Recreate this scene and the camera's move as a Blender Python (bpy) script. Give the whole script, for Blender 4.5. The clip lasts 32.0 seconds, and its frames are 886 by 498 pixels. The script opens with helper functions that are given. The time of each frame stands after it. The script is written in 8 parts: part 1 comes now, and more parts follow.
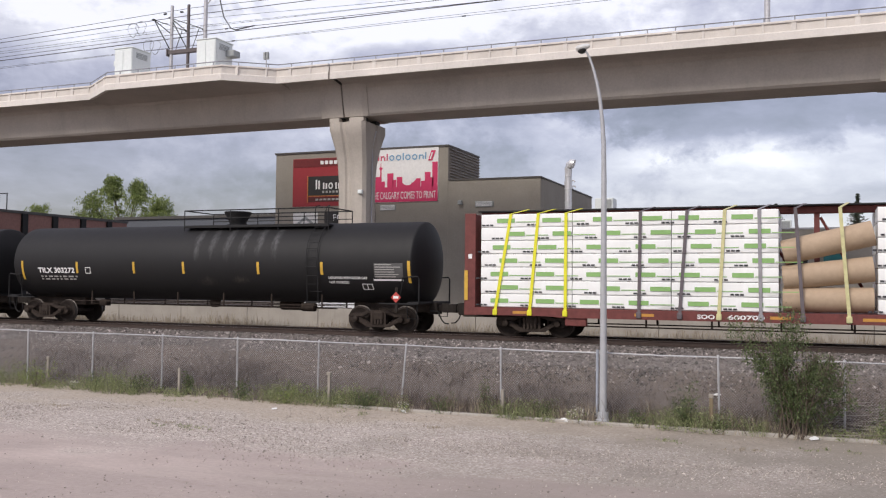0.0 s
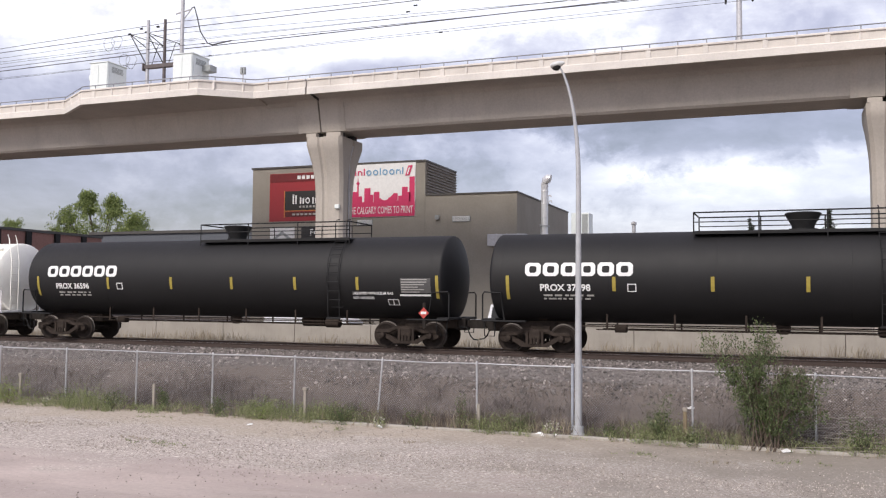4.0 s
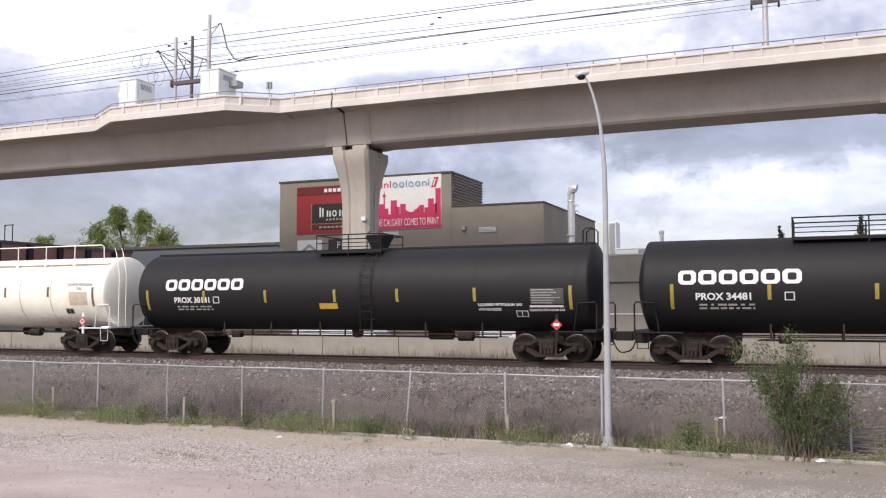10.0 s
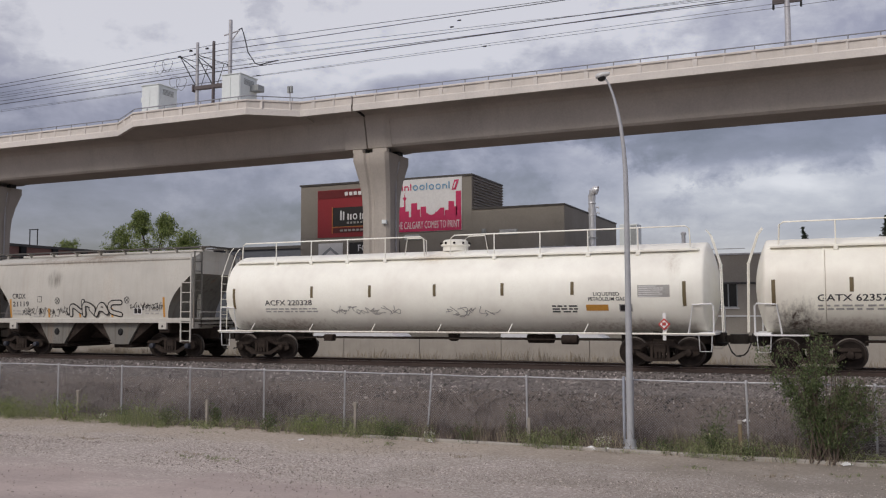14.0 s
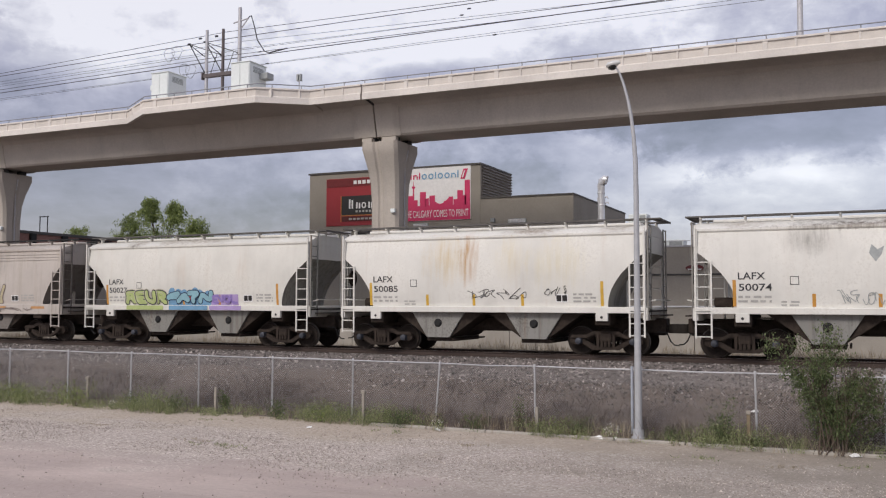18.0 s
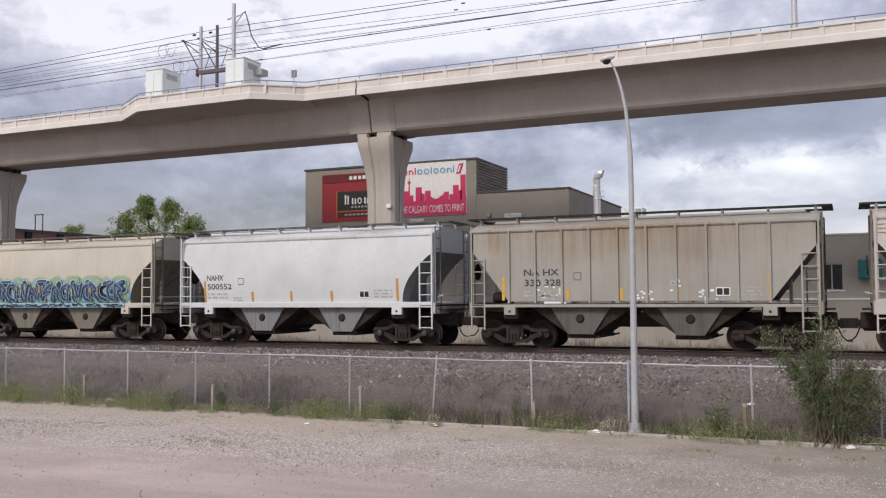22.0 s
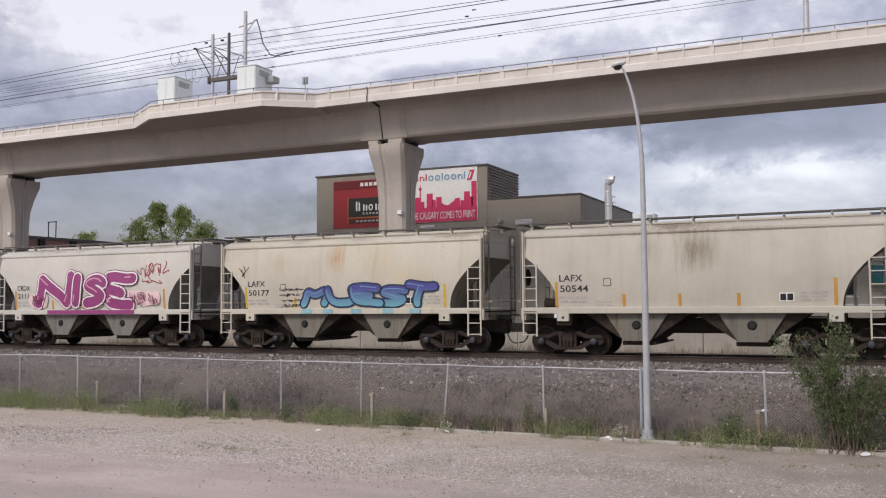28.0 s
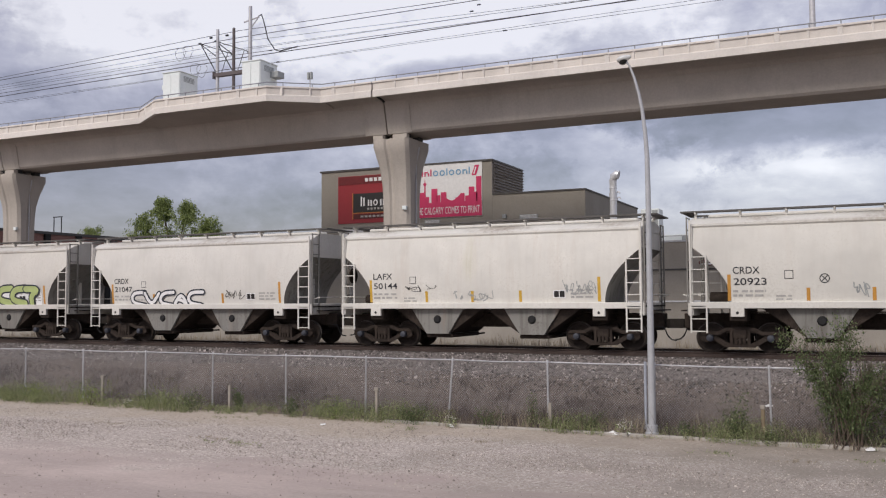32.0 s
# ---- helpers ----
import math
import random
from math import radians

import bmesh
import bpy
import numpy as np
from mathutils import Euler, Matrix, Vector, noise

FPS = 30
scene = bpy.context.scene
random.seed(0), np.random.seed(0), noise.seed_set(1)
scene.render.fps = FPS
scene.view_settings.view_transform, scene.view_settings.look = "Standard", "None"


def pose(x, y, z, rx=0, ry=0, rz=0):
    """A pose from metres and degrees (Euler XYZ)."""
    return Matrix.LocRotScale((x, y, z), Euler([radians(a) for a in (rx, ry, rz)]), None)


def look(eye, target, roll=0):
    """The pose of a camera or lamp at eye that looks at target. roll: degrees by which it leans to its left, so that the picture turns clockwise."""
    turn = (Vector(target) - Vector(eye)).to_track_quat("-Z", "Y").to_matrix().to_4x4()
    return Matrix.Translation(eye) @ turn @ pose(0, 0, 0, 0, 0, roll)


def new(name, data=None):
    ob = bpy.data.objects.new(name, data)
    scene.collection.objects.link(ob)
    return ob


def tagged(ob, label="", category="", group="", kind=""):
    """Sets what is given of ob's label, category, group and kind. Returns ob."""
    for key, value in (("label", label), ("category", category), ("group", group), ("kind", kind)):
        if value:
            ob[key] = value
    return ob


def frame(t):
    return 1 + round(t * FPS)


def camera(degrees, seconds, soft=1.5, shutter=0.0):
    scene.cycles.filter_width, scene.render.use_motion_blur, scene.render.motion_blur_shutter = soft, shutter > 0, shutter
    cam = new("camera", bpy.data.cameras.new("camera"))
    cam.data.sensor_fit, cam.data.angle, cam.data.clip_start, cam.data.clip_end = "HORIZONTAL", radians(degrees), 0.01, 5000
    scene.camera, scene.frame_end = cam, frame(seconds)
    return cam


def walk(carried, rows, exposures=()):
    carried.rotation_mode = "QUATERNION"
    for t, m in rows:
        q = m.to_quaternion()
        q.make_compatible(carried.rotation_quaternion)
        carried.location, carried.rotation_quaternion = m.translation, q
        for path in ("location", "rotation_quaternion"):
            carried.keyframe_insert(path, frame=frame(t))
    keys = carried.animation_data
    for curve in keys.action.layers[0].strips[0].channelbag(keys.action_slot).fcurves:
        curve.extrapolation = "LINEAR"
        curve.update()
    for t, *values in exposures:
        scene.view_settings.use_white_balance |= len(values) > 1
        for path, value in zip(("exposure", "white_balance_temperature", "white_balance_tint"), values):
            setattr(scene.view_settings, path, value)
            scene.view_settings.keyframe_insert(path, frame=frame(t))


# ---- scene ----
# One plan: x along the railway (train runs towards +x), y away from the camera, z up.
# The gravel lot is z = 0; rail top is RZ; track centre line is y = TY.
cam = camera(52.0, 32.0, soft=1.2)
PATH = [
    (0, pose(-0.09, 0.07, 3.65, 92.23, -0.61, 22.21)),
    (0.5, pose(-0.05, 0.05, 3.60, 91.16, -1.53, 22.37)),
    (1, pose(-0.03, -0.00, 3.60, 91.25, -1.57, 22.33)),
    (1.5, pose(-0.06, -0.01, 3.63, 91.79, -1.53, 20.93)),
    (2, pose(-0.03, -0.00, 3.65, 93.12, -1.42, 19.81)),
    (2.5, pose(-0.00, -0.00, 3.64, 93.19, -1.45, 19.91)),
    (3, pose(0.02, -0.01, 3.63, 93.08, -1.14, 20.30)),
    (3.5, pose(0.00, -0.01, 3.65, 93.01, -0.70, 20.63)),
    (5.5, pose(-0.01, -0.01, 3.66, 94.02, -0.18, 21.26)),
    (6, pose(-0.03, 0.01, 3.65, 94.18, 0.13, 21.80)),
    (6.5, pose(0.00, 0.01, 3.68, 94.15, 0.57, 22.66)),
    (7, pose(-0.01, 0.02, 3.65, 94.09, 0.56, 23.10)),
    (7.5, pose(0.01, -0.02, 3.64, 94.05, 0.53, 23.28)),
    (8, pose(-0.01, 0.01, 3.65, 93.98, 0.32, 23.32)),
    (8.5, pose(-0.00, -0.01, 3.64, 93.93, 0.26, 23.18)),
    (9, pose(-0.00, 0.00, 3.65, 93.87, -0.00, 22.80)),
    (9.5, pose(-0.01, 0.02, 3.67, 93.81, 0.07, 22.59)),
    (10, pose(-0.01, -0.01, 3.65, 93.87, 0.08, 22.53)),
    (10.5, pose(-0.02, 0.01, 3.65, 93.87, 0.07, 22.56)),
    (11, pose(0.00, 0.02, 3.65, 93.91, -0.17, 22.67)),
    (11.5, pose(-0.00, -0.02, 3.64, 94.09, 0.05, 22.75)),
    (12, pose(-0.01, 0.01, 3.66, 94.39, 0.01, 22.90)),
    (12.5, pose(-0.01, -0.01, 3.65, 94.40, 0.30, 23.11)),
    (13, pose(-0.02, 0.01, 3.66, 94.25, 0.26, 23.45)),
    (13.5, pose(0.00, -0.00, 3.65, 94.11, 0.33, 23.76)),
    (14, pose(-0.01, -0.01, 3.65, 94.04, 0.21, 23.84)),
    (14.5, pose(-0.00, 0.01, 3.67, 93.99, 0.30, 23.97)),
    (16.5, pose(-0.02, -0.00, 3.64, 93.56, 0.32, 24.50)),
    (17, pose(-0.02, 0.01, 3.65, 93.44, 0.09, 24.54)),
    (17.5, pose(-0.00, -0.00, 3.64, 93.37, -0.01, 24.40)),
    (18, pose(-0.03, 0.01, 3.64, 93.36, -0.12, 24.35)),
    (18.5, pose(-0.01, 0.01, 3.66, 93.46, 0.02, 24.39)),
    (19, pose(-0.03, 0.02, 3.65, 93.56, 0.08, 24.41)),
    (19.5, pose(-0.01, -0.02, 3.64, 93.47, -0.03, 24.32)),
    (20, pose(-0.02, 0.01, 3.65, 93.36, -0.03, 24.19)),
    (20.5, pose(-0.04, 0.02, 3.65, 93.22, 0.30, 24.13)),
    (21, pose(-0.02, -0.01, 3.65, 93.12, 0.24, 24.08)),
    (21.5, pose(-0.03, 0.01, 3.64, 93.04, 0.47, 24.11)),
    (22, pose(-0.01, 0.01, 3.66, 93.03, 0.34, 24.15)),
    (22.5, pose(-0.01, -0.00, 3.65, 93.13, 0.20, 24.28)),
    (23, pose(-0.03, 0.00, 3.64, 93.27, 0.11, 24.45)),
    (23.5, pose(-0.00, -0.01, 3.64, 93.37, 0.19, 24.65)),
    (24, pose(-0.02, 0.00, 3.64, 93.39, 0.45, 24.87)),
    (24.5, pose(-0.00, 0.01, 3.65, 93.30, 0.32, 25.06)),
    (25, pose(-0.02, 0.01, 3.65, 93.23, 0.38, 25.17)),
    (25.5, pose(-0.02, -0.00, 3.64, 93.25, 0.17, 25.17)),
    (27.5, pose(-0.02, 0.00, 3.65, 93.45, 0.36, 24.89)),
    (28, pose(-0.02, 0.01, 3.66, 93.43, 0.41, 24.85)),
    (28.5, pose(-0.03, 0.01, 3.64, 93.41, 0.22, 24.72)),
    (29, pose(-0.02, 0.01, 3.66, 93.38, 0.43, 24.75)),
    (29.5, pose(-0.03, -0.01, 3.66, 93.33, 0.43, 24.76)),
    (30, pose(-0.02, -0.01, 3.64, 93.34, 0.40, 24.88)),
    (30.5, pose(-0.03, -0.02, 3.65, 93.29, 0.35, 25.01)),
    (31, pose(-0.04, 0.01, 3.64, 93.25, 0.33, 25.15)),
    (31.5, pose(-0.02, 0.00, 3.64, 93.19, 0.35, 25.20)),
    (32, pose(-0.02, 0.01, 3.64, 93.15, 0.34, 25.14)),
]
EXPOSURES = [(t, e - 0.13, 6640, 11.5) for t, e in ((0, 0.06), (1, 0.35), (2, 0.5), (3, 0.42), (6, -0.14), (6.5, -0.29), (7, -0.4), (7.5, -0.18), (8, 0.0), (9, 0.4), (10, 0.32), (11, 0.14), (12, -0.32), (13, -0.54), (14, -0.54), (17, -0.16), (19, -0.14), (21, 0.0), (22, -0.02), (24, -0.06), (25, -0.13), (28, -0.1), (30, -0.1), (32, -0.17))]
walk(cam, PATH, EXPOSURES)

RZ, TY = 1.93, 30.2
FENCE_Y = 24.9
VIA_Y = 48.0          # near face of the viaduct parapet
BLD_Y = 62.0          # front wall of the print shop
SPEED, SHIFT = 10.61, -169.8   # train: metres a second, and its place at the start


def run(t):
    """How far the train has come at t seconds."""
    return SHIFT + SPEED * t + 0.0035 * (t - 16) ** 2


# ---- world and light ----
def make_world():
    """Overcast sky: a Nishita base under layers of cloud laid out by bearing and height above the horizon."""
    w = bpy.data.worlds.new("sky")
    w.use_nodes = True
    nt = w.node_tree
    N, L = nt.nodes, nt.links
    N.clear()

    def math_node(op, a, b=None, clamp=False):
        n = N.new("ShaderNodeMath")
        n.operation, n.use_clamp = op, clamp
        for s, v in zip(n.inputs, (a, b)):
            if v is None:
                continue
            if isinstance(v, (int, float)):
                s.default_value = v
            else:
                L.new(v, s)
        return n.outputs[0]

    out = N.new("ShaderNodeOutputWorld")
    sky = N.new("ShaderNodeTexSky")
    sky.sky_type, sky.sun_disc = "NISHITA", False
    sky.sun_elevation, sky.sun_rotation = radians(42), radians(200)
    bg1 = N.new("ShaderNodeBackground")
    bg1.inputs["Strength"].default_value = 0.05
    L.new(sky.outputs[0], bg1.inputs["Color"])
    co = N.new("ShaderNodeTexCoord")
    sep = N.new("ShaderNodeSeparateXYZ")
    L.new(co.outputs["Generated"], sep.inputs[0])
    az = math_node("ARCTAN2", sep.outputs[0], sep.outputs[1])
    el = math_node("ARCSINE", sep.outputs[2])
    comb = N.new("ShaderNodeCombineXYZ")
    L.new(math_node("MULTIPLY", az, 3.2), comb.inputs[0])
    L.new(math_node("MULTIPLY", el, 8.5), comb.inputs[1])

    def cloud(scale, detail, seed, rough=0.58):
        n = N.new("ShaderNodeTexNoise")
        n.noise_dimensions = "4D"
        n.inputs["W"].default_value = seed
        n.inputs["Scale"].default_value, n.inputs["Detail"].default_value, n.inputs["Roughness"].default_value = scale, detail, rough
        n.inputs["Distortion"].default_value = 0.3
        L.new(comb.outputs[0], n.inputs["Vector"])
        return n.outputs[0]

    big, small = cloud(1.1, 8, 2.4), cloud(3.4, 8, 7.7)
    v = math_node("ADD", math_node("MULTIPLY", math_node("SUBTRACT", big, 0.5), 1.5), math_node("MULTIPLY", math_node("SUBTRACT", small, 0.5), 0.7))
    v = math_node("ADD", v, 0.6)
    comb = N.new("ShaderNodeCombineXYZ")      # rounder billows for the edges of the masses
    L.new(math_node("MULTIPLY", az, 9.0), comb.inputs[0])
    L.new(math_node("MULTIPLY", el, 12.0), comb.inputs[1])
    warp = math_node("ADD", math_node("MULTIPLY", math_node("SUBTRACT", cloud(2.6, 9, 7.7, 0.62), 0.5), 1.5), math_node("MULTIPLY", math_node("SUBTRACT", cloud(0.9, 8, 4.1), 0.5), 2.2))
    # broad cloud masses: bearing, height, half widths (degrees), weight
    for a0, e0, sa, se, k, hard in ((-3, 11.2, 11, 2.3, -0.44, 2.4), (0, 7.6, 9, 1.3, 0.15, 3.0), (3, 4.4, 18, 2.6, -0.17, 1), (-43, 6, 22, 7.0, -0.46, 1), (-20, 7, 10, 4, -0.28, 1),
                                    (-26, 18, 30, 5, 0.4, 1), (-45, 17.5, 10, 4, 0.3, 2), (-52, 13.5, 5, 2.0, -0.2, 2), (-24, 13.6, 5, 1.3, -0.34, 2), (10, 18, 25, 5, 0.16, 1)):
        u = math_node("DIVIDE", math_node("SUBTRACT", az, radians(a0)), radians(sa))
        q = math_node("DIVIDE", math_node("SUBTRACT", el, radians(e0)), radians(se))
        d = math_node("ADD", math_node("SQRT", math_node("ADD", math_node("MULTIPLY", u, u), math_node("MULTIPLY", q, q))), warp)
        m = math_node("MULTIPLY", math_node("SUBTRACT", 1.35, d), hard, True)
        v = math_node("ADD", v, math_node("MULTIPLY", m, k))
    ramp = N.new("ShaderNodeValToRGB")
    e = ramp.color_ramp.elements
    e[0].position, e[0].color = 0.0, (0.2, 0.172, 0.205, 1)
    e[1].position, e[1].color = 1.0, (1.12, 1.1, 1.15, 1)
    for pos, c in ((0.3, (0.36, 0.335, 0.43)), (0.55, (0.55, 0.525, 0.63)), (0.78, (0.77, 0.75, 0.825))):
        ramp.color_ramp.elements.new(pos).color = (*c, 1)
    L.new(v, ramp.inputs[0])
    bg2 = N.new("ShaderNodeBackground")
    bg2.inputs["Strength"].default_value = 0.8
    L.new(ramp.outputs[0], bg2.inputs["Color"])
    add = N.new("ShaderNodeAddShader")
    L.new(bg1.outputs[0], add.inputs[0])
    L.new(bg2.outputs[0], add.inputs[1])
    L.new(add.outputs[0], out.inputs[0])
    scene.world = w


make_world()
sun = new("sun", bpy.data.lights.new("sun", "SUN"))
sun.data.energy, sun.data.angle, sun.data.color = 2.5, radians(18), (1.0, 0.95, 0.88)
sun.matrix_world = look((0, 0, 60), (18, 64, 0))


# ---- materials ----
def nodes_of(name, rough=0.6, metal=0.0):
    m = bpy.data.materials.new(name)
    m.use_nodes = True
    b = m.node_tree.nodes["Principled BSDF"]
    b.inputs["Roughness"].default_value, b.inputs["Metallic"].default_value = rough, metal
    return m, m.node_tree.nodes, m.node_tree.links, b


def coords(N, L, scale, kind="Object"):
    co, mp = N.new("ShaderNodeTexCoord"), N.new("ShaderNodeMapping")
    mp.inputs["Scale"].default_value = scale
    L.new(co.outputs[kind], mp.inputs["Vector"])
    return mp.outputs[0]


def noisy(N, L, vec, scale, detail=6, rough=0.6):
    n = N.new("ShaderNodeTexNoise")
    n.inputs["Scale"].default_value, n.inputs["Detail"].default_value, n.inputs["Roughness"].default_value = scale, detail, rough
    L.new(vec, n.inputs["Vector"])
    return n.outputs[0]


def ramped(N, L, fac, stops):
    r = N.new("ShaderNodeValToRGB")
    e = r.color_ramp.elements
    while len(e) < len(stops):
        e.new(0.5)
    for el, (p, c) in zip(e, stops):
        el.position = p
        el.color = (*c, 1) if len(c) == 3 else c
    L.new(fac, r.inputs[0])
    return r.outputs[0]


def mixed(N, L, fac, a, b, blend="MIX"):
    x = N.new("ShaderNodeMix")
    x.data_type, x.blend_type = "RGBA", blend
    for s, v in ((x.inputs[0], fac), (x.inputs[6], a), (x.inputs[7], b)):
        if isinstance(v, (int, float)):
            s.default_value = v
        elif isinstance(v, tuple):
            s.default_value = (*v, 1)
        else:
            L.new(v, s)
    return x.outputs[2]


def bumped(N, L, b, height, strength=0.3, dist=0.02):
    n = N.new("ShaderNodeBump")
    n.inputs["Strength"].default_value, n.inputs["Distance"].default_value = strength, dist
    L.new(height, n.inputs["Height"])
    L.new(n.outputs[0], b.inputs["Normal"])


def plain(name, col, rough=0.6, metal=0.0, vary=0.25, scale=6.0, spec=0.5):
    """A paint or metal with fine and coarse variation."""
    m, N, L, b = nodes_of(name, rough, metal)
    v = coords(N, L, (1, 1, 1))
    n1, n2 = noisy(N, L, v, scale), noisy(N, L, v, scale * 9, 4)
    dark = tuple(c * (1 - vary) for c in col)
    light = tuple(min(1, c * (1 + vary * 0.5)) for c in col)
    c1 = ramped(N, L, n1, [(0.3, dark), (0.7, light)])
    c2 = mixed(N, L, 0.25, c1, ramped(N, L, n2, [(0.35, dark), (0.65, light)]))
    L.new(c2, b.inputs["Base Color"])
    bumped(N, L, b, n2, 0.12, 0.004)
    b.inputs["Specular IOR Level"].default_value = spec
    return m


def car_paint(name, col, rough=0.5, dirt=(0.16, 0.13, 0.1), streak=0.5, rust=0.0, seed=0.0, grime=0.35, bump=0.15, spec=0.5, stains=(), sheen=0.3):
    """Weathered railcar paint: run-down streaks, blotches, rust, road dirt; stains (x, z, half width, half height, colour, strength)."""
    m, N, L, b = nodes_of(name, rough)
    co = N.new("ShaderNodeTexCoord")
    mp = N.new("ShaderNodeMapping")
    mp.inputs["Location"].default_value = (seed * 7.3, seed * 3.1, seed * 1.7)
    L.new(co.outputs["Object"], mp.inputs["Vector"])
    v = mp.outputs[0]
    st = N.new("ShaderNodeMapping")
    st.inputs["Scale"].default_value = (3.2, 3.2, 0.22)
    L.new(v, st.inputs["Vector"])
    big, run1, fine = noisy(N, L, v, 0.55, 6), noisy(N, L, st.outputs[0], 1.6, 7, 0.65), noisy(N, L, v, 14, 5)
    light = tuple(min(1, c * 1.06) for c in col)
    dark = tuple(c * 0.87 for c in col)
    c = ramped(N, L, big, [(0.3, dark), (0.62, light)])
    c = mixed(N, L, ramped(N, L, run1, [(0.5, (0, 0, 0)), (0.78, (streak,) * 3)]), c, dirt)
    if rust:
        r = noisy(N, L, st.outputs[0], 0.75, 5)
        c = mixed(N, L, ramped(N, L, r, [(0.56, (0, 0, 0)), (0.74, (rust,) * 3)]), c, (0.33, 0.15, 0.045))
    g = N.new("ShaderNodeMath")
    g.operation = "MULTIPLY"
    L.new(big, g.inputs[0])
    L.new(fine, g.inputs[1])
    c = mixed(N, L, ramped(N, L, g.outputs[0], [(0.28, (0, 0, 0)), (0.42, (grime,) * 3)]), c, dirt)
    sep = N.new("ShaderNodeSeparateXYZ")
    L.new(co.outputs["Object"], sep.inputs[0])

    def calc(op, a, k):
        n = N.new("ShaderNodeMath")
        n.operation = op
        for s, v in zip(n.inputs, (a, k)):
            if isinstance(v, (int, float)):
                s.default_value = v
            else:
                L.new(v, s)
        return n.outputs[0]
    wob = calc("MULTIPLY", calc("SUBTRACT", calc("ADD", run1, calc("MULTIPLY", fine, 0.4)), 0.7), 1.7) if stains else None
    if stains:
        dr = N.new("ShaderNodeMapping")
        dr.inputs["Scale"].default_value = (6.0, 6.0, 0.3)
        L.new(v, dr.inputs["Vector"])
        drip = ramped(N, L, noisy(N, L, dr.outputs[0], 1.3, 6, 0.6), [(0.36, (0.25,) * 3), (0.6, (1, 1, 1))])
    for x0, z0, sx, sz, tint, k in stains:
        u, q = calc("DIVIDE", calc("SUBTRACT", sep.outputs[0], x0), sx), calc("DIVIDE", calc("SUBTRACT", sep.outputs[2], z0), sz)
        d = calc("ADD", calc("SQRT", calc("ADD", calc("MULTIPLY", u, u), calc("MULTIPLY", q, q)), 0), wob)
        f = calc("MULTIPLY", ramped(N, L, d, [(0.1, (k,) * 3), (1.0, (0, 0, 0))]), drip)
        c = mixed(N, L, f, c, tint)
    b.inputs["Specular IOR Level"].default_value = spec
    L.new(c, b.inputs["Base Color"])
    rr = ramped(N, L, run1, [(0.3, (rough - sheen / 3,) * 3), (0.7, (min(1, rough + sheen * 2 / 3),) * 3)])
    L.new(rr, b.inputs["Roughness"])
    bumped(N, L, b, big, bump, 0.03)
    return m


def ground_mat(name, stops, scale, bump=0.5, dist=0.03, cell=0.0):
    m, N, L, b = nodes_of(name, 0.95)
    v = coords(N, L, (1, 1, 1))
    n1, n2 = noisy(N, L, v, scale * 0.03, 8), noisy(N, L, v, scale, 8, 0.7)
    c = ramped(N, L, n2, stops)
    c = mixed(N, L, 0.6, c, ramped(N, L, n1, [(0.3, (0.62, 0.6, 0.6)), (0.7, (1.12, 1.1, 1.08))]), "MULTIPLY")
    h = n2
    if cell:
        vo = N.new("ShaderNodeTexVoronoi")
        vo.inputs["Scale"].default_value = cell
        L.new(v, vo.inputs["Vector"])
        c = mixed(N, L, 0.4, c, ramped(N, L, vo.outputs["Color"], [(0.15, (0.5, 0.5, 0.5)), (0.85, (1.5, 1.48, 1.45))]), "MULTIPLY")
        h = vo.outputs["Distance"]
    L.new(c, b.inputs["Base Color"])
    bumped(N, L, b, h, bump, dist)
    return m


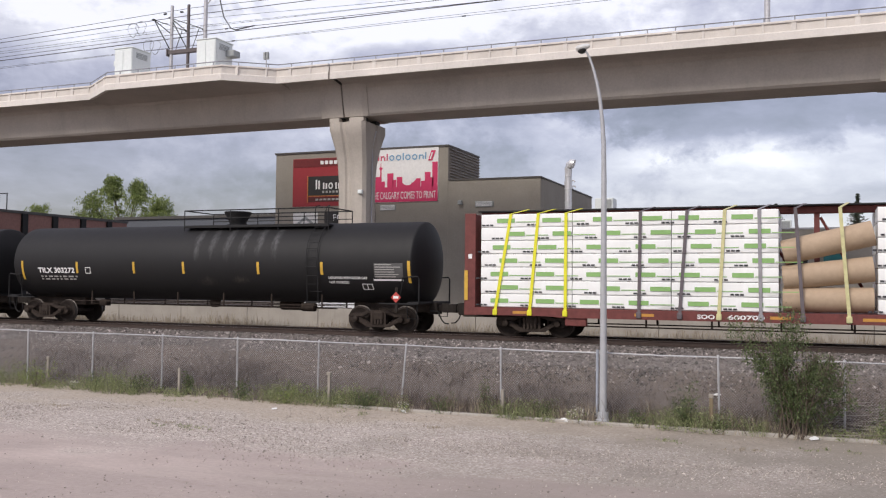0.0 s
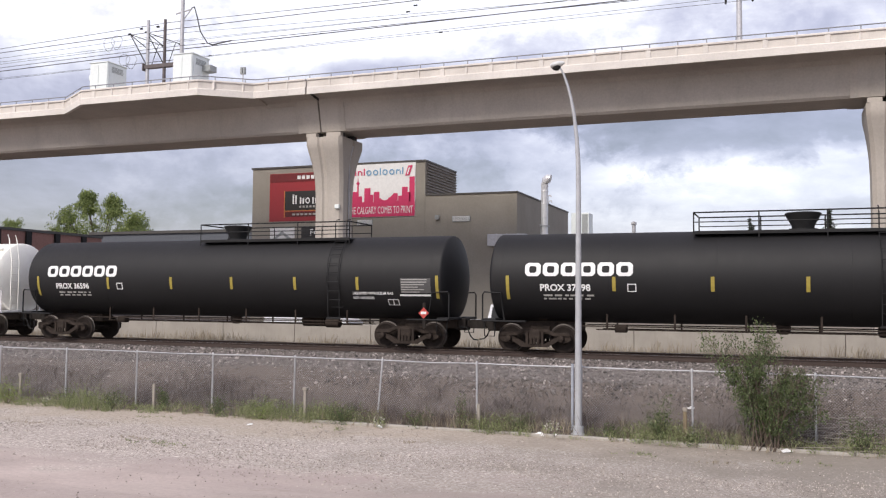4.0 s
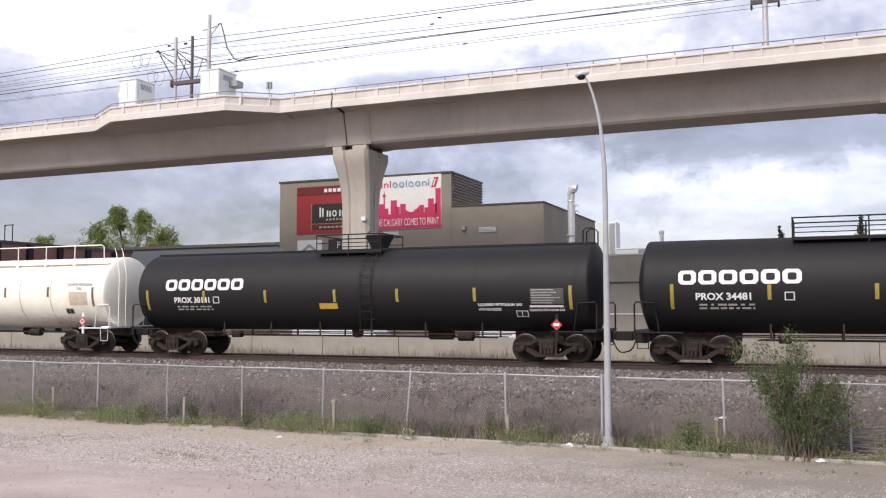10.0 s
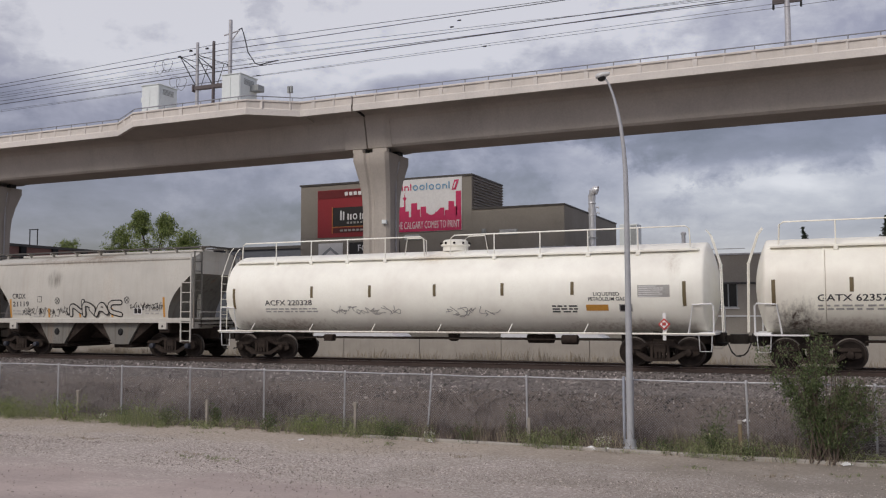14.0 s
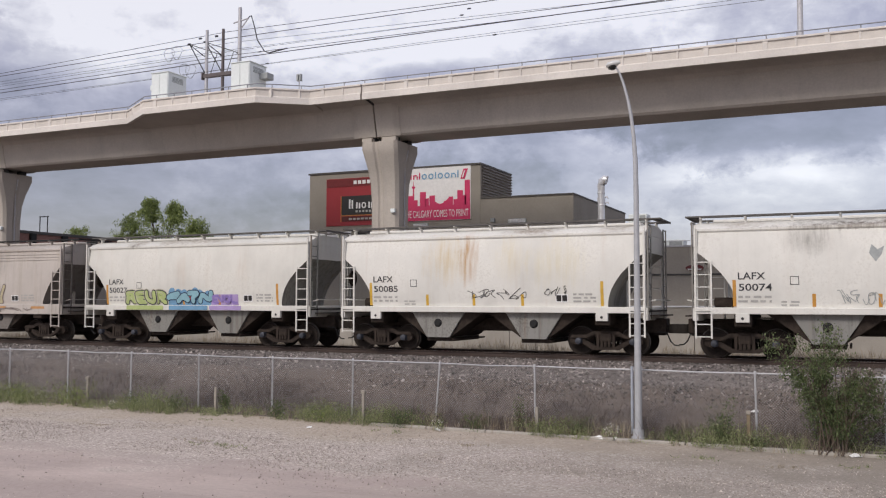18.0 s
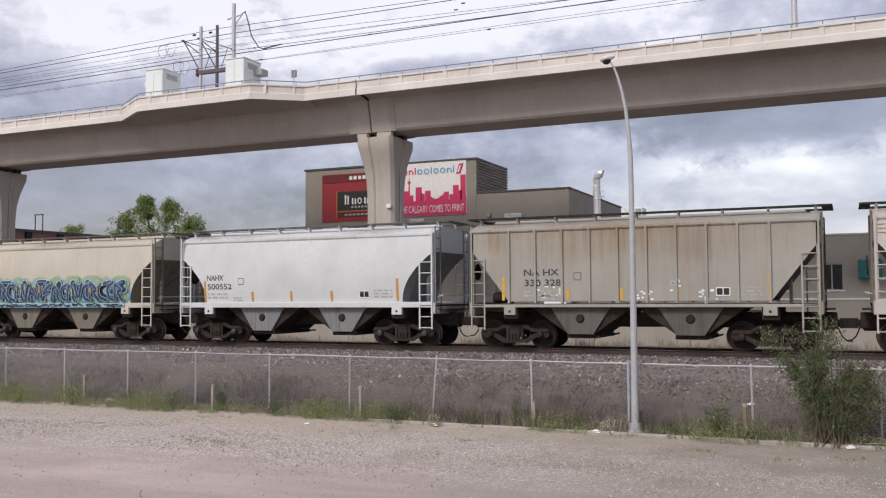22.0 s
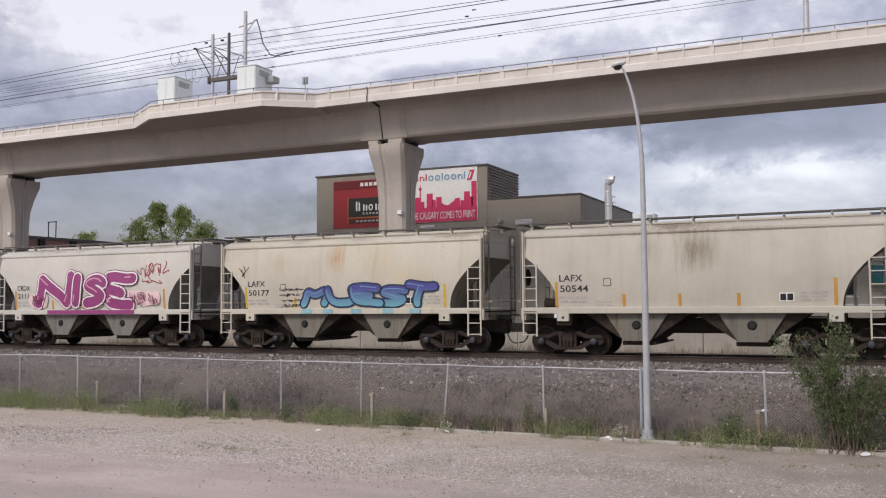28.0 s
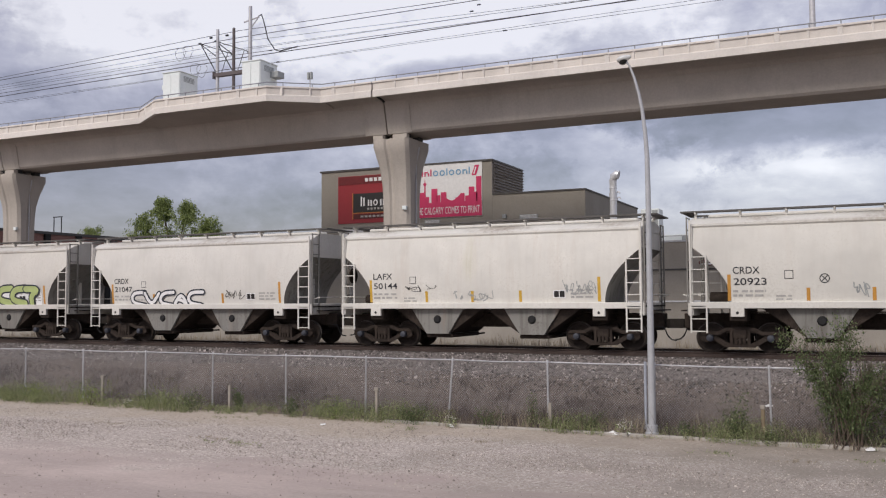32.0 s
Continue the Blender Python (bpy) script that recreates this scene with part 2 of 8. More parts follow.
def lot_mat():
    """The lot: packed pinkish dirt, a worn band of loose pale gravel along the fence, and tan soil at its foot, greyer to the east."""
    m, N, L, b = nodes_of("lot_gravel", 0.95)
    v = coords(N, L, (1, 1, 1))
    lane, blot, grit = noisy(N, L, coords(N, L, (0.12, 0.6, 1)), 0.9, 7), noisy(N, L, v, 0.45, 8, 0.62), noisy(N, L, v, 9, 8, 0.72)
    sep = N.new("ShaderNodeSeparateXYZ")
    L.new(v, sep.inputs[0])

    def calc(op, p, q):
        n = N.new("ShaderNodeMath")
        n.operation = op
        for sock, val in zip(n.inputs, (p, q)):
            if isinstance(val, (int, float)):
                sock.default_value = val
            else:
                L.new(val, sock)
        return n.outputs[0]
    across = calc("ADD", sep.outputs[1], calc("MULTIPLY", calc("SUBTRACT", calc("ADD", blot, calc("MULTIPLY", lane, 0.8)), 0.9), 7.0))
    place = calc("DIVIDE", across, 30.0)
    gravel = ramped(N, L, place, [(0.535, (0, 0, 0)), (0.585, (1, 1, 1)), (0.7, (1, 1, 1)), (0.755, (0.15,) * 3)])
    dirt = ramped(N, L, blot, [(0.3, (0.4, 0.33, 0.3)), (0.7, (0.57, 0.48, 0.44))])
    dirt = mixed(N, L, ramped(N, L, lane, [(0.42, (0.7,) * 3), (0.56, (0, 0, 0))]), dirt, (0.39, 0.325, 0.3))
    soil = ramped(N, L, grit, [(0.3, (0.32, 0.27, 0.215)), (0.7, (0.54, 0.46, 0.38))])
    c = mixed(N, L, ramped(N, L, place, [(0.66, (0, 0, 0)), (0.72, (1, 1, 1))]), dirt, soil)
    cells = N.new("ShaderNodeTexVoronoi")
    cells.inputs["Scale"].default_value = 24
    L.new(v, cells.inputs["Vector"])
    stones = ramped(N, L, cells.outputs["Color"], [(0.1, (0.25, 0.215, 0.19)), (0.5, (0.47, 0.42, 0.37)), (0.72, (0.55, 0.5, 0.45)), (0.9, (0.85, 0.8, 0.74))])
    c = mixed(N, L, calc("MULTIPLY", gravel, ramped(N, L, grit, [(0.35, (0.35,) * 3), (0.6, (0.9,) * 3)])), c, stones)
    c = mixed(N, L, 0.5, c, ramped(N, L, grit, [(0.25, (0.7,) * 3), (0.75, (1.22,) * 3)]), "MULTIPLY")
    east = calc("ADD", calc("MULTIPLY", sep.outputs[0], 0.04), blot)
    c = mixed(N, L, ramped(N, L, east, [(0.05, (0, 0, 0)), (0.55, (0.75,) * 3)]), c, (0.22, 0.195, 0.163))
    stain = noisy(N, L, coords(N, L, (0.5, 1.6, 1)), 0.8, 7, 0.65)
    c = mixed(N, L, ramped(N, L, stain, [(0.62, (0, 0, 0)), (0.74, (0.55,) * 3)]), c, (0.2, 0.18, 0.13))
    L.new(c, b.inputs["Base Color"])
    bumped(N, L, b, calc("ADD", calc("MULTIPLY", calc("MULTIPLY", cells.outputs["Distance"], gravel), 0.6), grit), 0.6, 0.03)
    return m


def concrete(name, col, scale=1.0, dirty=0.35):
    m, N, L, b = nodes_of(name, 0.85)
    v = coords(N, L, (1, 1, 1))
    st = coords(N, L, (1.6, 1.6, 0.12))
    n1, n2, n3 = noisy(N, L, v, 0.35 * scale, 7), noisy(N, L, v, 9 * scale, 6), noisy(N, L, st, 1.2 * scale, 7)
    c = ramped(N, L, n1, [(0.3, tuple(x * 0.86 for x in col)), (0.7, tuple(min(1, x * 1.08) for x in col))])
    c = mixed(N, L, 0.35, c, ramped(N, L, n2, [(0.3, (0.75,) * 3), (0.7, (1.12,) * 3)]), "MULTIPLY")
    c = mixed(N, L, ramped(N, L, n3, [(0.54, (0, 0, 0)), (0.8, (dirty,) * 3)]), c, tuple(x * 0.55 for x in col))
    L.new(c, b.inputs["Base Color"])
    bumped(N, L, b, n2, 0.2, 0.006)
    return m


def foliage_mat(name, a, bcol):
    m, N, L, b = nodes_of(name, 0.6)
    g = N.new("ShaderNodeNewGeometry")
    c = ramped(N, L, g.outputs["Random Per Island"], [(0.0, a), (1.0, bcol)])
    L.new(c, b.inputs["Base Color"])
    tr = N.new("ShaderNodeBsdfTranslucent")
    L.new(c, tr.inputs["Color"])
    mx = N.new("ShaderNodeMixShader")
    mx.inputs[0].default_value = 0.3
    L.new(b.outputs[0], mx.inputs[1])
    L.new(tr.outputs[0], mx.inputs[2])
    L.new(mx.outputs[0], N["Material Output"].inputs[0])
    return m


def island_mat(name, a, bcol, rough=0.9, top=2.2):
    m, N, L, b = nodes_of(name, rough)
    g = N.new("ShaderNodeNewGeometry")
    L.new(ramped(N, L, g.outputs["Random Per Island"], [(0.0, a), (0.8, bcol), (1.0, tuple(min(1, x * top) for x in bcol))]), b.inputs["Base Color"])
    return m


M_LOT = lot_mat()
M_EARTH = ground_mat("dry_earth", [(0.3, (0.08, 0.065, 0.056)), (0.7, (0.2, 0.168, 0.146))], 8)
M_BALLAST = ground_mat("ballast", [(0.3, (0.11, 0.096, 0.09)), (0.7, (0.26, 0.235, 0.22))], 12, 0.8, 0.05, 13)
M_STONE = island_mat("ballast_stone", (0.04, 0.035, 0.033), (0.235, 0.21, 0.197), 0.9, 2.4)
M_TIE = plain("creosote_tie", (0.05, 0.038, 0.032), 0.85)
M_RAIL = plain("rusty_rail", (0.06, 0.04, 0.033), 0.7, 0.1)
M_RAILTOP = plain("worn_rail_head", (0.35, 0.33, 0.32), 0.3, 0.9)
# girder darker than parapet: under-deck shade and sunlight are put into the colours
M_VIA = concrete("shaded_viaduct_concrete", (0.47, 0.425, 0.375), 1.0, 0.3)
M_PARAPET = concrete("sunlit_parapet_concrete", (0.74, 0.695, 0.645), 1.0, 0.2)
M_PANEL = concrete("parapet_panel", (0.7, 0.65, 0.595), 2.0, 0.25)
M_JOINT = plain("joint_gap", (0.02, 0.02, 0.02), 0.9)
M_BEAR = plain("bearing_rubber", (0.05, 0.05, 0.05), 0.8)
M_GALV = plain("galvanised_steel", (0.55, 0.55, 0.57), 0.5, 0.3, 0.2)
M_LAMP = plain("lamp_pole_paint", (0.43, 0.44, 0.46), 0.45, 0.1, 0.15)
M_LAMPHEAD = plain("lamp_head_paint", (0.66, 0.67, 0.66), 0.4, 0.1, 0.2)
M_HANDRAIL = plain("dull_handrail_steel", (0.3, 0.31, 0.34), 0.5, 0.3, 0.2)
M_FPOST = plain("fence_pipe", (0.5, 0.5, 0.52), 0.5, 0.3, 0.2)
M_WIRE = plain("chain_link_wire", (0.42, 0.41, 0.41), 0.5, 0.2)
M_CABLE = plain("overhead_wire", (0.06, 0.06, 0.07), 0.6)
M_MASTB = plain("brown_mast", (0.12, 0.1, 0.1), 0.6)
M_CAB = plain("cabinet_white", (0.78, 0.83, 0.82), 0.45, 0, 0.08)
M_CABD = plain("cabinet_grey", (0.35, 0.37, 0.37), 0.5)
M_BLD = concrete("stucco_taupe", (0.3, 0.275, 0.235), 1.0, 0.2)
M_BLD2 = concrete("stucco_beige", (0.4, 0.365, 0.31), 1.0, 0.2)
M_BLDSIDE = plain("ribbed_cladding", (0.2, 0.18, 0.165), 0.6)
M_COPING = plain("roof_coping", (0.08, 0.075, 0.07), 0.6)
M_REDBRICK = plain("red_cladding", (0.28, 0.15, 0.125), 0.8)
M_DARK = plain("dark_steel", (0.02, 0.02, 0.021), 0.65, 0.1, 0.25, 6, 0.3)
M_GLASS = plain("dark_glass", (0.03, 0.03, 0.03), 0.15, 0.0, 0.25, 6, 0.25)
M_BOARD = plain("dark_grating", (0.1, 0.094, 0.088), 0.7, 0.1, 0.3)
M_FLUE = plain("bright_flue_steel", (0.72, 0.73, 0.75), 0.35, 0.35, 0.15)
M_AWNING = plain("teal_awning_cloth", (0.015, 0.13, 0.13), 0.7, 0, 0.15)
M_PALEPOST = plain("blue_grey_pipe", (0.4, 0.43, 0.5), 0.5, 0.2, 0.15)
M_WHITE = plain("white_paint", (0.8, 0.8, 0.79), 0.5, 0, 0.1)
M_RED = plain("sign_red", (0.31, 0.022, 0.03), 0.5, 0, 0.1)
M_PINK = plain("sign_pink", (0.6, 0.03, 0.12), 0.5, 0, 0.1)
M_BLUE = plain("sign_blue", (0.16, 0.36, 0.55), 0.5, 0, 0.1)
M_BLACK = plain("sign_black", (0.02, 0.018, 0.018), 0.5)
M_ORANGE = plain("sign_orange", (0.6, 0.22, 0.05), 0.5)
M_LEAF = foliage_mat("green_leaves", (0.09, 0.135, 0.045), (0.38, 0.44, 0.15))
M_BUSH = foliage_mat("grey_green_leaves", (0.035, 0.058, 0.02), (0.19, 0.24, 0.1))
M_TWIG = foliage_mat("brown_twigs", (0.07, 0.05, 0.04), (0.2, 0.16, 0.12))
M_FLOWER = foliage_mat("white_blossom", (0.5, 0.5, 0.42), (0.8, 0.78, 0.7))
M_GRASS = foliage_mat("weed_blades", (0.1, 0.13, 0.05), (0.4, 0.43, 0.22))
M_DRY = foliage_mat("dry_grass", (0.26, 0.21, 0.15), (0.48, 0.42, 0.32))
M_BRUSH = foliage_mat("dry_brush", (0.055, 0.041, 0.036), (0.22, 0.178, 0.155))
M_CONIFER = foliage_mat("conifer", (0.02, 0.03, 0.02), (0.06, 0.08, 0.05))
M_BARK = plain("bark", (0.12, 0.09, 0.07), 0.9)
M_TRUCK = plain("bogie_steel", (0.043, 0.032, 0.026), 0.85, 0.0, 0.6, 6, 0.25)
M_WHEEL = plain("wheel_steel", (0.038, 0.03, 0.026), 0.8, 0.0, 0.45, 6, 0.15)
M_TREAD = plain("wheel_tread", (0.09, 0.078, 0.07), 0.5, 0.4)
M_BEARBLUE = plain("bearing_cap", (0.045, 0.05, 0.066), 0.6)
M_COUP = plain("coupler_steel", (0.026, 0.021, 0.018), 0.8, 0.1, 0.4, 6, 0.3)
M_YELLOW = plain("reflective_yellow", (0.62, 0.38, 0.05), 0.45, 0, 0.2)
M_AMBER = plain("reflective_amber", (0.55, 0.27, 0.05), 0.5, 0, 0.2)
M_BANDLINE = plain("band_shadow_brown", (0.42, 0.35, 0.26), 0.7)
M_OLIVE = plain("faded_reflector", (0.16, 0.12, 0.06), 0.6)
M_LETTERW = plain("white_lettering", (0.8, 0.8, 0.8), 0.5, 0, 0.05)
M_LETTERK = plain("black_lettering", (0.03, 0.03, 0.035), 0.5, 0, 0.1)
M_FAINT = plain("faded_lettering", (0.42, 0.41, 0.39), 0.6)
M_PLACARD = plain("red_placard", (0.5, 0.06, 0.05), 0.5)
M_PLATE = plain("dull_data_plate", (0.09, 0.09, 0.09), 0.6)
M_OCHRE = plain("ochre_stake", (0.22, 0.17, 0.11), 0.8)
M_RAILGREY = plain("grey_guard_rail", (0.34, 0.35, 0.38), 0.6, 0.0, 0.35, 9)
M_BOXCAR = plain("oxide_red", (0.16, 0.04, 0.035), 0.65, 0, 0.35)
M_WRAP = car_paint("lumber_wrap", (0.84, 0.85, 0.84), 0.4, (0.6, 0.6, 0.58), 0.15, 0, 3.0, 0.1, 0.9)
M_WRAPGREEN = plain("green_print", (0.26, 0.47, 0.16), 0.5, 0, 0.15)
M_STRAP = plain("yellow_strap", (0.75, 0.72, 0.03), 0.5, 0, 0.1)
M_STRAPG = plain("grey_strap", (0.3, 0.29, 0.31), 0.6)
M_STRAPD = plain("dark_grey_strap", (0.13, 0.11, 0.12), 0.6)
M_STRAPP = plain("straw_strap", (0.6, 0.57, 0.3), 0.6)
M_DULLYELLOW = plain("dull_yellow", (0.36, 0.28, 0.05), 0.55, 0, 0.2)
M_KRAFT = plain("kraft_tube", (0.44, 0.33, 0.23), 0.75, 0, 0.12)
M_KERB = concrete("kerb_concrete", (0.4, 0.37, 0.33), 3.0, 0.4)
M_WOOD = plain("weathered_stake", (0.32, 0.29, 0.25), 0.85)
M_CARW = plain("white_car_paint", (0.75, 0.76, 0.78), 0.25, 0, 0.05)
M_RUBBER = plain("tyre_rubber", (0.02, 0.02, 0.02), 0.8)


# ---- mesh building ----
class G:
    """Gathers vertices and faces of one mesh."""

    def __init__(self):
        self.v, self.f = [], []

    def add(self, vs, fs):
        n = len(self.v)
        self.v += [tuple(p) for p in vs]
        self.f += [tuple(n + i for i in q) for q in fs]
        return self

    def box(self, x0, x1, y0, y1, z0, z1, c=0.0):
        if c <= 0:
            return self.add([(x, y, z) for x in (x0, x1) for y in (y0, y1) for z in (z0, z1)],
                            [(0, 1, 3, 2), (4, 6, 7, 5), (0, 4, 5, 1), (2, 3, 7, 6), (0, 2, 6, 4), (1, 5, 7, 3)])
        lo, hi = (x0, y0, z0), (x1, y1, z1)
        c = min(c, *(0.45 * (h - l) for l, h in zip(lo, hi)))
        ids, vs = {}, []
        for k in range(8):
            s = [(k >> i) & 1 for i in range(3)]
            for a in range(3):
                p = [0, 0, 0]
                for i in range(3):
                    full = hi[i] if s[i] else lo[i]
                    p[i] = full if i == a else full + (-c if s[i] else c)
                ids[(tuple(s), a)] = len(vs)
                vs.append(p)
        fs = []
        for a in range(3):
            b, d = (a + 1) % 3, (a + 2) % 3
            for s in (0, 1):
                q = []
                for u, w in ((0, 0), (1, 0), (1, 1), (0, 1)):
                    k = [0, 0, 0]
                    k[a], k[b], k[d] = s, u, w
                    q.append(ids[(tuple(k), a)])
                fs.append(tuple(q if s else q[::-1]))
            for u in (0, 1):
                for w in (0, 1):
                    k0, k1 = [0, 0, 0], [0, 0, 0]
                    k0[b] = k1[b] = u
                    k0[d] = k1[d] = w
                    k1[a] = 1
                    q = [ids[(tuple(k0), b)], ids[(tuple(k1), b)], ids[(tuple(k1), d)], ids[(tuple(k0), d)]]
                    fs.append(tuple(q if (u + w) % 2 else q[::-1]))
        for k in range(8):
            s = tuple((k >> i) & 1 for i in range(3))
            q = [ids[(s, 0)], ids[(s, 1)], ids[(s, 2)]]
            fs.append(tuple(q if sum(s) % 2 else q[::-1]))
        return self.add(vs, fs)

    def tube(self, pts, r, n=8, caps=True):
        """A round bar along points; r a radius or one for each point."""
        pts = [Vector(p) for p in pts]
        rs = r if isinstance(r, (list, tuple)) else [r] * len(pts)
        vs, fs = [], []
        for i, p in enumerate(pts):
            d = (pts[min(i + 1, len(pts) - 1)] - pts[max(i - 1, 0)]).normalized()
            up = Vector((0, 0, 1)) if abs(d.z) < 0.9 else Vector((0, 1, 0))
            a = d.cross(up).normalized()
            b = d.cross(a)
            for k in range(n):
                w = 2 * math.pi * k / n
                vs.append(p + (a * math.cos(w) + b * math.sin(w)) * rs[i])
        for i in range(len(pts) - 1):
            for k in range(n):
                fs.append((i * n + k, i * n + (k + 1) % n, (i + 1) * n + (k + 1) % n, (i + 1) * n + k))
        if caps:
            fs.append(tuple(range(n))[::-1])
            fs.append(tuple(range((len(pts) - 1) * n, len(pts) * n)))
        return self.add(vs, fs)

    def lathe(self, prof, n=24, axis="x", at=(0, 0, 0)):
        """Profile (along, radius) turned round an axis."""
        vs, fs = [], []
        for u, r in prof:
            for k in range(n):
                w = 2 * math.pi * k / n
                c, s = r * math.cos(w), r * math.sin(w)
                p = {"x": (u, c, s), "y": (c, u, s), "z": (c, s, u)}[axis]
                vs.append((p[0] + at[0], p[1] + at[1], p[2] + at[2]))
        for i in range(len(prof) - 1):
            for k in range(n):
                q = (i * n + k, i * n + (k + 1) % n, (i + 1) * n + (k + 1) % n, (i + 1) * n + k)
                fs.append(q if axis != "y" else q[::-1])
        fs.append(tuple(range(n))[::-1])
        fs.append(tuple(range((len(prof) - 1) * n, len(prof) * n)))
        return self.add(vs, fs)

    def prism(self, poly, a0, a1, axis="y"):
        """A polygon pushed along an axis: (x, z) along y, (y, z) along x, (x, y) along z."""
        put = {"y": lambda p, a: (p[0], a, p[1]), "x": lambda p, a: (a, p[0], p[1]), "z": lambda p, a: (p[0], p[1], a)}[axis]
        n = len(poly)
        vs = [put(p, a0) for p in poly] + [put(p, a1) for p in poly]
        fs = [tuple(range(n)), tuple(range(n, 2 * n))[::-1]] + [(i, n + i, n + (i + 1) % n, (i + 1) % n) for i in range(n)]
        return self.add(vs, fs)

    def loft(self, rings, closed=True, caps=True):
        n = len(rings[0])
        vs = [p for r in rings for p in r]
        fs = []
        for i in range(len(rings) - 1):
            for k in range(n if closed else n - 1):
                fs.append((i * n + k, i * n + (k + 1) % n, (i + 1) * n + (k + 1) % n, (i + 1) * n + k))
        if caps:
            fs.append(tuple(range(n))[::-1])
            fs.append(tuple(range((len(rings) - 1) * n, len(rings) * n)))
        return self.add(vs, fs)

    def mesh(self, name, mat, smooth=None):
        me = bpy.data.meshes.new(name)
        me.from_pydata(self.v, [], self.f)
        bm = bmesh.new()
        bm.from_mesh(me)
        if len(self.f) < 6000:
            bmesh.ops.recalc_face_normals(bm, faces=bm.faces)
        bm.to_mesh(me)
        bm.free()
        if smooth:
            me.polygons.foreach_set("use_smooth", [True] * len(me.polygons))
            me.set_sharp_from_angle(angle=radians(smooth))
        for m in mat if isinstance(mat, (list, tuple)) else (mat,):
            me.materials.append(m)
        return me


def part(name, g, mat, parent=None, label="", smooth=None, at=None):
    me = g if isinstance(g, bpy.types.Mesh) else g.mesh(name, mat, smooth)
    ob = new(name, me)
    if parent:
        ob.parent = parent
    if at is not None:
        ob.matrix_basis = at
    return tagged(ob, label)


def thing(name, label, category, m=None, group="", kind=""):
    ob = tagged(new(name), label, category, group, kind)
    if m is not None:
        ob.matrix_basis = m
    return ob


def structure(name, g, mat, label, category, smooth=None):
    return tagged(part(name, g, mat, None, "", smooth), label, category, "", "structure")


def letters(text, size, width=None, bold=0.0):
    """Flat outline letters as 2D triangles: points (x, z) from the lower left, faces."""
    c = bpy.data.curves.new("letters", "FONT")
    c.body, c.size, c.resolution_u, c.offset = text, size, 3, bold
    ob = bpy.data.objects.new("letters", c)
    me = bpy.data.meshes.new_from_object(ob)
    vs = [(v.co.x, v.co.y) for v in me.vertices]
    fs = [tuple(p.vertices) for p in me.polygons]
    bpy.data.objects.remove(ob)
    bpy.data.curves.remove(c)
    bpy.data.meshes.remove(me)
    if vs:
        x0, x1 = min(p[0] for p in vs), max(p[0] for p in vs)
        k = width / (x1 - x0) if width else 1
        vs = [((x - x0) * k, z) for x, z in vs]
    return vs, fs


# ---- ground ----
def make_ground():
    g = G()
    prof = [(-3000, 0.0), (-60, 0.0), (0, 0.0), (10, 0.0), (16, 0.0), (20, 0.0), (22, 0.0), (23.4, 0.0), (24.4, -0.02), (25.2, 0.12), (26.2, 0.6), (27.2, 1.15),
            (28.2, 1.45), (32.2, 1.45), (33.2, 1.5), (36, 1.55), (40, 1.6), (60, 1.62), (120, 1.65), (400, 1.7), (4000, 1.7)]
    xs = [-4000, -400, -150] + [-90 + 2.0 * i for i in range(66)] + [60, 150, 400, 4000]
    vs, fs = [], []
    for x in xs:
        for y, z in prof:
            k = 0.05 if 22 < y < 28 else 0.02 if y < 40 and y > 5 else 0
            vs.append((x, y, z + k * noise.noise((x * 0.31, y * 0.5, 0))))
    n = len(prof)
    for i in range(len(xs) - 1):
        for j in range(n - 1):
            fs.append((i * n + j, (i + 1) * n + j, (i + 1) * n + j + 1, i * n + j + 1))
    g.add(vs, fs)
    ob = structure("ground", g, [M_LOT, M_EARTH], "pinkish grey gravel lot with packed dirt and dry earth beyond", "ground", 40)
    for p in ob.data.polygons:
        p.material_index = 0 if p.center.y < 24 else 1


def make_track():
    bal = G()
    sec = [(27.4, 1.2), (28.55, 1.66), (28.75, 1.74), (31.65, 1.74), (31.85, 1.66), (33.0, 1.25)]
    bal.loft([[(x, y, z) for y, z in sec] for x in (-420, 420)], closed=False, caps=False)
    structure("ballast", bal, M_BALLAST, "grey crushed stone ballast bed under the track", "ballast")
    track = thing("railway_track", "rusty steel rails on dark creosoted wooden ties", "track", kind="structure")
    for y in (TY - 0.755, TY + 0.755):
        p = [(-0.07, -0.17), (0.07, -0.17), (0.07, -0.15), (0.012, -0.13), (0.012, -0.045), (0.036, -0.03), (0.036, -0.004), (0.028, 0.0),
             (-0.028, 0.0), (-0.036, -0.004), (-0.036, -0.03), (-0.012, -0.045), (-0.012, -0.13), (-0.07, -0.15)]
        r = part("rail", G().prism([(y + a, RZ + b) for a, b in p], -420, 420, "x"), [M_RAIL, M_RAILTOP], track)
        for q in r.data.polygons:
            if abs(q.center.z - RZ) < 0.001:
                q.material_index = 1
    tie = G().box(-0.115, 0.115, -1.3, 1.3, -0.17, 0, 0.012).mesh("tie", M_TIE)
    rng = random.Random(4)
    for i in range(260):
        x = -95 + i * 0.55
        part("tie", tie, None, track, at=pose(x + rng.uniform(-.03, .03), TY + rng.uniform(-.04, .04), RZ - 0.172 + rng.uniform(-.012, 0), 0, 0, rng.uniform(-1, 1)))
    far = G()
    for i in range(1500):
        x = -415 + i * 0.55
        if x < -95.3 or x > 48.2:
            far.box(x - 0.115, x + 0.115, TY - 1.3, TY + 1.3, RZ - 0.34, RZ - 0.172)
    tagged(part("far_ties", far, M_TIE, track), kind="stuff")


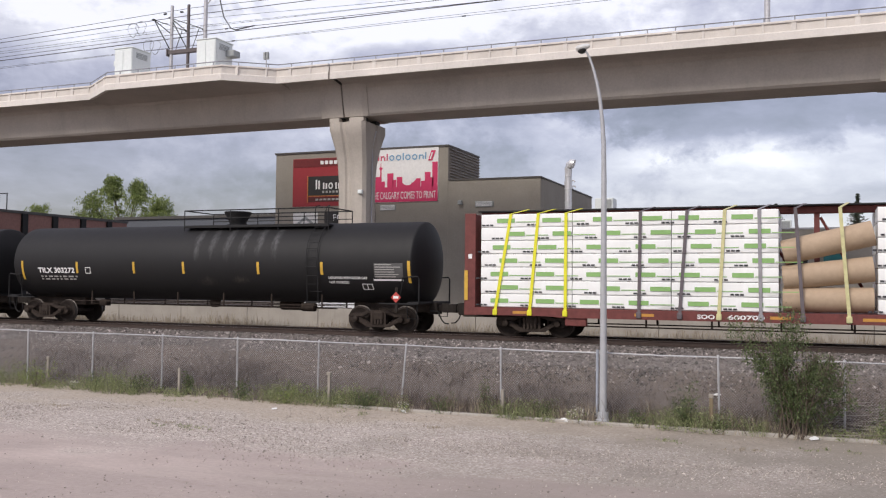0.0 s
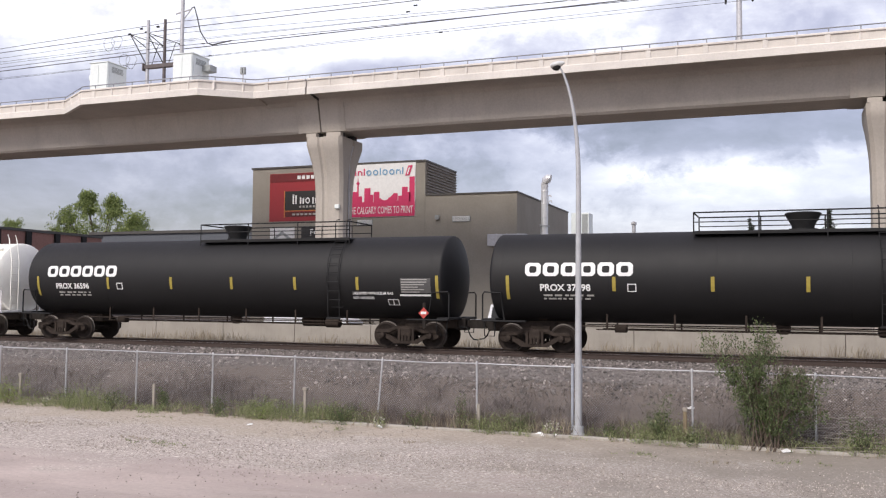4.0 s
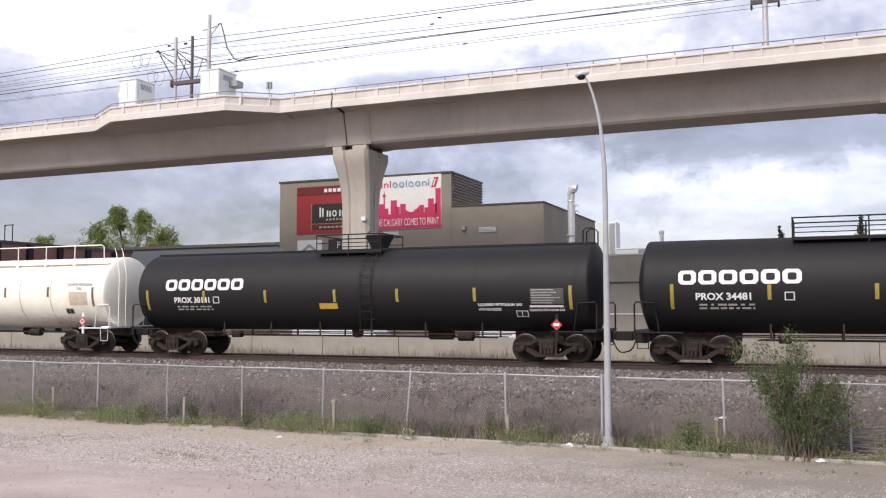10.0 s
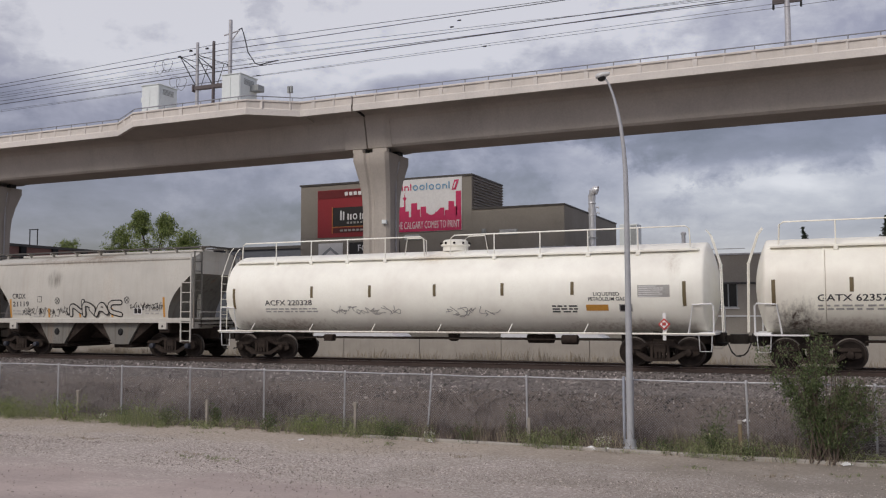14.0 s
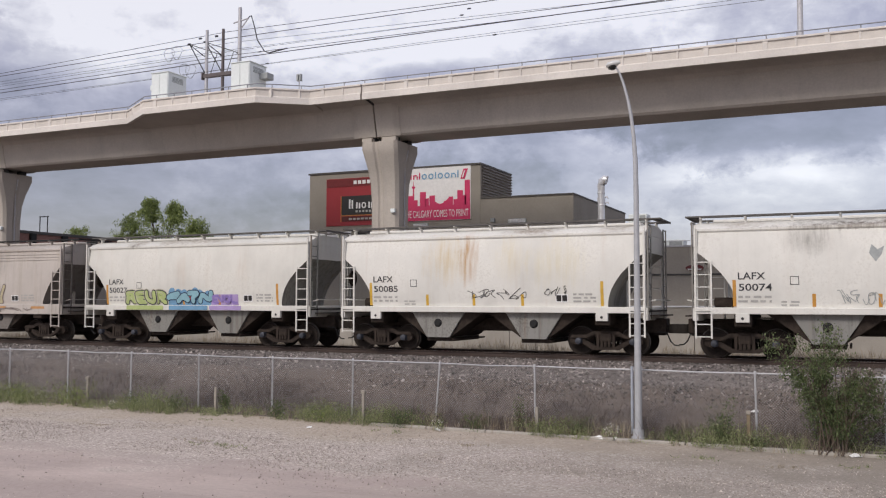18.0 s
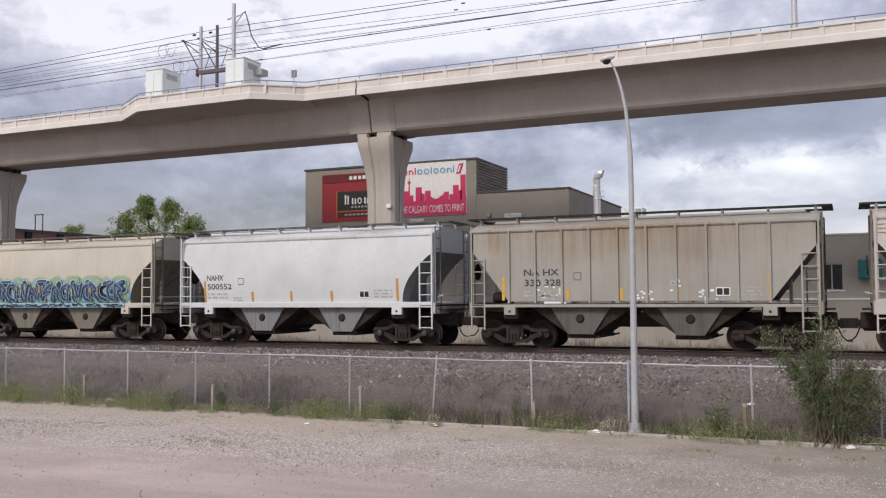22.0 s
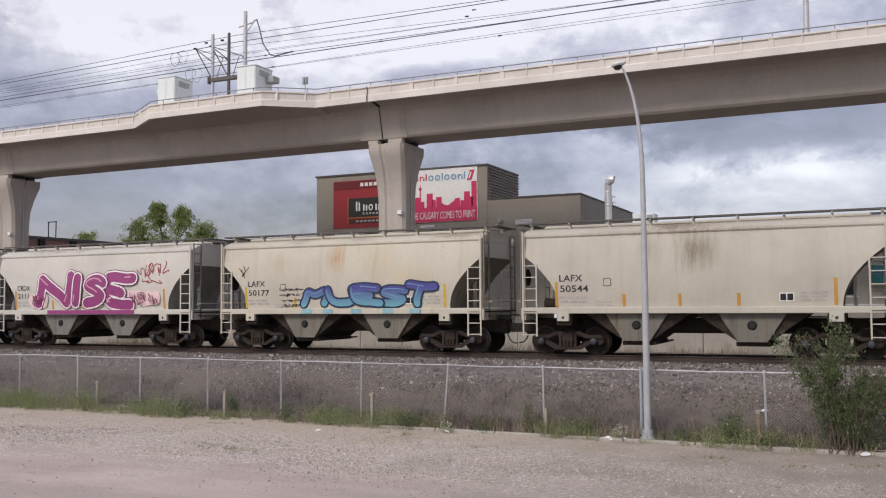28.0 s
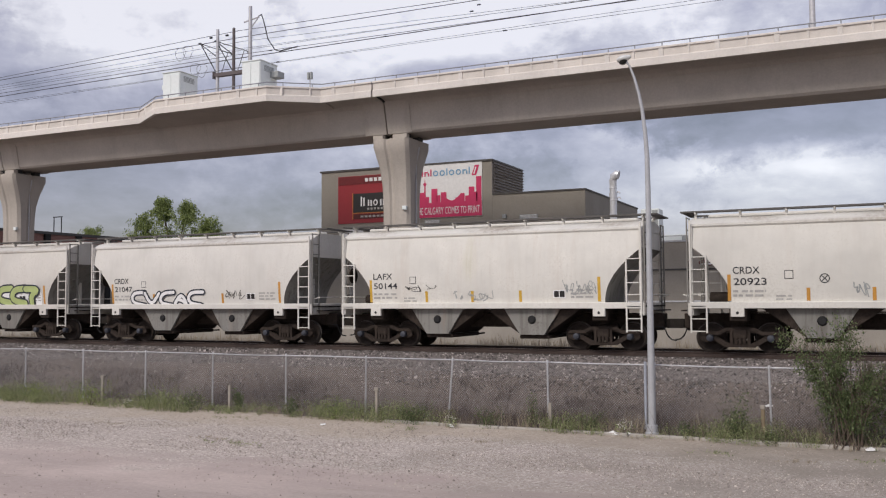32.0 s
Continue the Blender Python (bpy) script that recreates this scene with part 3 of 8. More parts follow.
# ---- viaduct ----
PIERS = [-61.6 - 32.4 * k for k in range(8, 0, -1)] + [-61.6, -26.98, 5.0] + [5.0 + 32.4 * k for k in range(1, 10)]
CUTS = [p - 0.3 for p in PIERS]
VMID = VIA_Y + 3.3
TOP = 16.99
BAY = [(-420, 0), (-45.9, 0), (-42.7, -2.0), (-33.7, -2.0), (-31.0, 0), (420, 0)]   # line of the near parapet, widened for the cabinets


def off(x):
    for (xa, ya), (xb, yb) in zip(BAY, BAY[1:]):
        if xa <= x <= xb:
            return ya + (yb - ya) * (x - xa) / (xb - xa)
    return 0


def make_viaduct():
    via = thing("viaduct", "pale concrete railway viaduct with box girder and panelled parapet", "viaduct", kind="structure")
    y0, w = VIA_Y, 6.6
    for i in range(len(CUTS) - 1):
        a, b = CUTS[i] + 0.06, CUTS[i + 1] - 0.06
        sec = [(y0 + 0.12, 16.28), (y0 + 1.35, 16.1), (y0 + 1.62, 15.98), (y0 + 1.8, 15.75), (y0 + 2.12, 14.2), (y0 + 2.25, 14.06), (y0 + 4.85, 14.06), (y0 + 4.98, 14.2), (y0 + 5.12, 15.75),
               (y0 + 5.22, 15.98), (y0 + 5.4, 16.1), (y0 + w - 0.12, 16.28)]
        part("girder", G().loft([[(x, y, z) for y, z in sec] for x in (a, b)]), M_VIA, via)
        for x0, x1 in ((a - 0.01, a + 1.25), (b - 1.25, b + 0.01)):
            s = 0.35 if x0 < a else -0.35
            ring = [(y0 + 1.5, 16.08), (y0 + 2.0, 14.04), (y0 + 5.05, 14.04), (y0 + 5.3, 16.08)]
            thin = [(y0 + 1.66, 16.0), (y0 + 2.12, 14.05), (y0 + 4.96, 14.05), (y0 + 5.2, 16.0)]
            rings = [[(x0, y, z) for y, z in ring], [(x1, y, z) for y, z in ring], [(x1 + 0.35, y, z) for y, z in thin]] if x0 < a else [
                [(x0 - 0.35, y, z) for y, z in thin], [(x0, y, z) for y, z in ring], [(x1, y, z) for y, z in ring]]
            part("diaphragm", G().loft(rings), M_VIA, via)
        part("joint_filler", G().loft([[(x, y, z) for y, z in [(y0 + 0.25, 16.22), (y0 + 1.75, 15.95), (y0 + 2.2, 14.2), (y0 + 4.4, 14.2), (y0 + 4.85, 15.95), (y0 + w - 0.25, 16.22)]] for x in (a - 0.13, a + 0.02)]), M_JOINT, via)
    stops = sorted(set([p[0] for p in BAY] + [q for q in CUTS if -300 < q < 300]))
    for xa, xb in zip(stops, stops[1:]):
        ga, gb = (0.06 if xa in CUTS else 0), (0.06 if xb in CUTS else 0)
        web = [(0.055, 16.3), (0.055, TOP - 0.1), (0.3, TOP - 0.1), (0.3, 16.35), (2.2, 16.35), (2.2, 16.26)]
        part("parapet", G().loft([[(x, y0 + off(x) + y, z) for y, z in web] for x in (xa + ga, xb - gb)]), M_PANEL, via)
        cap = [(0.0, TOP - 0.12), (-0.02, TOP - 0.1), (-0.02, TOP - 0.02), (0.0, TOP), (0.32, TOP), (0.32, TOP - 0.12)]
        part("coping", G().loft([[(x, y0 + off(x) + y, z) for y, z in cap] for x in (xa + ga, xb - gb)]), M_PARAPET, via)
        foot = [(-0.02, 16.02), (-0.02, 16.4), (0.0, 16.44), (0.06, 16.46), (0.3, 16.27), (0.3, 16.06)]
        part("fascia", G().loft([[(x, y0 + off(x) + y, z) for y, z in foot] for x in (xa + ga, xb - gb)]), M_PARAPET, via)
        if off(xa) or off(xb):
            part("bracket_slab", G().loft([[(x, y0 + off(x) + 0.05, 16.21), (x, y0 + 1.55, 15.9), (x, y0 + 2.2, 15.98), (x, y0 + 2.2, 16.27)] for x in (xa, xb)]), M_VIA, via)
    part("far_parapet", G().box(-420, 420, y0 + w - 0.33, y0 + w, 16.2, TOP, 0.03), M_PARAPET, via)
    part("deck", G().box(-420, 420, y0 + 0.4, y0 + w - 0.34, 16.3, 16.6), M_VIA, via)
    x = -97.0
    i = 0
    while x < 46:
        if all(abs(x - c) > 0.16 for c in CUTS):
            wd = 0.13 if i % 2 == 0 else 0.055
            y = y0 + off(x)
            part("pilaster", G().box(x - wd, x + wd, y + 0.005, y + .12, 16.4, TOP - 0.1, 0.01), M_PARAPET, via)
        x += 1.455
        i += 1
    ys = sorted(set([-100.0, 46.0] + [p[0] for p in BAY[1:-1]]))
    part("handrail", G().tube([(x, y0 + off(x) + 0.14, TOP + 0.24) for x in ys], 0.034, 6), M_HANDRAIL, via)
    for i in range(100):
        x = -98.4 + i * 1.455
        y = y0 + off(x) + 0.14
        p = part("rail_post", G().tube([(x, y, TOP - 0.01), (x, y, TOP + 0.24)], 0.03, 6), M_HANDRAIL, via)
        part("bolt_plate", G().box(x - 0.09, x + 0.09, y - 0.07, y + 0.07, TOP, TOP + 0.025), M_GALV, p)
    for p in PIERS:
        make_pier(p, VMID)


def make_pier(x, y):
    pier = thing("viaduct_pier", "flared pale concrete viaduct pier with vertical grooves", "pier", pose(x, y, 0), group="viaduct piers", kind="structure")
    rings = []
    for z, hw, hd in ((0.9, 0.97, 0.82), (9.0, 0.97, 0.82), (10.2, 0.98, 0.84), (11.2, 1.02, 0.92), (12.1, 1.1, 1.15), (12.9, 1.22, 1.45), (13.25, 1.26, 1.6), (13.7, 1.26, 1.6)):
        c = 0.2
        g = 0.1
        r = [(-hw + c, -hd), (-0.42, -hd), (-0.3, -hd + g), (-0.12, -hd + g), (0.0, -hd), (hw - c, -hd), (hw, -hd + c), (hw, -0.1), (hw - 0.08, 0), (hw - 0.08, 0.2), (hw, 0.3), (hw, hd - c), (hw - c, hd),
             (-hw + c, hd), (-hw, hd - c), (-hw, -hd + c)]
        rings.append([(a, b, z) for a, b in r])
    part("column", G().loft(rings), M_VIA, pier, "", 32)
    for sx in (-1, 1):
        for sy in (-0.85, 0.85):
            part("bearing", G().box(sx * 0.75 - 0.25, sx * 0.75 + 0.25, sy - 0.25, sy + 0.25, 13.7, 14.06), M_BEAR, pier)
    part("shear_key", G().box(-1.2, -0.5, -1.57, -1.2, 13.69, 13.95, 0.02), M_VIA, pier)
    part("shear_key", G().box(0.2, 1.2, -1.57, -1.2, 13.69, 13.95, 0.02), M_VIA, pier)
    part("conduit_box", G().box(0.55, 0.85, -1.0, -0.815, 9.25, 9.5, 0.02), M_CAB, pier)
    part("conduit", G().tube([(1.0, 0.1, 1.0), (1.0, 0.1, 12.3), (1.25, 0.1, 13.3)], 0.05, 6), M_GALV, pier, "", 40)


def make_overhead():
    """Masts, cantilever arms, cabinets and wires on the viaduct."""
    y = VMID
    row = [(-41.8, 23.03, M_GALV, 0.13), (-40.37, 22.95, M_MASTB, 0.12), (-38.94, 24.3, M_GALV, 0.15)]
    for x, z, mat, r in row:
        m = thing("catenary_mast", "grey steel catenary mast with insulated cantilever arms" if mat is M_GALV else "dark brown steel catenary mast", "mast", pose(x, y, 16.6), group="catenary masts")
        part("pole", G().tube([(0, 0, 0), (0, 0, z - 16.6)], [r, r * 0.85], 10), mat, m, "", 40)
        part("base_plate", G().box(-0.3, 0.3, -0.3, 0.3, 0, 0.06, 0.01), M_GALV, m)
        if z < 23.5:
            part("top_arm", G().tube([(-1.6, 0, 5.6), (0, 0, 4.4), (0.1, 0, 4.3)], 0.035, 6), M_DARK, m)
            part("stay_arm", G().tube([(-1.6, 0, 5.6), (1.3, 0, 4.5)], 0.03, 6), M_DARK, m)
            part("registration_arm", G().tube([(-1.5, 0, 5.5), (-0.05, 0, 3.2)], 0.035, 6), M_DARK, m)
            part("lower_stay", G().tube([(0.9, 0, 4.6), (0.3, 0, 3.1)], 0.025, 6), M_DARK, m)
            for q in ((-1.6, 5.6), (-0.6, 5.9), (1.3, 4.5)):
                part("insulator", G().lathe([(-0.12, 0.03), (-0.1, 0.07), (0.1, 0.07), (0.12, 0.03)], 8, "x", at=(q[0], 0, q[1])), M_DARK, m)
        else:
            part("cross_arm", G().tube([(-0.55, 0, 6.65), (0.75, 0, 6.85)], 0.05, 6), M_GALV, m)
            part("brace", G().tube([(0.1, 0, 6.2), (0.7, 0, 6.83)], 0.04, 6), M_GALV, m)
            part("down_cable", G().tube([(0.7, 0, 6.9), (0.95, 0, 7.0), (1.2, 0, 6.3), (1.5, 0, 5.2), (2.1, 0, 4.35), (2.5, 0, 4.2), (4.0, 0, 4.35)], 0.045, 6), M_CABLE, m, "", 60)
    beam = thing("mast_beam", "dark brown steel beam bolted between the catenary masts", "beam", pose(0, 0, 0))
    part("beam", G().box(-42.0, -38.9, y - 0.14, y + 0.14, 19.56, 19.84, 0.02), M_MASTB, beam)
    part("end_plate", G().box(-42.1, -42.0, y - 0.2, y + 0.2, 19.45, 19.95), M_MASTB, beam)
    for x, right in ((-42.65, False), (-36.1, True)):
        c = thing("signal_cabinet", "white metal equipment cabinet with louvred side on the viaduct bay", "cabinet", pose(x, VIA_Y - 1.3, 16.6), group="signal cabinets")
        part("body", G().box(0, 1.45, 0, 1.8, 0.1, 2.27, 0.03), M_CAB, c)
        part("roof", G().box(-0.05, 1.5, -0.05, 1.85, 2.27, 2.34, 0.02), M_CAB, c)
        for k in range(2):
            part("door", G().box(0.05 + k * 0.69, 0.71 + k * 0.69, -0.03, -0.002, 0.25, 2.17, 0.01), M_CAB, c)
        part("side_panel", G().box(1.452, 1.48, 0.15, 1.65, 0.25, 2.12, 0.01), M_CAB, c)
        for k in range(5):
            part("louvre", G().box(1.48, 1.5, 0.35, 1.4, 1.68 + k * 0.08, 1.72 + k * 0.08), M_CABD, c)
        part("plinth", G().box(0.05, 1.4, 0.05, 1.75, 0, 0.1), M_VIA, c)
        if right:
            part("air_unit", G().box(1.48, 2.1, 1.0, 1.7, 1.35, 1.75, 0.02), M_CABD, c)
        else:
            part("vent_box", G().box(-0.45, 0.0, 0.4, 0.9, 1.3, 1.65, 0.02), M_CAB, c)
    for x, z in ((-2.35, 22.0), (-74.0, 22.0), (32.0, 22.0)):
        m = thing("catenary_mast", "grey steel catenary mast with a bracketed cross arm", "mast", pose(x, y, 16.6), group="catenary masts")
        part("pole", G().tube([(0, 0, 0), (0, 0, z - 16.6)], [0.16, 0.14], 10), M_GALV, m, "", 40)
        part("bracket", G().box(-0.75, 0.75, -0.08, 0.08, 3.65, 3.9, 0.02), M_MASTB, m)
        for s in (-0.7, 0.7):
            part("hanger", G().tube([(s, 0, 3.9), (s, 0, 5.2)], 0.04, 6), M_MASTB, m)
            part("insulator", G().lathe([(-0.15, 0.03), (-0.1, 0.06), (0.1, 0.06), (0.15, 0.03)], 8, "z", at=(s, 0, 3.5)), M_DARK, m)
    wires = thing("overhead_wires", "thin dark overhead traction wires strung between the viaduct masts", "wire")
    # height 30 m before the mast group, at it, and 30 m past it; thickness
    for za, zm, zb, r, dy in ((21.82, 22.7, 22.22, 0.02, 0), (21.69, 22.2, 22.21, 0.026, 0.3), (21.06, 21.39, 21.1, 0.012, -0.8), (21.2, 21.89, 21.06, 0.013, 0.6), (20.35, 20.72, 20.79, 0.032, 0.4),
                              (19.78, 20.02, 20.05, 0.013, -0.5), (20.6, 20.98, 20.73, 0.02, -0.3), (20.9, 21.27, 21.15, 0.013, 0.8), (19.95, 20.05, 20.25, 0.012, 0.9)):
        k = (VMID + dy) / VMID
        pts = []
        for xx in range(-400, 401, 6):
            u = (xx + 40) / 30.0
            z = zm + (zm - za) * max(u, -1.6) if u < 0 else zm + (zb - zm) * min(u, 1.6)
            pts.append((xx, VMID + dy, 3.65 + (z - 3.65) * k))
        part("cable", G().tube(pts, r, 5), M_CABLE, wires)
    for x, z in ((-22.0, 21.55), (-21.5, 21.9), (-19.8, 20.04), (-36.6, 20.06), (-37.2, 20.95), (-28.1, 20.76)):
        part("clamp", G().lathe([(-0.13, 0.02), (-0.1, 0.045), (0.1, 0.045), (0.13, 0.02)], 8, "x", at=(x, y, z)), M_DARK, wires, "dark insulator clamp")
    sg = thing("signal_post", "small grey signal box on a short viaduct post", "signal", pose(-32.1, VIA_Y + 0.5, 16.6))
    part("post", G().tube([(0, 0, 0), (0, 0, 1.2)], 0.035, 8), M_GALV, sg)
    for dx in (-0.1, 0.1):
        part("signal_head", G().box(dx - 0.07, dx + 0.07, -0.1, 0.1, 1.15, 1.6, 0.02), M_CABD, sg)
    for x, z in ((-44.5, 21.7), (-43.8, 20.3), (-45.2, 21.6), (-43.2, 20.2)):
        part("loop", G().tube([(x + 0.45 * math.cos(a * 0.52), y + 0.1 * math.sin(a), z + 0.5 * math.sin(a * 0.52)) for a in range(13)], 0.014, 5), M_CABLE, wires, "loose coil of thin cable")


# ---- fence, lamp ----
def make_fence():
    fence = thing("chain_link_fence", "galvanised chain link fence with pipe posts and top rail", "fence")
    rng = random.Random(11)
    x0, x1 = -26.4 - 3 * 18, -26.4 + 3 * 18
    z1 = 1.82
    post = G().tube([(0, 0, -0.3), (0, 0, z1 - 0.03)], 0.03, 8).mesh("post", M_FPOST, 40)
    cap = G().lathe([(-0.05, 0.034), (0.02, 0.036), (0.045, 0.02)], 8, "z").mesh("post_cap", M_FPOST, 40)
    i = 0
    x = x0
    while x <= x1 + 0.1:
        lean = 5.0 if abs(x + 11.4) < 0.2 else rng.uniform(-1.2, 1.2)
        p = part("post", post, None, fence, at=pose(x - (0.14 if lean == 5.0 else 0), FENCE_Y, 0.02, rng.uniform(-1, 1), lean, 0))
        part("post_cap", cap, None, p, at=pose(0, 0, z1))
        x += 3.0
    x = x0
    while x < x1 - 1:
        part("top_rail", G().tube([(x, FENCE_Y, z1), (x + 1.5, FENCE_Y + rng.uniform(-.02, .02), z1 + rng.uniform(-.025, .015)), (x + 3.0, FENCE_Y, z1)], 0.022, 6), M_FPOST, fence, "", 60)
        x += 3.0
    part("post", G().tube([(-5.62, FENCE_Y, -0.3), (-5.62, FENCE_Y, z1 + 0.08)], 0.042, 10), M_PALEPOST, fence, "blue grey heavier pipe post", 40)
    g = G()
    step, h, r = 0.075, z1 - 0.06, 0.003
    n = int((x1 - x0) / step)
    for i in range(n):
        for s in (-1, 1):
            xa = x0 + i * step
            xb = xa + s * h
            if xb < x0 or xb > x1:
                continue
            y = FENCE_Y - 0.03 + 0.004 * s
            g.add([(xa - r, y, 0.06), (xa + r, y, 0.06), (xa, y - 2 * r, 0.06), (xb - r, y, z1), (xb + r, y, z1), (xb, y - 2 * r, z1)],
                  [(0, 1, 4, 3), (1, 2, 5, 4), (2, 0, 3, 5)])
    tagged(part("chain_link", g, M_WIRE, fence, "woven wire mesh"), kind="stuff")


def make_lamp():
    x, y = -5.38, 24.55
    lamp = thing("street_lamp", "tall pale steel street lamp with curved arm and cobra head", "street lamp", pose(x, y, 0))
    pts = [(0, 0, -0.1), (0, 0, 3.2), (0, 0, 6.6), (-0.01, 0, 7.5), (-0.05, 0, 8.15), (-0.12, 0, 8.78), (-0.21, 0, 9.25), (-0.32, 0, 9.67), (-0.43, 0, 9.97), (-0.54, 0, 10.16)]
    rs = [0.105, 0.088, 0.072, 0.066, 0.056, 0.048, 0.041, 0.036, 0.032, 0.03]
    part("pole", G().tube(pts, rs, 12), M_LAMP, lamp, "", 50)
    part("base_collar", G().lathe([(0.0, 0.2), (0.05, 0.2), (0.07, 0.16), (0.25, 0.15)], 12, "z"), M_LAMP, lamp, "", 40)
    head = G()
    rings = []
    for u, w, h in ((0.08, 0.04, 0.04), (0.0, 0.08, 0.07), (-0.1, 0.14, 0.09), (-0.24, 0.15, 0.085), (-0.31, 0.09, 0.05)):
        rings.append([(u, w * math.cos(2 * math.pi * k / 12), h * (math.sin(2 * math.pi * k / 12))) for k in range(12)])
    head.loft(rings)
    hd = part("lamp_head", head, M_LAMPHEAD, lamp, "dull grey cobra head", 50, at=pose(-0.48, 0, 10.26, 0, -12, 0))
    part("lens", G().lathe([(0.0, 0.125), (-0.06, 0.11), (-0.1, 0.05)], 12, "z", at=(-0.16, 0, -0.055)), M_GLASS, hd, "dark glass lens", 50)


# ---- print shop and neighbours ----
def make_buildings():
    b = thing("print_shop", "taupe stucco commercial building with large banners under its roofline", "building", kind="structure")
    gz = 1.4
    y = BLD_Y
    part("wall_tall", G().box(-39.9, -25.06, y, y + 6.6, gz, 13.85), M_BLD, b)
    part("coping", G().box(-40.0, -24.98, y - 0.08, y + 0.25, 13.85, 13.98), M_COPING, b)
    part("coping", G().box(-25.2, -24.98, y + 0.25, y + 6.6, 13.85, 13.98), M_COPING, b)
    cl = G()
    for i in range(11):
        cl.prism([(-25.06, 11.42 + i * 0.22), (-24.93, 11.46 + i * 0.22), (-24.95, 11.5 + i * 0.22), (-25.06, 11.6 + i * 0.22)], y + 0.26, y + 6.55)
    part("ribbed_cladding", cl, M_BLDSIDE, b)
    part("wall_low", G().box(-25.06, -18.0, y + 0.02, y + 16, gz, 11.3), M_BLD, b)
    part("coping", G().box(-25.0, -17.94, y - 0.05, y + 0.2, 11.3, 11.4), M_COPING, b)
    part("coping", G().box(-18.15, -17.94, y + 0.2, y + 16, 11.3, 11.4), M_COPING, b)
    for x, z, w in ((-30.6, 9.2, 1.3), (-22.9, 9.3, 1.4)):
        v = part("vent", G().box(x, x + w, y - 0.06, y - 0.005, z, z + 0.42), M_CABD, b)
        for k in range(4):
            part("slat", G().box(x + 0.06, x + w - 0.06, y - 0.09, y - 0.055, z + 0.06 + k * 0.09, z + 0.11 + k * 0.09), M_WHITE, v)
    # lower wing along the front, with windows
    wins = [(-7.7, -6.5), (-4.72, -3.5), (-1.75, -0.4), (3.4, 5.4), (8.5, 10.5), (13.5, 15.5)]
    edges = [-18.0] + [e for wn in wins for e in wn] + [60]
    for i in range(0, len(edges), 2):
        part("wing_wall", G().box(edges[i], edges[i + 1], y + 1, y + 1.3, gz, 7.45), M_BLD2, b)
    for x0, x1 in wins:
        part("wing_wall", G().box(x0, x1, y + 1.003, y + 1.3, gz, 3.95), M_BLD2, b)
        part("wing_wall", G().box(x0, x1, y + 1.003, y + 1.3, 5.65, 7.447), M_BLD2, b)
        wn = part("window", G().box(x0, x1, y + 1.18, y + 1.22, 3.95, 5.65), M_GLASS, b)
        for q in ((x0, x0 + 0.07, 3.95, 5.65), (x1 - 0.07, x1, 3.95, 5.65), (x0 + .07, x1 - .07, 3.95, 4.02), (x0 + .07, x1 - .07, 5.58, 5.65), ((x0 + x1) / 2 - .04, (x0 + x1) / 2 + .04, 4.02, 5.58)):
            part("window_frame", G().box(q[0], q[1], y + 1.05, y + 1.17, q[2], q[3]), M_CABD, wn)
        part("window_sill", G().box(x0 - 0.1, x1 + 0.1, y + 0.93, y + 1.1, 3.87, 3.95), M_WHITE, wn)
    part("wing_roof", G().box(-18.0, 60, y + 1.3, y + 14, 7.0, 7.3), M_COPING, b)
    part("coping", G().box(-18.0, 60, y + 0.94, y + 1.34, 7.45, 7.56), M_GALV, b)
    part("band_course", G().box(-18.0, -5, y + 0.93, y + 0.998, 5.5, 5.62), M_COPING, b)
    part("wall_stripe", G().box(-18.0, 60, y + 0.94, y + 0.998, 3.34, 3.44), M_WHITE, b)
    part("roof_rail", G().tube([(-14, y + 1.5, 7.9), (-6, y + 1.5, 7.9)], 0.03, 6), M_GALV, b)
    d = part("air_duct", G().box(-20.0, -17.2, y - 0.7, y - 0.05, 7.45, 8.3, 0.03), M_GALV, b)
    for k in range(3):
        part("duct_seam", G().box(-19.4 + k * 0.8, -19.34 + k * 0.8, y - 0.73, y - 0.03, 7.42, 8.33), M_GALV, d)
    aw = part("awning", G().prism([(y + 0.99, 5.85), (y + 0.5, 5.75), (y + 0.3, 5.4), (y + 0.28, 4.7), (y + 0.99, 4.7)], 0.5, 1.78, "x"), M_AWNING, b, "teal cloth awning", 50)
    for xx in (0.47, 1.77):
        part("awning_frame", G().prism([(y + 0.99, 5.87), (y + 0.48, 5.77), (y + 0.27, 5.4), (y + 0.25, 4.68), (y + 0.99, 4.68)], xx, xx + 0.04, "x"), M_AWNING, aw)
    part("wall_light", G().box(-17.95, -17.5, y + 0.75, y + 0.98, 6.2, 6.5, 0.03), M_CAB, b)
    part("floodlight", G().box(-24.2, -23.9, y - 0.25, y - 0.02, 9.5, 9.8, 0.03), M_CABD, b)
    # oval sign board
    ov = [( -9.84 + 0.6 * math.cos(2 * math.pi * k / 24), 6.0 + 0.22 * math.sin(2 * math.pi * k / 24)) for k in range(24)]
    sg = thing("oval_sign", "dark red oval shop sign on a beige wall", "sign")
    part("board", G().prism(ov, y + 0.9, y + 0.995), plain("dark_red", (0.14, 0.02, 0.02), 0.5), sg)
    part("badge", G().prism([(-9.84 + 0.18 * math.cos(2 * math.pi * k / 16), 6.08 + 0.1 * math.sin(2 * math.pi * k / 16)) for k in range(16)], y + 0.88, y + 0.899), M_WHITE, sg)
    part("lettering_bar", G().box(-10.3, -9.4, y + 0.885, y + 0.899, 5.85, 5.95), M_WHITE, sg)
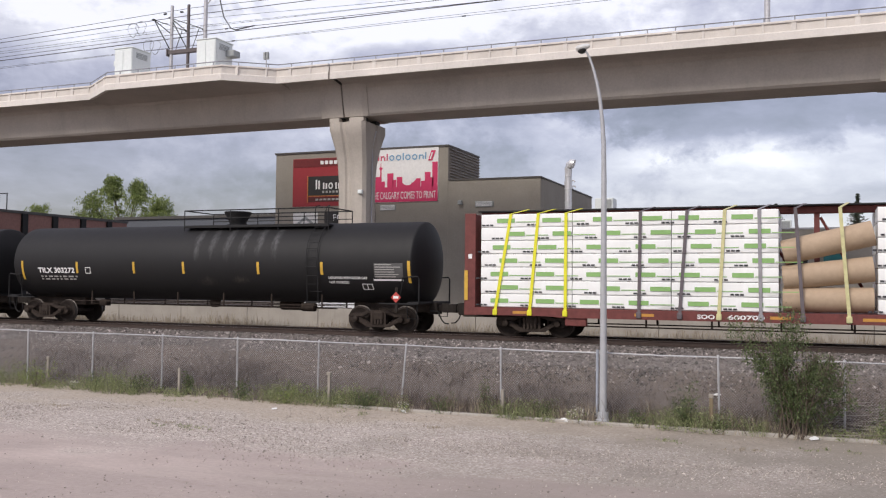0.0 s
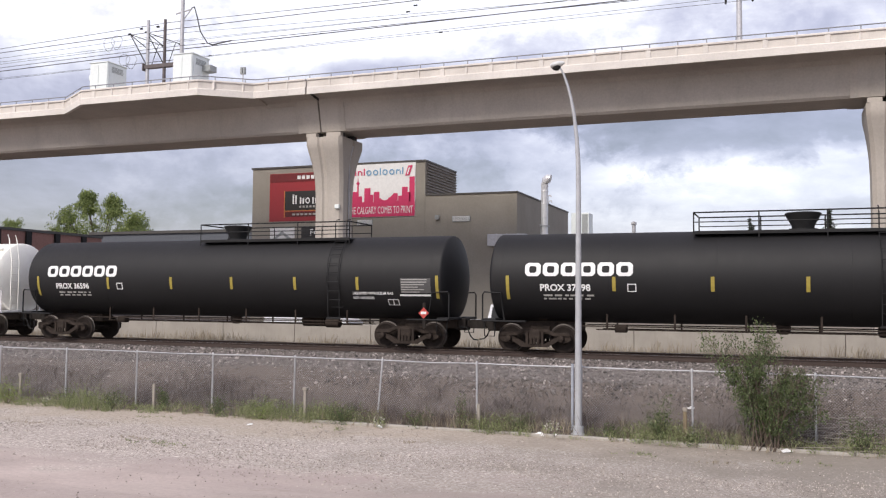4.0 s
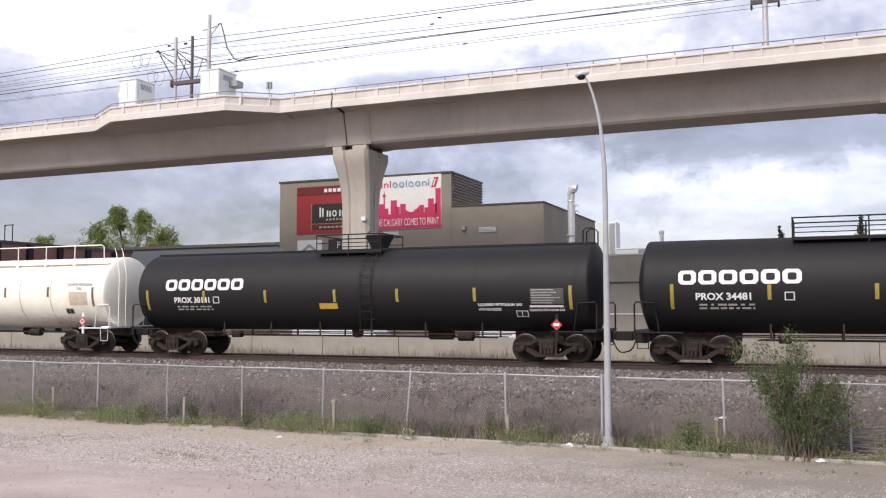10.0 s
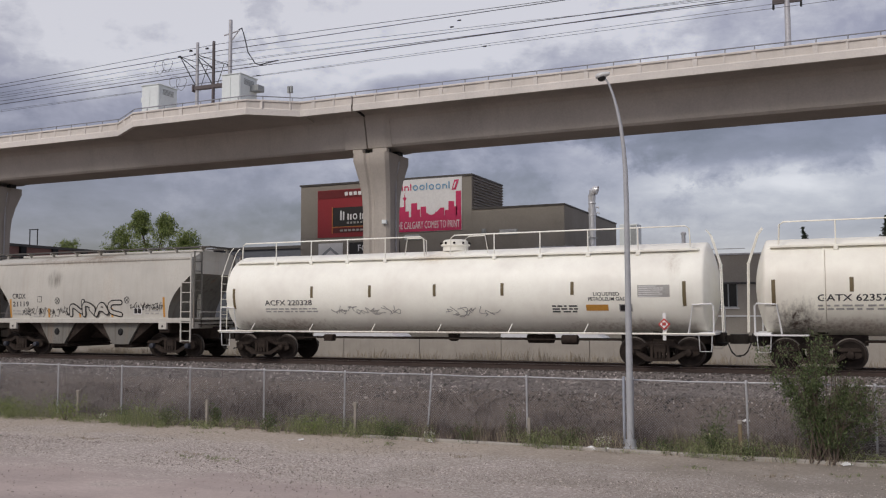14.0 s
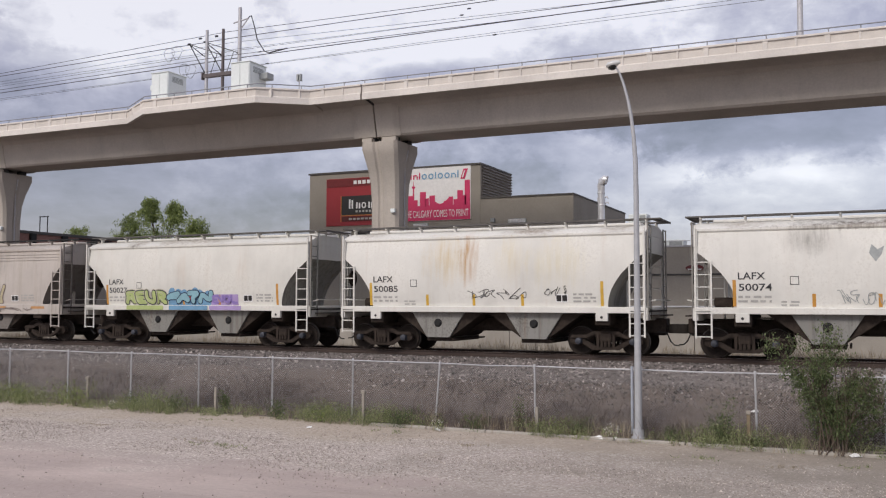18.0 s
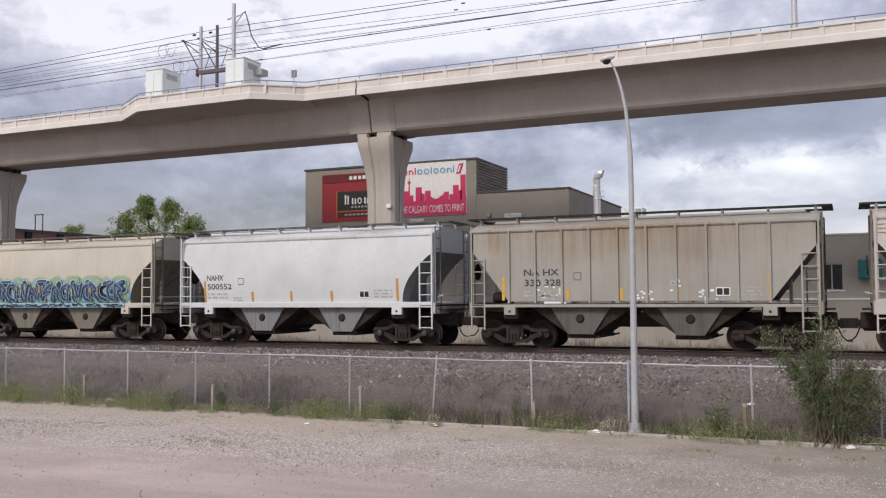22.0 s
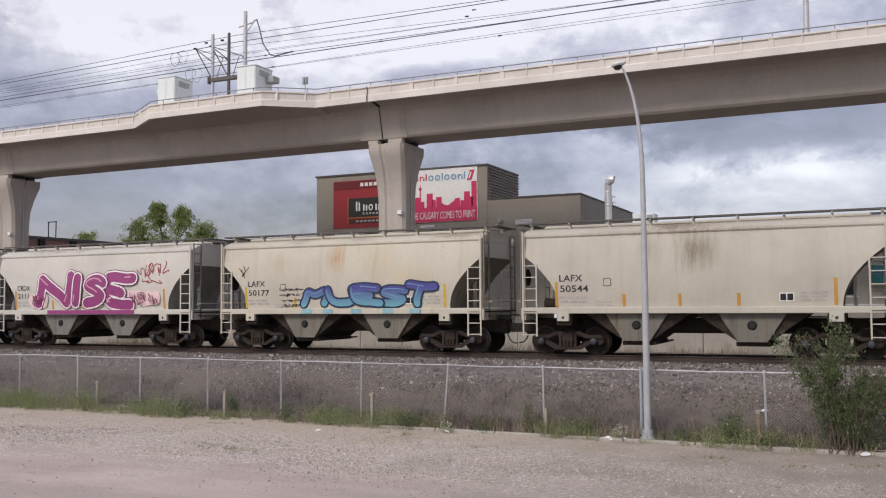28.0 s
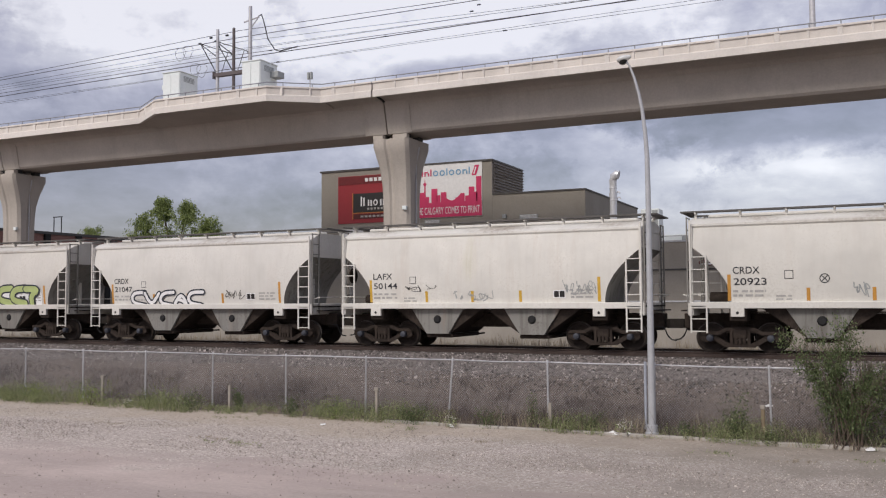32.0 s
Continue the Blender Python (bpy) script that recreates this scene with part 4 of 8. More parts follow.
    for x, dx in ((-17.2, 0.0), (-10.9, 0.5)):
        fl = thing("vent_stack", "galvanised roof vent stack with rain cap", "vent stack", pose(x + dx, y + 4.0, 7.3), group="roof vents")
        part("pipe", G().tube([(0, 0, 0), (0, 0, 1.9)], 0.14, 10), M_GALV, fl, "", 40)
        part("cap", G().lathe([(1.85, 0.2), (2.0, 0.2), (2.08, 0.05)], 10, "z"), M_GALV, fl, "", 40)
    fl = thing("chimney_flue", "galvanised steel flue pipe with a hooded top", "chimney", pose(-16.55, y + 2.2, 0))
    part("pipe", G().tube([(0, 0, 7.3), (0, 0, 11.7)], 0.25, 16), M_FLUE, fl, "", 50)
    for z in (8.2, 9.6, 10.6, 11.5):
        part("joint_ring", G().lathe([(z, 0.26), (z + 0.02, 0.275), (z + 0.08, 0.275), (z + 0.1, 0.26)], 16, "z"), M_FLUE, fl, "", 40)
    part("hood", G().tube([(0, 0, 11.6), (0, 0, 12.1), (0.08, 0, 12.38), (0.25, 0, 12.5), (0.42, 0, 12.45)], [0.25, 0.28, 0.31, 0.33, 0.33], 12), M_FLUE, fl, "", 50)
    for x2, y2, z2 in ((-18.7, y + 9.5, 0.75), (-18.6, y + 11.2, 0.9), (-18.9, y + 12.6, 0.6)):
        vp = thing("vent_pipe", "thin grey gooseneck vent pipe on a flat roof", "vent pipe", pose(x2, y2, 11.3), group="roof vent pipes")
        part("pipe", G().tube([(0, 0, 0), (0, 0, z2), (0.1, 0, z2 + 0.14), (0.24, 0, z2 + 0.12), (0.3, 0, z2)], 0.06, 8), M_GALV, vp, "", 50)
    part("strap", G().box(-0.3, 0.3, -0.3, 0.3, 9.0, 9.08), M_CABD, fl)
    for x, y2, w2, h2 in ((-3.8, y + 4, 2.3, 1.0), (-13.5, y + 3, 2.6, 0.8), (-15.9, y + 8, 1.4, 3.2)):
        u = thing("rooftop_unit", "pale metal rooftop air handling unit with louvred side", "air conditioner", pose(x, y2, 7.3), group="rooftop units")
        part("casing", G().box(0, w2, 0, 1.5, 0.08, h2, 0.03), M_CAB, u)
        part("curb", G().box(0.05, w2 - 0.05, 0.05, 1.45, 0, 0.08), M_CABD, u)
        part("grille", G().box(w2 * 0.62, w2 - 0.1, -0.03, -0.004, 0.25, h2 - 0.12), M_CABD, u)
    make_signs(y)
    # neighbouring sheds
    sh = thing("brown_warehouse", "low brown red clad warehouse with dark columns", "building", kind="structure")
    part("wall", G().box(-120, -67.2, 52, 76, 1.4, 9.7), M_REDBRICK, sh)
    part("parapet_cap", G().box(-120, -67.1, 51.9, 76.1, 9.7, 9.95), M_COPING, sh)
    part("white_base", G().box(-67.198, -67.12, 52, 76, 1.4, 6.6), M_BLD2, sh)
    for yy in (55, 58.6, 62.2, 65.8, 69.4, 73):
        part("column", G().box(-67.19, -66.95, yy, yy + 0.6, 1.4, 9.72), M_DARK, sh)
        part("brick_panel", G().box(-67.196, -67.1, yy + 0.75, yy + 3.4, 7.0, 9.3), M_REDBRICK, sh)
    hf = thing("roof_ladder_cage", "small dark steel ladder cage standing on a warehouse roof", "ladder", pose(-72, 64, 9.95))
    for sx in (0, 1.0):
        part("upright", G().tube([(sx, 0, 0), (sx, 0, 1.9)], 0.05, 6), M_DARK, hf)
    part("crossbar", G().tube([(-0.1, 0, 1.9), (1.1, 0, 1.9)], 0.05, 6), M_DARK, hf)
    sh = thing("grey_shed", "long blue grey metal shed with a low roof", "building", kind="structure")
    part("wall", G().box(-74, -40, 82, 100, 1.4, 10.6), plain("blue_grey_cladding", (0.11, 0.12, 0.14), 0.6), sh)
    part("roof_edge", G().box(-74.2, -39.8, 81.8, 100.2, 10.6, 10.9), M_COPING, sh)
    sh = thing("far_tower_block", "distant pale apartment blocks on the skyline", "building", kind="structure")
    for x, w2, z in ((-250, 14, 26), (-232, 12, 24), (40, 25, 23)):
        blk = part("block", G().box(x, x + w2, 240, 255, 1.6, z), M_BLD2, sh)
        for i in range(4):
            for k in range(5):
                part("window", G().box(x + 1 + k * w2 / 5.5, x + 2.3 + k * w2 / 5.5, 239.9, 240.05, z - 4 - i * 3.2, z - 2.2 - i * 3.2), M_GLASS, blk)
    # low concrete wall and pipe rail behind the railway
    wl = thing("retaining_wall", "low weathered concrete retaining wall behind the railway", "wall", kind="structure")
    for i in range(40):
        x = -110 + i * 4.0
        part("wall_panel", G().box(x + 0.01, x + 3.99, 38, 38.3, 1.2, 2.46, 0.015), M_KERB, wl)


def on_wall(name, poly, y, mat, parent, lift=0.0, th=0.02):
    return part(name, G().prism(poly, y - lift - th, y - lift), mat, parent)


def wall_text(body, x, z, size, y, mat, parent, width=None):
    vs, fs = letters(body, size, width)
    me = bpy.data.meshes.new("lettering")
    me.from_pydata([(x + a, y, z + b) for a, b in vs], [], fs)
    me.materials.append(mat)
    return part("lettering", me, None, parent)


def rect(x0, x1, z0, z1):
    return [(x0, z0), (x1, z0), (x1, z1), (x0, z1)]


def wall_ring(x, z, rx, rz, t, y, mat, parent):
    """A flat ring on a wall, in place of a letter of a firm's name."""
    n = 16
    vs = []
    for j in range(n):
        a = 2 * math.pi * j / n
        vs += [(x + (rx - d) * math.cos(a), y, z + (rz - d) * math.sin(a)) for d in (0, t)]
    return part("mark", G().add(vs, [(2 * j, 2 * j + 1, (2 * j + 3) % (2 * n), (2 * j + 2) % (2 * n)) for j in range(n)]), mat, parent)


def make_signs(y):
    r = thing("red_banner", "large red and black homebuilder banner on the building", "banner")
    on_wall("sheet", rect(-38.3, -31.7, 9.65, 13.42), y, M_RED, r, 0.01, 0.04)
    on_wall("dark_header", rect(-38.25, -31.75, 12.75, 13.38), y, plain("deep_red", (0.16, 0.012, 0.014), 0.5), r, 0.055)
    on_wall("black_panel", rect(-36.9, -31.75, 10.45, 12.0), y, M_BLACK, r, 0.055)
    on_wall("orange_rule", rect(-36.95, -31.75, 10.42, 10.48), y, M_ORANGE, r, 0.08)
    on_wall("orange_rule", rect(-36.95, -36.89, 9.95, 12.05), y, M_ORANGE, r, 0.08)
    on_wall("dark_footer", rect(-36.85, -31.75, 9.98, 10.36), y, plain("maroon", (0.1, 0.012, 0.012), 0.5), r, 0.055)
    # unlettered marks in place of the firm's name
    rng = random.Random(3)
    for x, w, h, z in ((-36.2, 0.5, 0.75, 10.98), (-35.55, 0.35, 0.5, 10.98), (-35.05, 0.45, 0.5, 10.98), (-34.45, 0.7, 0.5, 10.98), (-33.6, 0.2, 0.7, 10.98), (-33.25, 0.5, 0.5, 10.98), (-32.6, 0.45, 0.5, 10.98)):
        if 0.4 < w < 0.6 and h < 0.6:
            wall_ring(x + w * 0.4, z + h * 0.5, w * 0.46, h * 0.5, 0.1, y - 0.08, M_WHITE, r)
        else:
            for q in range(1 + int(w / 0.3)):
                on_wall("mark", rect(x + q * 0.24, x + q * 0.24 + 0.13, z, z + h * (1 if q % 2 == 0 else 0.9)), y, M_WHITE, r, 0.08)
    for k in range(9):
        on_wall("small_mark", rect(-35.6 + k * 0.3, -35.42 + k * 0.3, 10.68, 10.84), y, M_FAINT, r, 0.08)
    for k in range(11):
        on_wall("small_mark", rect(-36.2 + k * 0.36, -35.95 + k * 0.36, 10.1, 10.24), y, M_FAINT, r, 0.08)
    for k in range(10):
        on_wall("small_mark", rect(-35.8 + k * 0.4, -35.52 + k * 0.4, 12.92, 13.2), y, M_WHITE, r, 0.08)
    for k in range(16):
        cx, cz = -33.1 + rng.uniform(-0.6, 0.6), 12.4 + rng.uniform(-0.28, 0.28)
        on_wall("leaf_mark", [(cx - 0.2, cz - 0.06), (cx + 0.02, cz - 0.1), (cx + 0.24, cz + 0.08), (cx, cz + 0.12)], y, M_WHITE, r, 0.08)
    w = thing("white_banner", "white printed banner with pink city skyline graphic", "banner")
    on_wall("sheet", rect(-31.6, -25.83, 9.8, 13.83), y, M_WHITE, w, 0.01, 0.04)
    on_wall("pink_band", rect(-31.55, -25.86, 9.82, 10.95), y, M_PINK, w, 0.055)
    rng = random.Random(9)
    sky = [(-31.5, .35, 11.2), (-31.1, .5, 11.75), (-30.5, .3, 11.4), (-30.0, .5, 12.0), (-29.55, .3, 11.5), (-28.0, .3, 11.25), (-27.6, .35, 11.55), (-27.2, .3, 11.35), (-26.9, .45, 12.0), (-26.45, .25, 11.6), (-26.3, .42, 12.75), (-31.4, .3, 11.5), (-29.2, .45, 11.7)]
    for x, ww, z in sky:
        on_wall("skyline_block", rect(x, x + ww, 10.9, z), y, M_PINK, w, 0.056 + 0.0)
    on_wall("tower_mark", [(-30.62, 10.9), (-30.48, 10.9), (-30.5, 12.25), (-30.4, 12.4), (-30.52, 12.52), (-30.55, 12.85), (-30.58, 12.52), (-30.7, 12.4), (-30.6, 12.25)], y, M_PINK, w, 0.057)
    arc = [(-29.0 + 1.4 * k / 10, 11.5 - 0.45 * math.sin(math.pi * k / 10)) for k in range(11)]
    on_wall("saddle_roof", [(-29.0, 10.9)] + [(-27.6, 10.9)] + arc[::-1], y, M_PINK, w, 0.057)
    wall_text("THE CALGARY COMES TO PRINT", -31.35, 10.05, 0.78, y - 0.085, M_WHITE, w, 5.35)
    # unlettered rings and bars in place of the firm's name
    x = -30.8
    for k, (kind, col) in enumerate((("b", M_PINK), ("n", M_PINK), ("b", M_PINK), ("o", M_BLUE), ("o", M_BLUE), ("b", M_BLUE), ("o", M_BLUE), ("o", M_BLUE), ("n", M_BLUE), ("b", M_BLUE))):
        if kind == "b":
            on_wall("mark", rect(x, x + 0.09, 12.98, 13.5 if k else 13.35), y, col, w, 0.06)
            x += 0.22
        elif kind == "n":
            for q in (rect(x, x + 0.09, 12.98, 13.33), rect(x + 0.09, x + 0.3, 13.24, 13.33), rect(x + 0.3, x + 0.39, 12.98, 13.24)):
                on_wall("mark", q, y, col, w, 0.06)
            x += 0.5
        else:
            wall_ring(x + 0.22, 13.17, 0.22, 0.22, 0.09, y - 0.08, col, w)
            x += 0.56
    on_wall("slash_mark", [(-26.65, 12.85), (-26.3, 12.85), (-26.05, 13.6), (-26.4, 13.6)], y, M_PINK, w, 0.06)
    on_wall("slash_mark", [(-26.52, 12.95), (-26.42, 12.95), (-26.25, 13.45), (-26.35, 13.45)], y, M_WHITE, w, 0.085)
    p = thing("lease_sign", "black and white leasing sign board on the building wall", "sign")
    on_wall("board", rect(-38.2, -36.0, 7.8, 9.2), y, M_WHITE, p, 0.01, 0.05)
    on_wall("house_mark", [(-37.9, 8.3), (-37.1, 8.9), (-36.3, 8.3), (-36.5, 8.2), (-37.1, 8.65), (-37.7, 8.2)], y, M_CABD, p, 0.065)
    on_wall("mark_bar", rect(-37.9, -36.3, 7.95, 8.12), y, M_CABD, p, 0.065)
    on_wall("board", rect(-35.4, -31.0, 7.2, 9.2), y, M_BLACK, p, 0.01, 0.05)
    wall_text("FO", -34.6, 8.5, 0.72, y - 0.075, M_WHITE, p)
    on_wall("mark_bar", rect(-35.0, -32.2, 7.55, 8.05), y, M_WHITE, p, 0.065)


# ---- plants, stones and small things on the ground ----
def blades(g, rng, x, y, z, n, h, spread, lean=0.35, w=0.012):
    for _ in range(n):
        a, d = rng.uniform(0, 6.28), rng.uniform(0, spread)
        px, py = x + d * math.cos(a), y + d * math.sin(a)
        hh = h * rng.uniform(0.5, 1.1)
        lx, ly = rng.uniform(-lean, lean) * hh, rng.uniform(-lean, lean) * hh
        b = rng.uniform(0, 3.14)
        ux, uy = w * math.cos(b), w * math.sin(b)
        g.add([(px - ux, py - uy, z), (px + ux, py + uy, z), (px + lx * 0.5 + ux * 0.8, py + ly * 0.5 + uy * 0.8, z + hh * 0.6), (px + lx * 0.5 - ux * 0.8, py + ly * 0.5 - uy * 0.8, z + hh * 0.6), (px + lx, py + ly, z + hh)],
              [(0, 1, 2, 3), (3, 2, 4)])


def leaves(g, rng, c, r, n, size, flat=1.0):
    """A loose clump of small leaves."""
    for _ in range(n):
        while True:
            p = Vector((rng.uniform(-1, 1), rng.uniform(-1, 1), rng.uniform(-1, 1)))
            if 0.25 < p.length < 1:
                break
        q = Vector((c[0] + p.x * r, c[1] + p.y * r, c[2] + p.z * r * flat))
        e = Euler((rng.uniform(0, 6.28), rng.uniform(0, 6.28), rng.uniform(0, 6.28))).to_matrix()
        s = size * rng.uniform(0.6, 1.3)
        g.add([q + e @ Vector(v) for v in ((-s, 0, 0), (0, -s * 0.5, 0.1 * s), (s, 0, 0), (0, s * 0.5, 0.1 * s))], [(0, 1, 2, 3)])


def ground_z(y):
    prof = [(23.4, 0.0), (24.4, -0.02), (25.2, 0.12), (26.2, 0.6), (27.2, 1.15), (28.2, 1.45), (32.2, 1.45), (33.2, 1.5), (36, 1.55), (40, 1.6)]
    if y <= prof[0][0]:
        return 0
    for (a, za), (b, zb) in zip(prof, prof[1:]):
        if y <= b:
            return za + (zb - za) * (y - a) / (b - a)
    return 1.62


def stuff(name, g, mat, label, category):
    return tagged(part(name, g, mat), label, category, "", "stuff")


def make_plants():
    rng = random.Random(21)
    g = G()
    for _ in range(2700):
        x = rng.uniform(-50, 15)
        k = noise.noise((x * 0.45, 3.3, 0)) + 0.35 * noise.noise((x * 1.7, 1.3, 0))
        if rng.random() > (0.5 if x < -14 else 0.34) + 1.3 * k:
            continue
        y = rng.uniform(23.75, 24.95) - 0.35 * max(0, k) - (0.3 if x < -18 else 0)
        h = (0.06 + 0.28 * max(0, k + 0.3)) * rng.uniform(0.5, 1.4) * (0.6 if y < 23.9 else 1) * (1.5 if x < -20 else 1.1)
        leaves(g, rng, (x, y, h), 0.1 + h * 0.85, 30, 0.026, 0.7)
        if rng.random() < 0.4:
            blades(g, rng, x, y, 0, 9, 0.08 + h * 1.5, 0.22, 0.7, 0.006)
    stuff("weeds", g, M_GRASS, "green weeds and grass tufts along the foot of the fence", "weeds")
    g = G()
    for _ in range(700):
        x, y = rng.uniform(-48, 14), rng.uniform(23.6, 25.3)
        blades(g, rng, x, y, ground_z(y), 7, rng.uniform(0.1, 0.34), 0.25, 0.6, 0.006)
    for _ in range(420):
        x, y = rng.uniform(-13, 4), rng.uniform(24.0, 25.2)
        if noise.noise((x * 0.7, 8.1, 0)) > -0.1:
            blades(g, rng, x, y, ground_z(y), 6, rng.uniform(0.25, 0.7), 0.2, 0.5, 0.005)
    stuff("dry_grass", g, M_DRY, "pale dry grass stems among the weeds", "grass")
    g = G()
    for _ in range(360):
        x, y = rng.uniform(-14, 5), rng.uniform(24.1, 25.3)
        if noise.noise((x * 0.6, 2.1, 4)) > -0.15:
            blades(g, rng, x, y, ground_z(y), 9, rng.uniform(0.3, 0.85), 0.28, 0.7, 0.005)
    stuff("dead_stems", g, M_BRUSH, "brown dead weed stems standing along the fence", "brush")
    g = G()
    for _ in range(11000):
        x, y = rng.uniform(-60, 18), 25.0 + 1.9 * rng.random() ** 1.5
        k = noise.noise((x * 0.3, y * 0.6, 7)) + 0.5 * noise.noise((x * 1.1, y * 1.2, 3))
        if rng.random() > 0.5 + 1.1 * k:
            continue
        blades(g, rng, x, y, ground_z(y), 6, rng.uniform(0.12, 0.3 + 0.3 * max(0, k)), 0.3, 1.1, 0.006)
    stuff("dead_brush", g, M_BRUSH, "brown purple dead brush on the embankment behind the fence", "brush")
    g = G()
    for _ in range(3600):
        x, y = rng.uniform(-70, 25), rng.uniform(33.5, 37.9)
        k = noise.noise((x * 0.25, y * 0.5, 2))
        if rng.random() > 0.5 + k:
            continue
        blades(g, rng, x, y, ground_z(y), 7, rng.uniform(0.15, 0.5 + 0.5 * max(0, k + 0.2)), 0.35, 0.5, 0.01)
    stuff("dry_grass", g, M_DRY, "tall tan dry grass behind the track", "grass")
    # the big bush: arching stems from a narrow foot, open leaf sprays along them
    b = thing("bush", "large grey green willow bush growing through the fence", "bush", pose(-0.6, 24.1, 0), group="bushes")
    lf, tw = G(), G()
    for i in range(34):
        dx = -1.4 + 2.9 * (i + rng.random()) / 34
        h = (3.12 - 0.62 * abs(dx + 0.5) ** 1.5) * rng.uniform(0.6, 1.08)
        base = (rng.uniform(-0.35, 0.4), rng.uniform(-0.25, 0.25), 0)
        dy = rng.uniform(-0.45, 0.5)
        pts = [(base[0] + (dx - base[0]) * q ** 1.2, base[1] + (dy - base[1]) * q, h * (q + 0.12 * math.sin(3.1 * q))) for q in (0, 0.25, 0.5, 0.75, 1.0)]
        part("stem", G().tube(pts, [0.016, 0.013, 0.01, 0.007, 0.003], 5), M_BARK, b)
        for j in range(11):
            q = 0.12 + 0.88 * (j + rng.random()) / 11
            m = min(3, int(q * 4))
            f = q * 4 - m
            c = [pts[m][a] * (1 - f) + pts[m + 1][a] * f for a in range(3)]
            if noise.noise((c[0] * 1.6 + 4, c[1] * 2, c[2] * 1.5)) < (-0.24 if dx < 0.5 else -0.05) or (c[2] < 1.0 and rng.random() < 0.3):
                continue
            leaves(lf, rng, (c[0] + rng.uniform(-.12, .12), c[1] + rng.uniform(-.12, .12), c[2]), rng.uniform(0.14, 0.36), 60, 0.031)
            blades(tw, rng, c[0], c[1], c[2], 5 if dx < 0.3 else 14, 0.32, 0.14, 0.9, 0.004)
    part("foliage", lf, M_BUSH, b)
    tagged(part("twig_tangle", tw, M_TWIG, b), kind="stuff")
    for (x, y, h, r, n, mat, lab) in ((-3.2, 24.3, 1.1, 0.5, 800, M_BUSH, "small grey green bush at the fence"),
                                      (-19.0, 24.5, 1.0, 0.32, 480, M_BUSH, "small dark green bush at the fence"),
                                      (-12.2, 23.95, 0.62, 0.55, 560, M_BUSH, "low green weed clump at the lot edge"),
                                      (-24.9, 23.85, 0.75, 1.1, 1000, M_LEAF, "low yellow green flowering weed clump"),
                                      (-8.7, 24.4, 1.05, 0.3, 260, M_BUSH, "thin grey green bush at the fence"),
                                      (-9.9, 24.0, 0.55, 0.5, 300, M_BUSH, "low grey green weed clump"),
                                      (-6.9, 24.2, 0.5, 0.4, 260, M_BUSH, "low grey green weed clump"),
                                      (-22.6, 24.2, 0.6, 0.5, 320, M_BUSH, "low dull green weed clump"),
                                      (-27.6, 23.85, 0.6, 0.8, 600, M_LEAF, "low yellow green weed clump"),
                                      (-16.6, 24.0, 0.5, 0.6, 420, M_BUSH, "low green weed clump at the lot edge"),
                                      (-14.9, 23.9, 0.42, 0.5, 320, M_LEAF, "low yellow green weed clump"),
                                      (-20.6, 24.0, 0.62, 0.55, 420, M_BUSH, "leafy green weed clump at the fence"),
                                      (-30.2, 23.9, 0.7, 0.7, 520, M_BUSH, "leafy green weed clump at the fence"),
                                      (-4.4, 24.2, 0.45, 0.35, 240, M_BUSH, "low grey green weed clump"),
                                      (-2.3, 24.0, 0.4, 0.4, 260, M_BUSH, "low grey green weed clump"),
                                      (1.6, 24.3, 0.9, 0.6, 520, M_BUSH, "grey green bush among dead twigs")):
        b = thing("bush", lab, "bush", pose(x, y, 0), group="bushes")
        lf = G()
        for i in range(6):
            a = 6.28 * i / 6 + rng.uniform(-.3, .3)
            d = r * rng.uniform(0.2, 0.9)
            top = (d * math.cos(a), d * math.sin(a) * 0.6, h * rng.uniform(0.45, 0.97))
            part("stem", G().tube([(0.05 * math.cos(a), 0.05 * math.sin(a), 0), (top[0] * 0.4, top[1] * 0.4, top[2] * 0.5), top], [0.013, 0.009, 0.003], 5), M_BARK, b)
            for j in range(5):
                q = (j + 1.0) / 5
                leaves(lf, rng, (top[0] * q, top[1] * q, top[2] * q), (r * 0.42 + 0.06) * rng.uniform(0.6, 1.1), n // 18, 0.026)
        part("foliage", lf, mat, b)
    for x, y, s in ((-15.2, 19.0, 0.5), (-14.3, 18.8, 0.35), (-16.0, 19.3, 0.3), (-20.5, 20.4, 0.3), (-9.0, 21.6, 0.3), (-3.5, 22.0, 0.4), (-1.6, 21.7, 0.3), (0.2, 22.4, 0.45), (-18.0, 22.8, 0.4), (-12.0, 22.9, 0.35)):
        g = G()
        for _ in range(9):
            a, d = rng.uniform(0, 6.28), s * rng.random() ** 0.6
            leaves(g, rng, (d * 1.8 * math.cos(a), d * 0.8 * math.sin(a), 0.015), 0.1, 7, 0.02, 0.2)
            blades(g, rng, d * 1.8 * math.cos(a), d * 0.8 * math.sin(a), 0, 4, 0.09, 0.08, 1.2, 0.005)
        f = thing("weed_tuft", "flat trodden weed tuft in the gravel lot", "weed", pose(x, y, 0), group="weed tufts")
        part("foliage", g, M_DRY if s < 0.33 else M_GRASS, f)
    for x, y, s in ((-10.95, 23.75, 0.22), (-5.95, 24.0, 0.3), (-23.2, 23.9, 0.2)):
        f = thing("flowering_weed", "low weed with small white blossom at the lot edge", "flower", pose(x, y, 0), group="flowering weeds")
        lf, fl = G(), G()
        leaves(lf, rng, (0, 0, s * 0.6), s, 90, 0.035, 0.7)
        leaves(fl, rng, (0, -0.05, s * 1.0), s * 0.9, 60, 0.022, 0.6)
        part("foliage", lf, M_GRASS, f)
        part("blossom", fl, M_FLOWER, f)
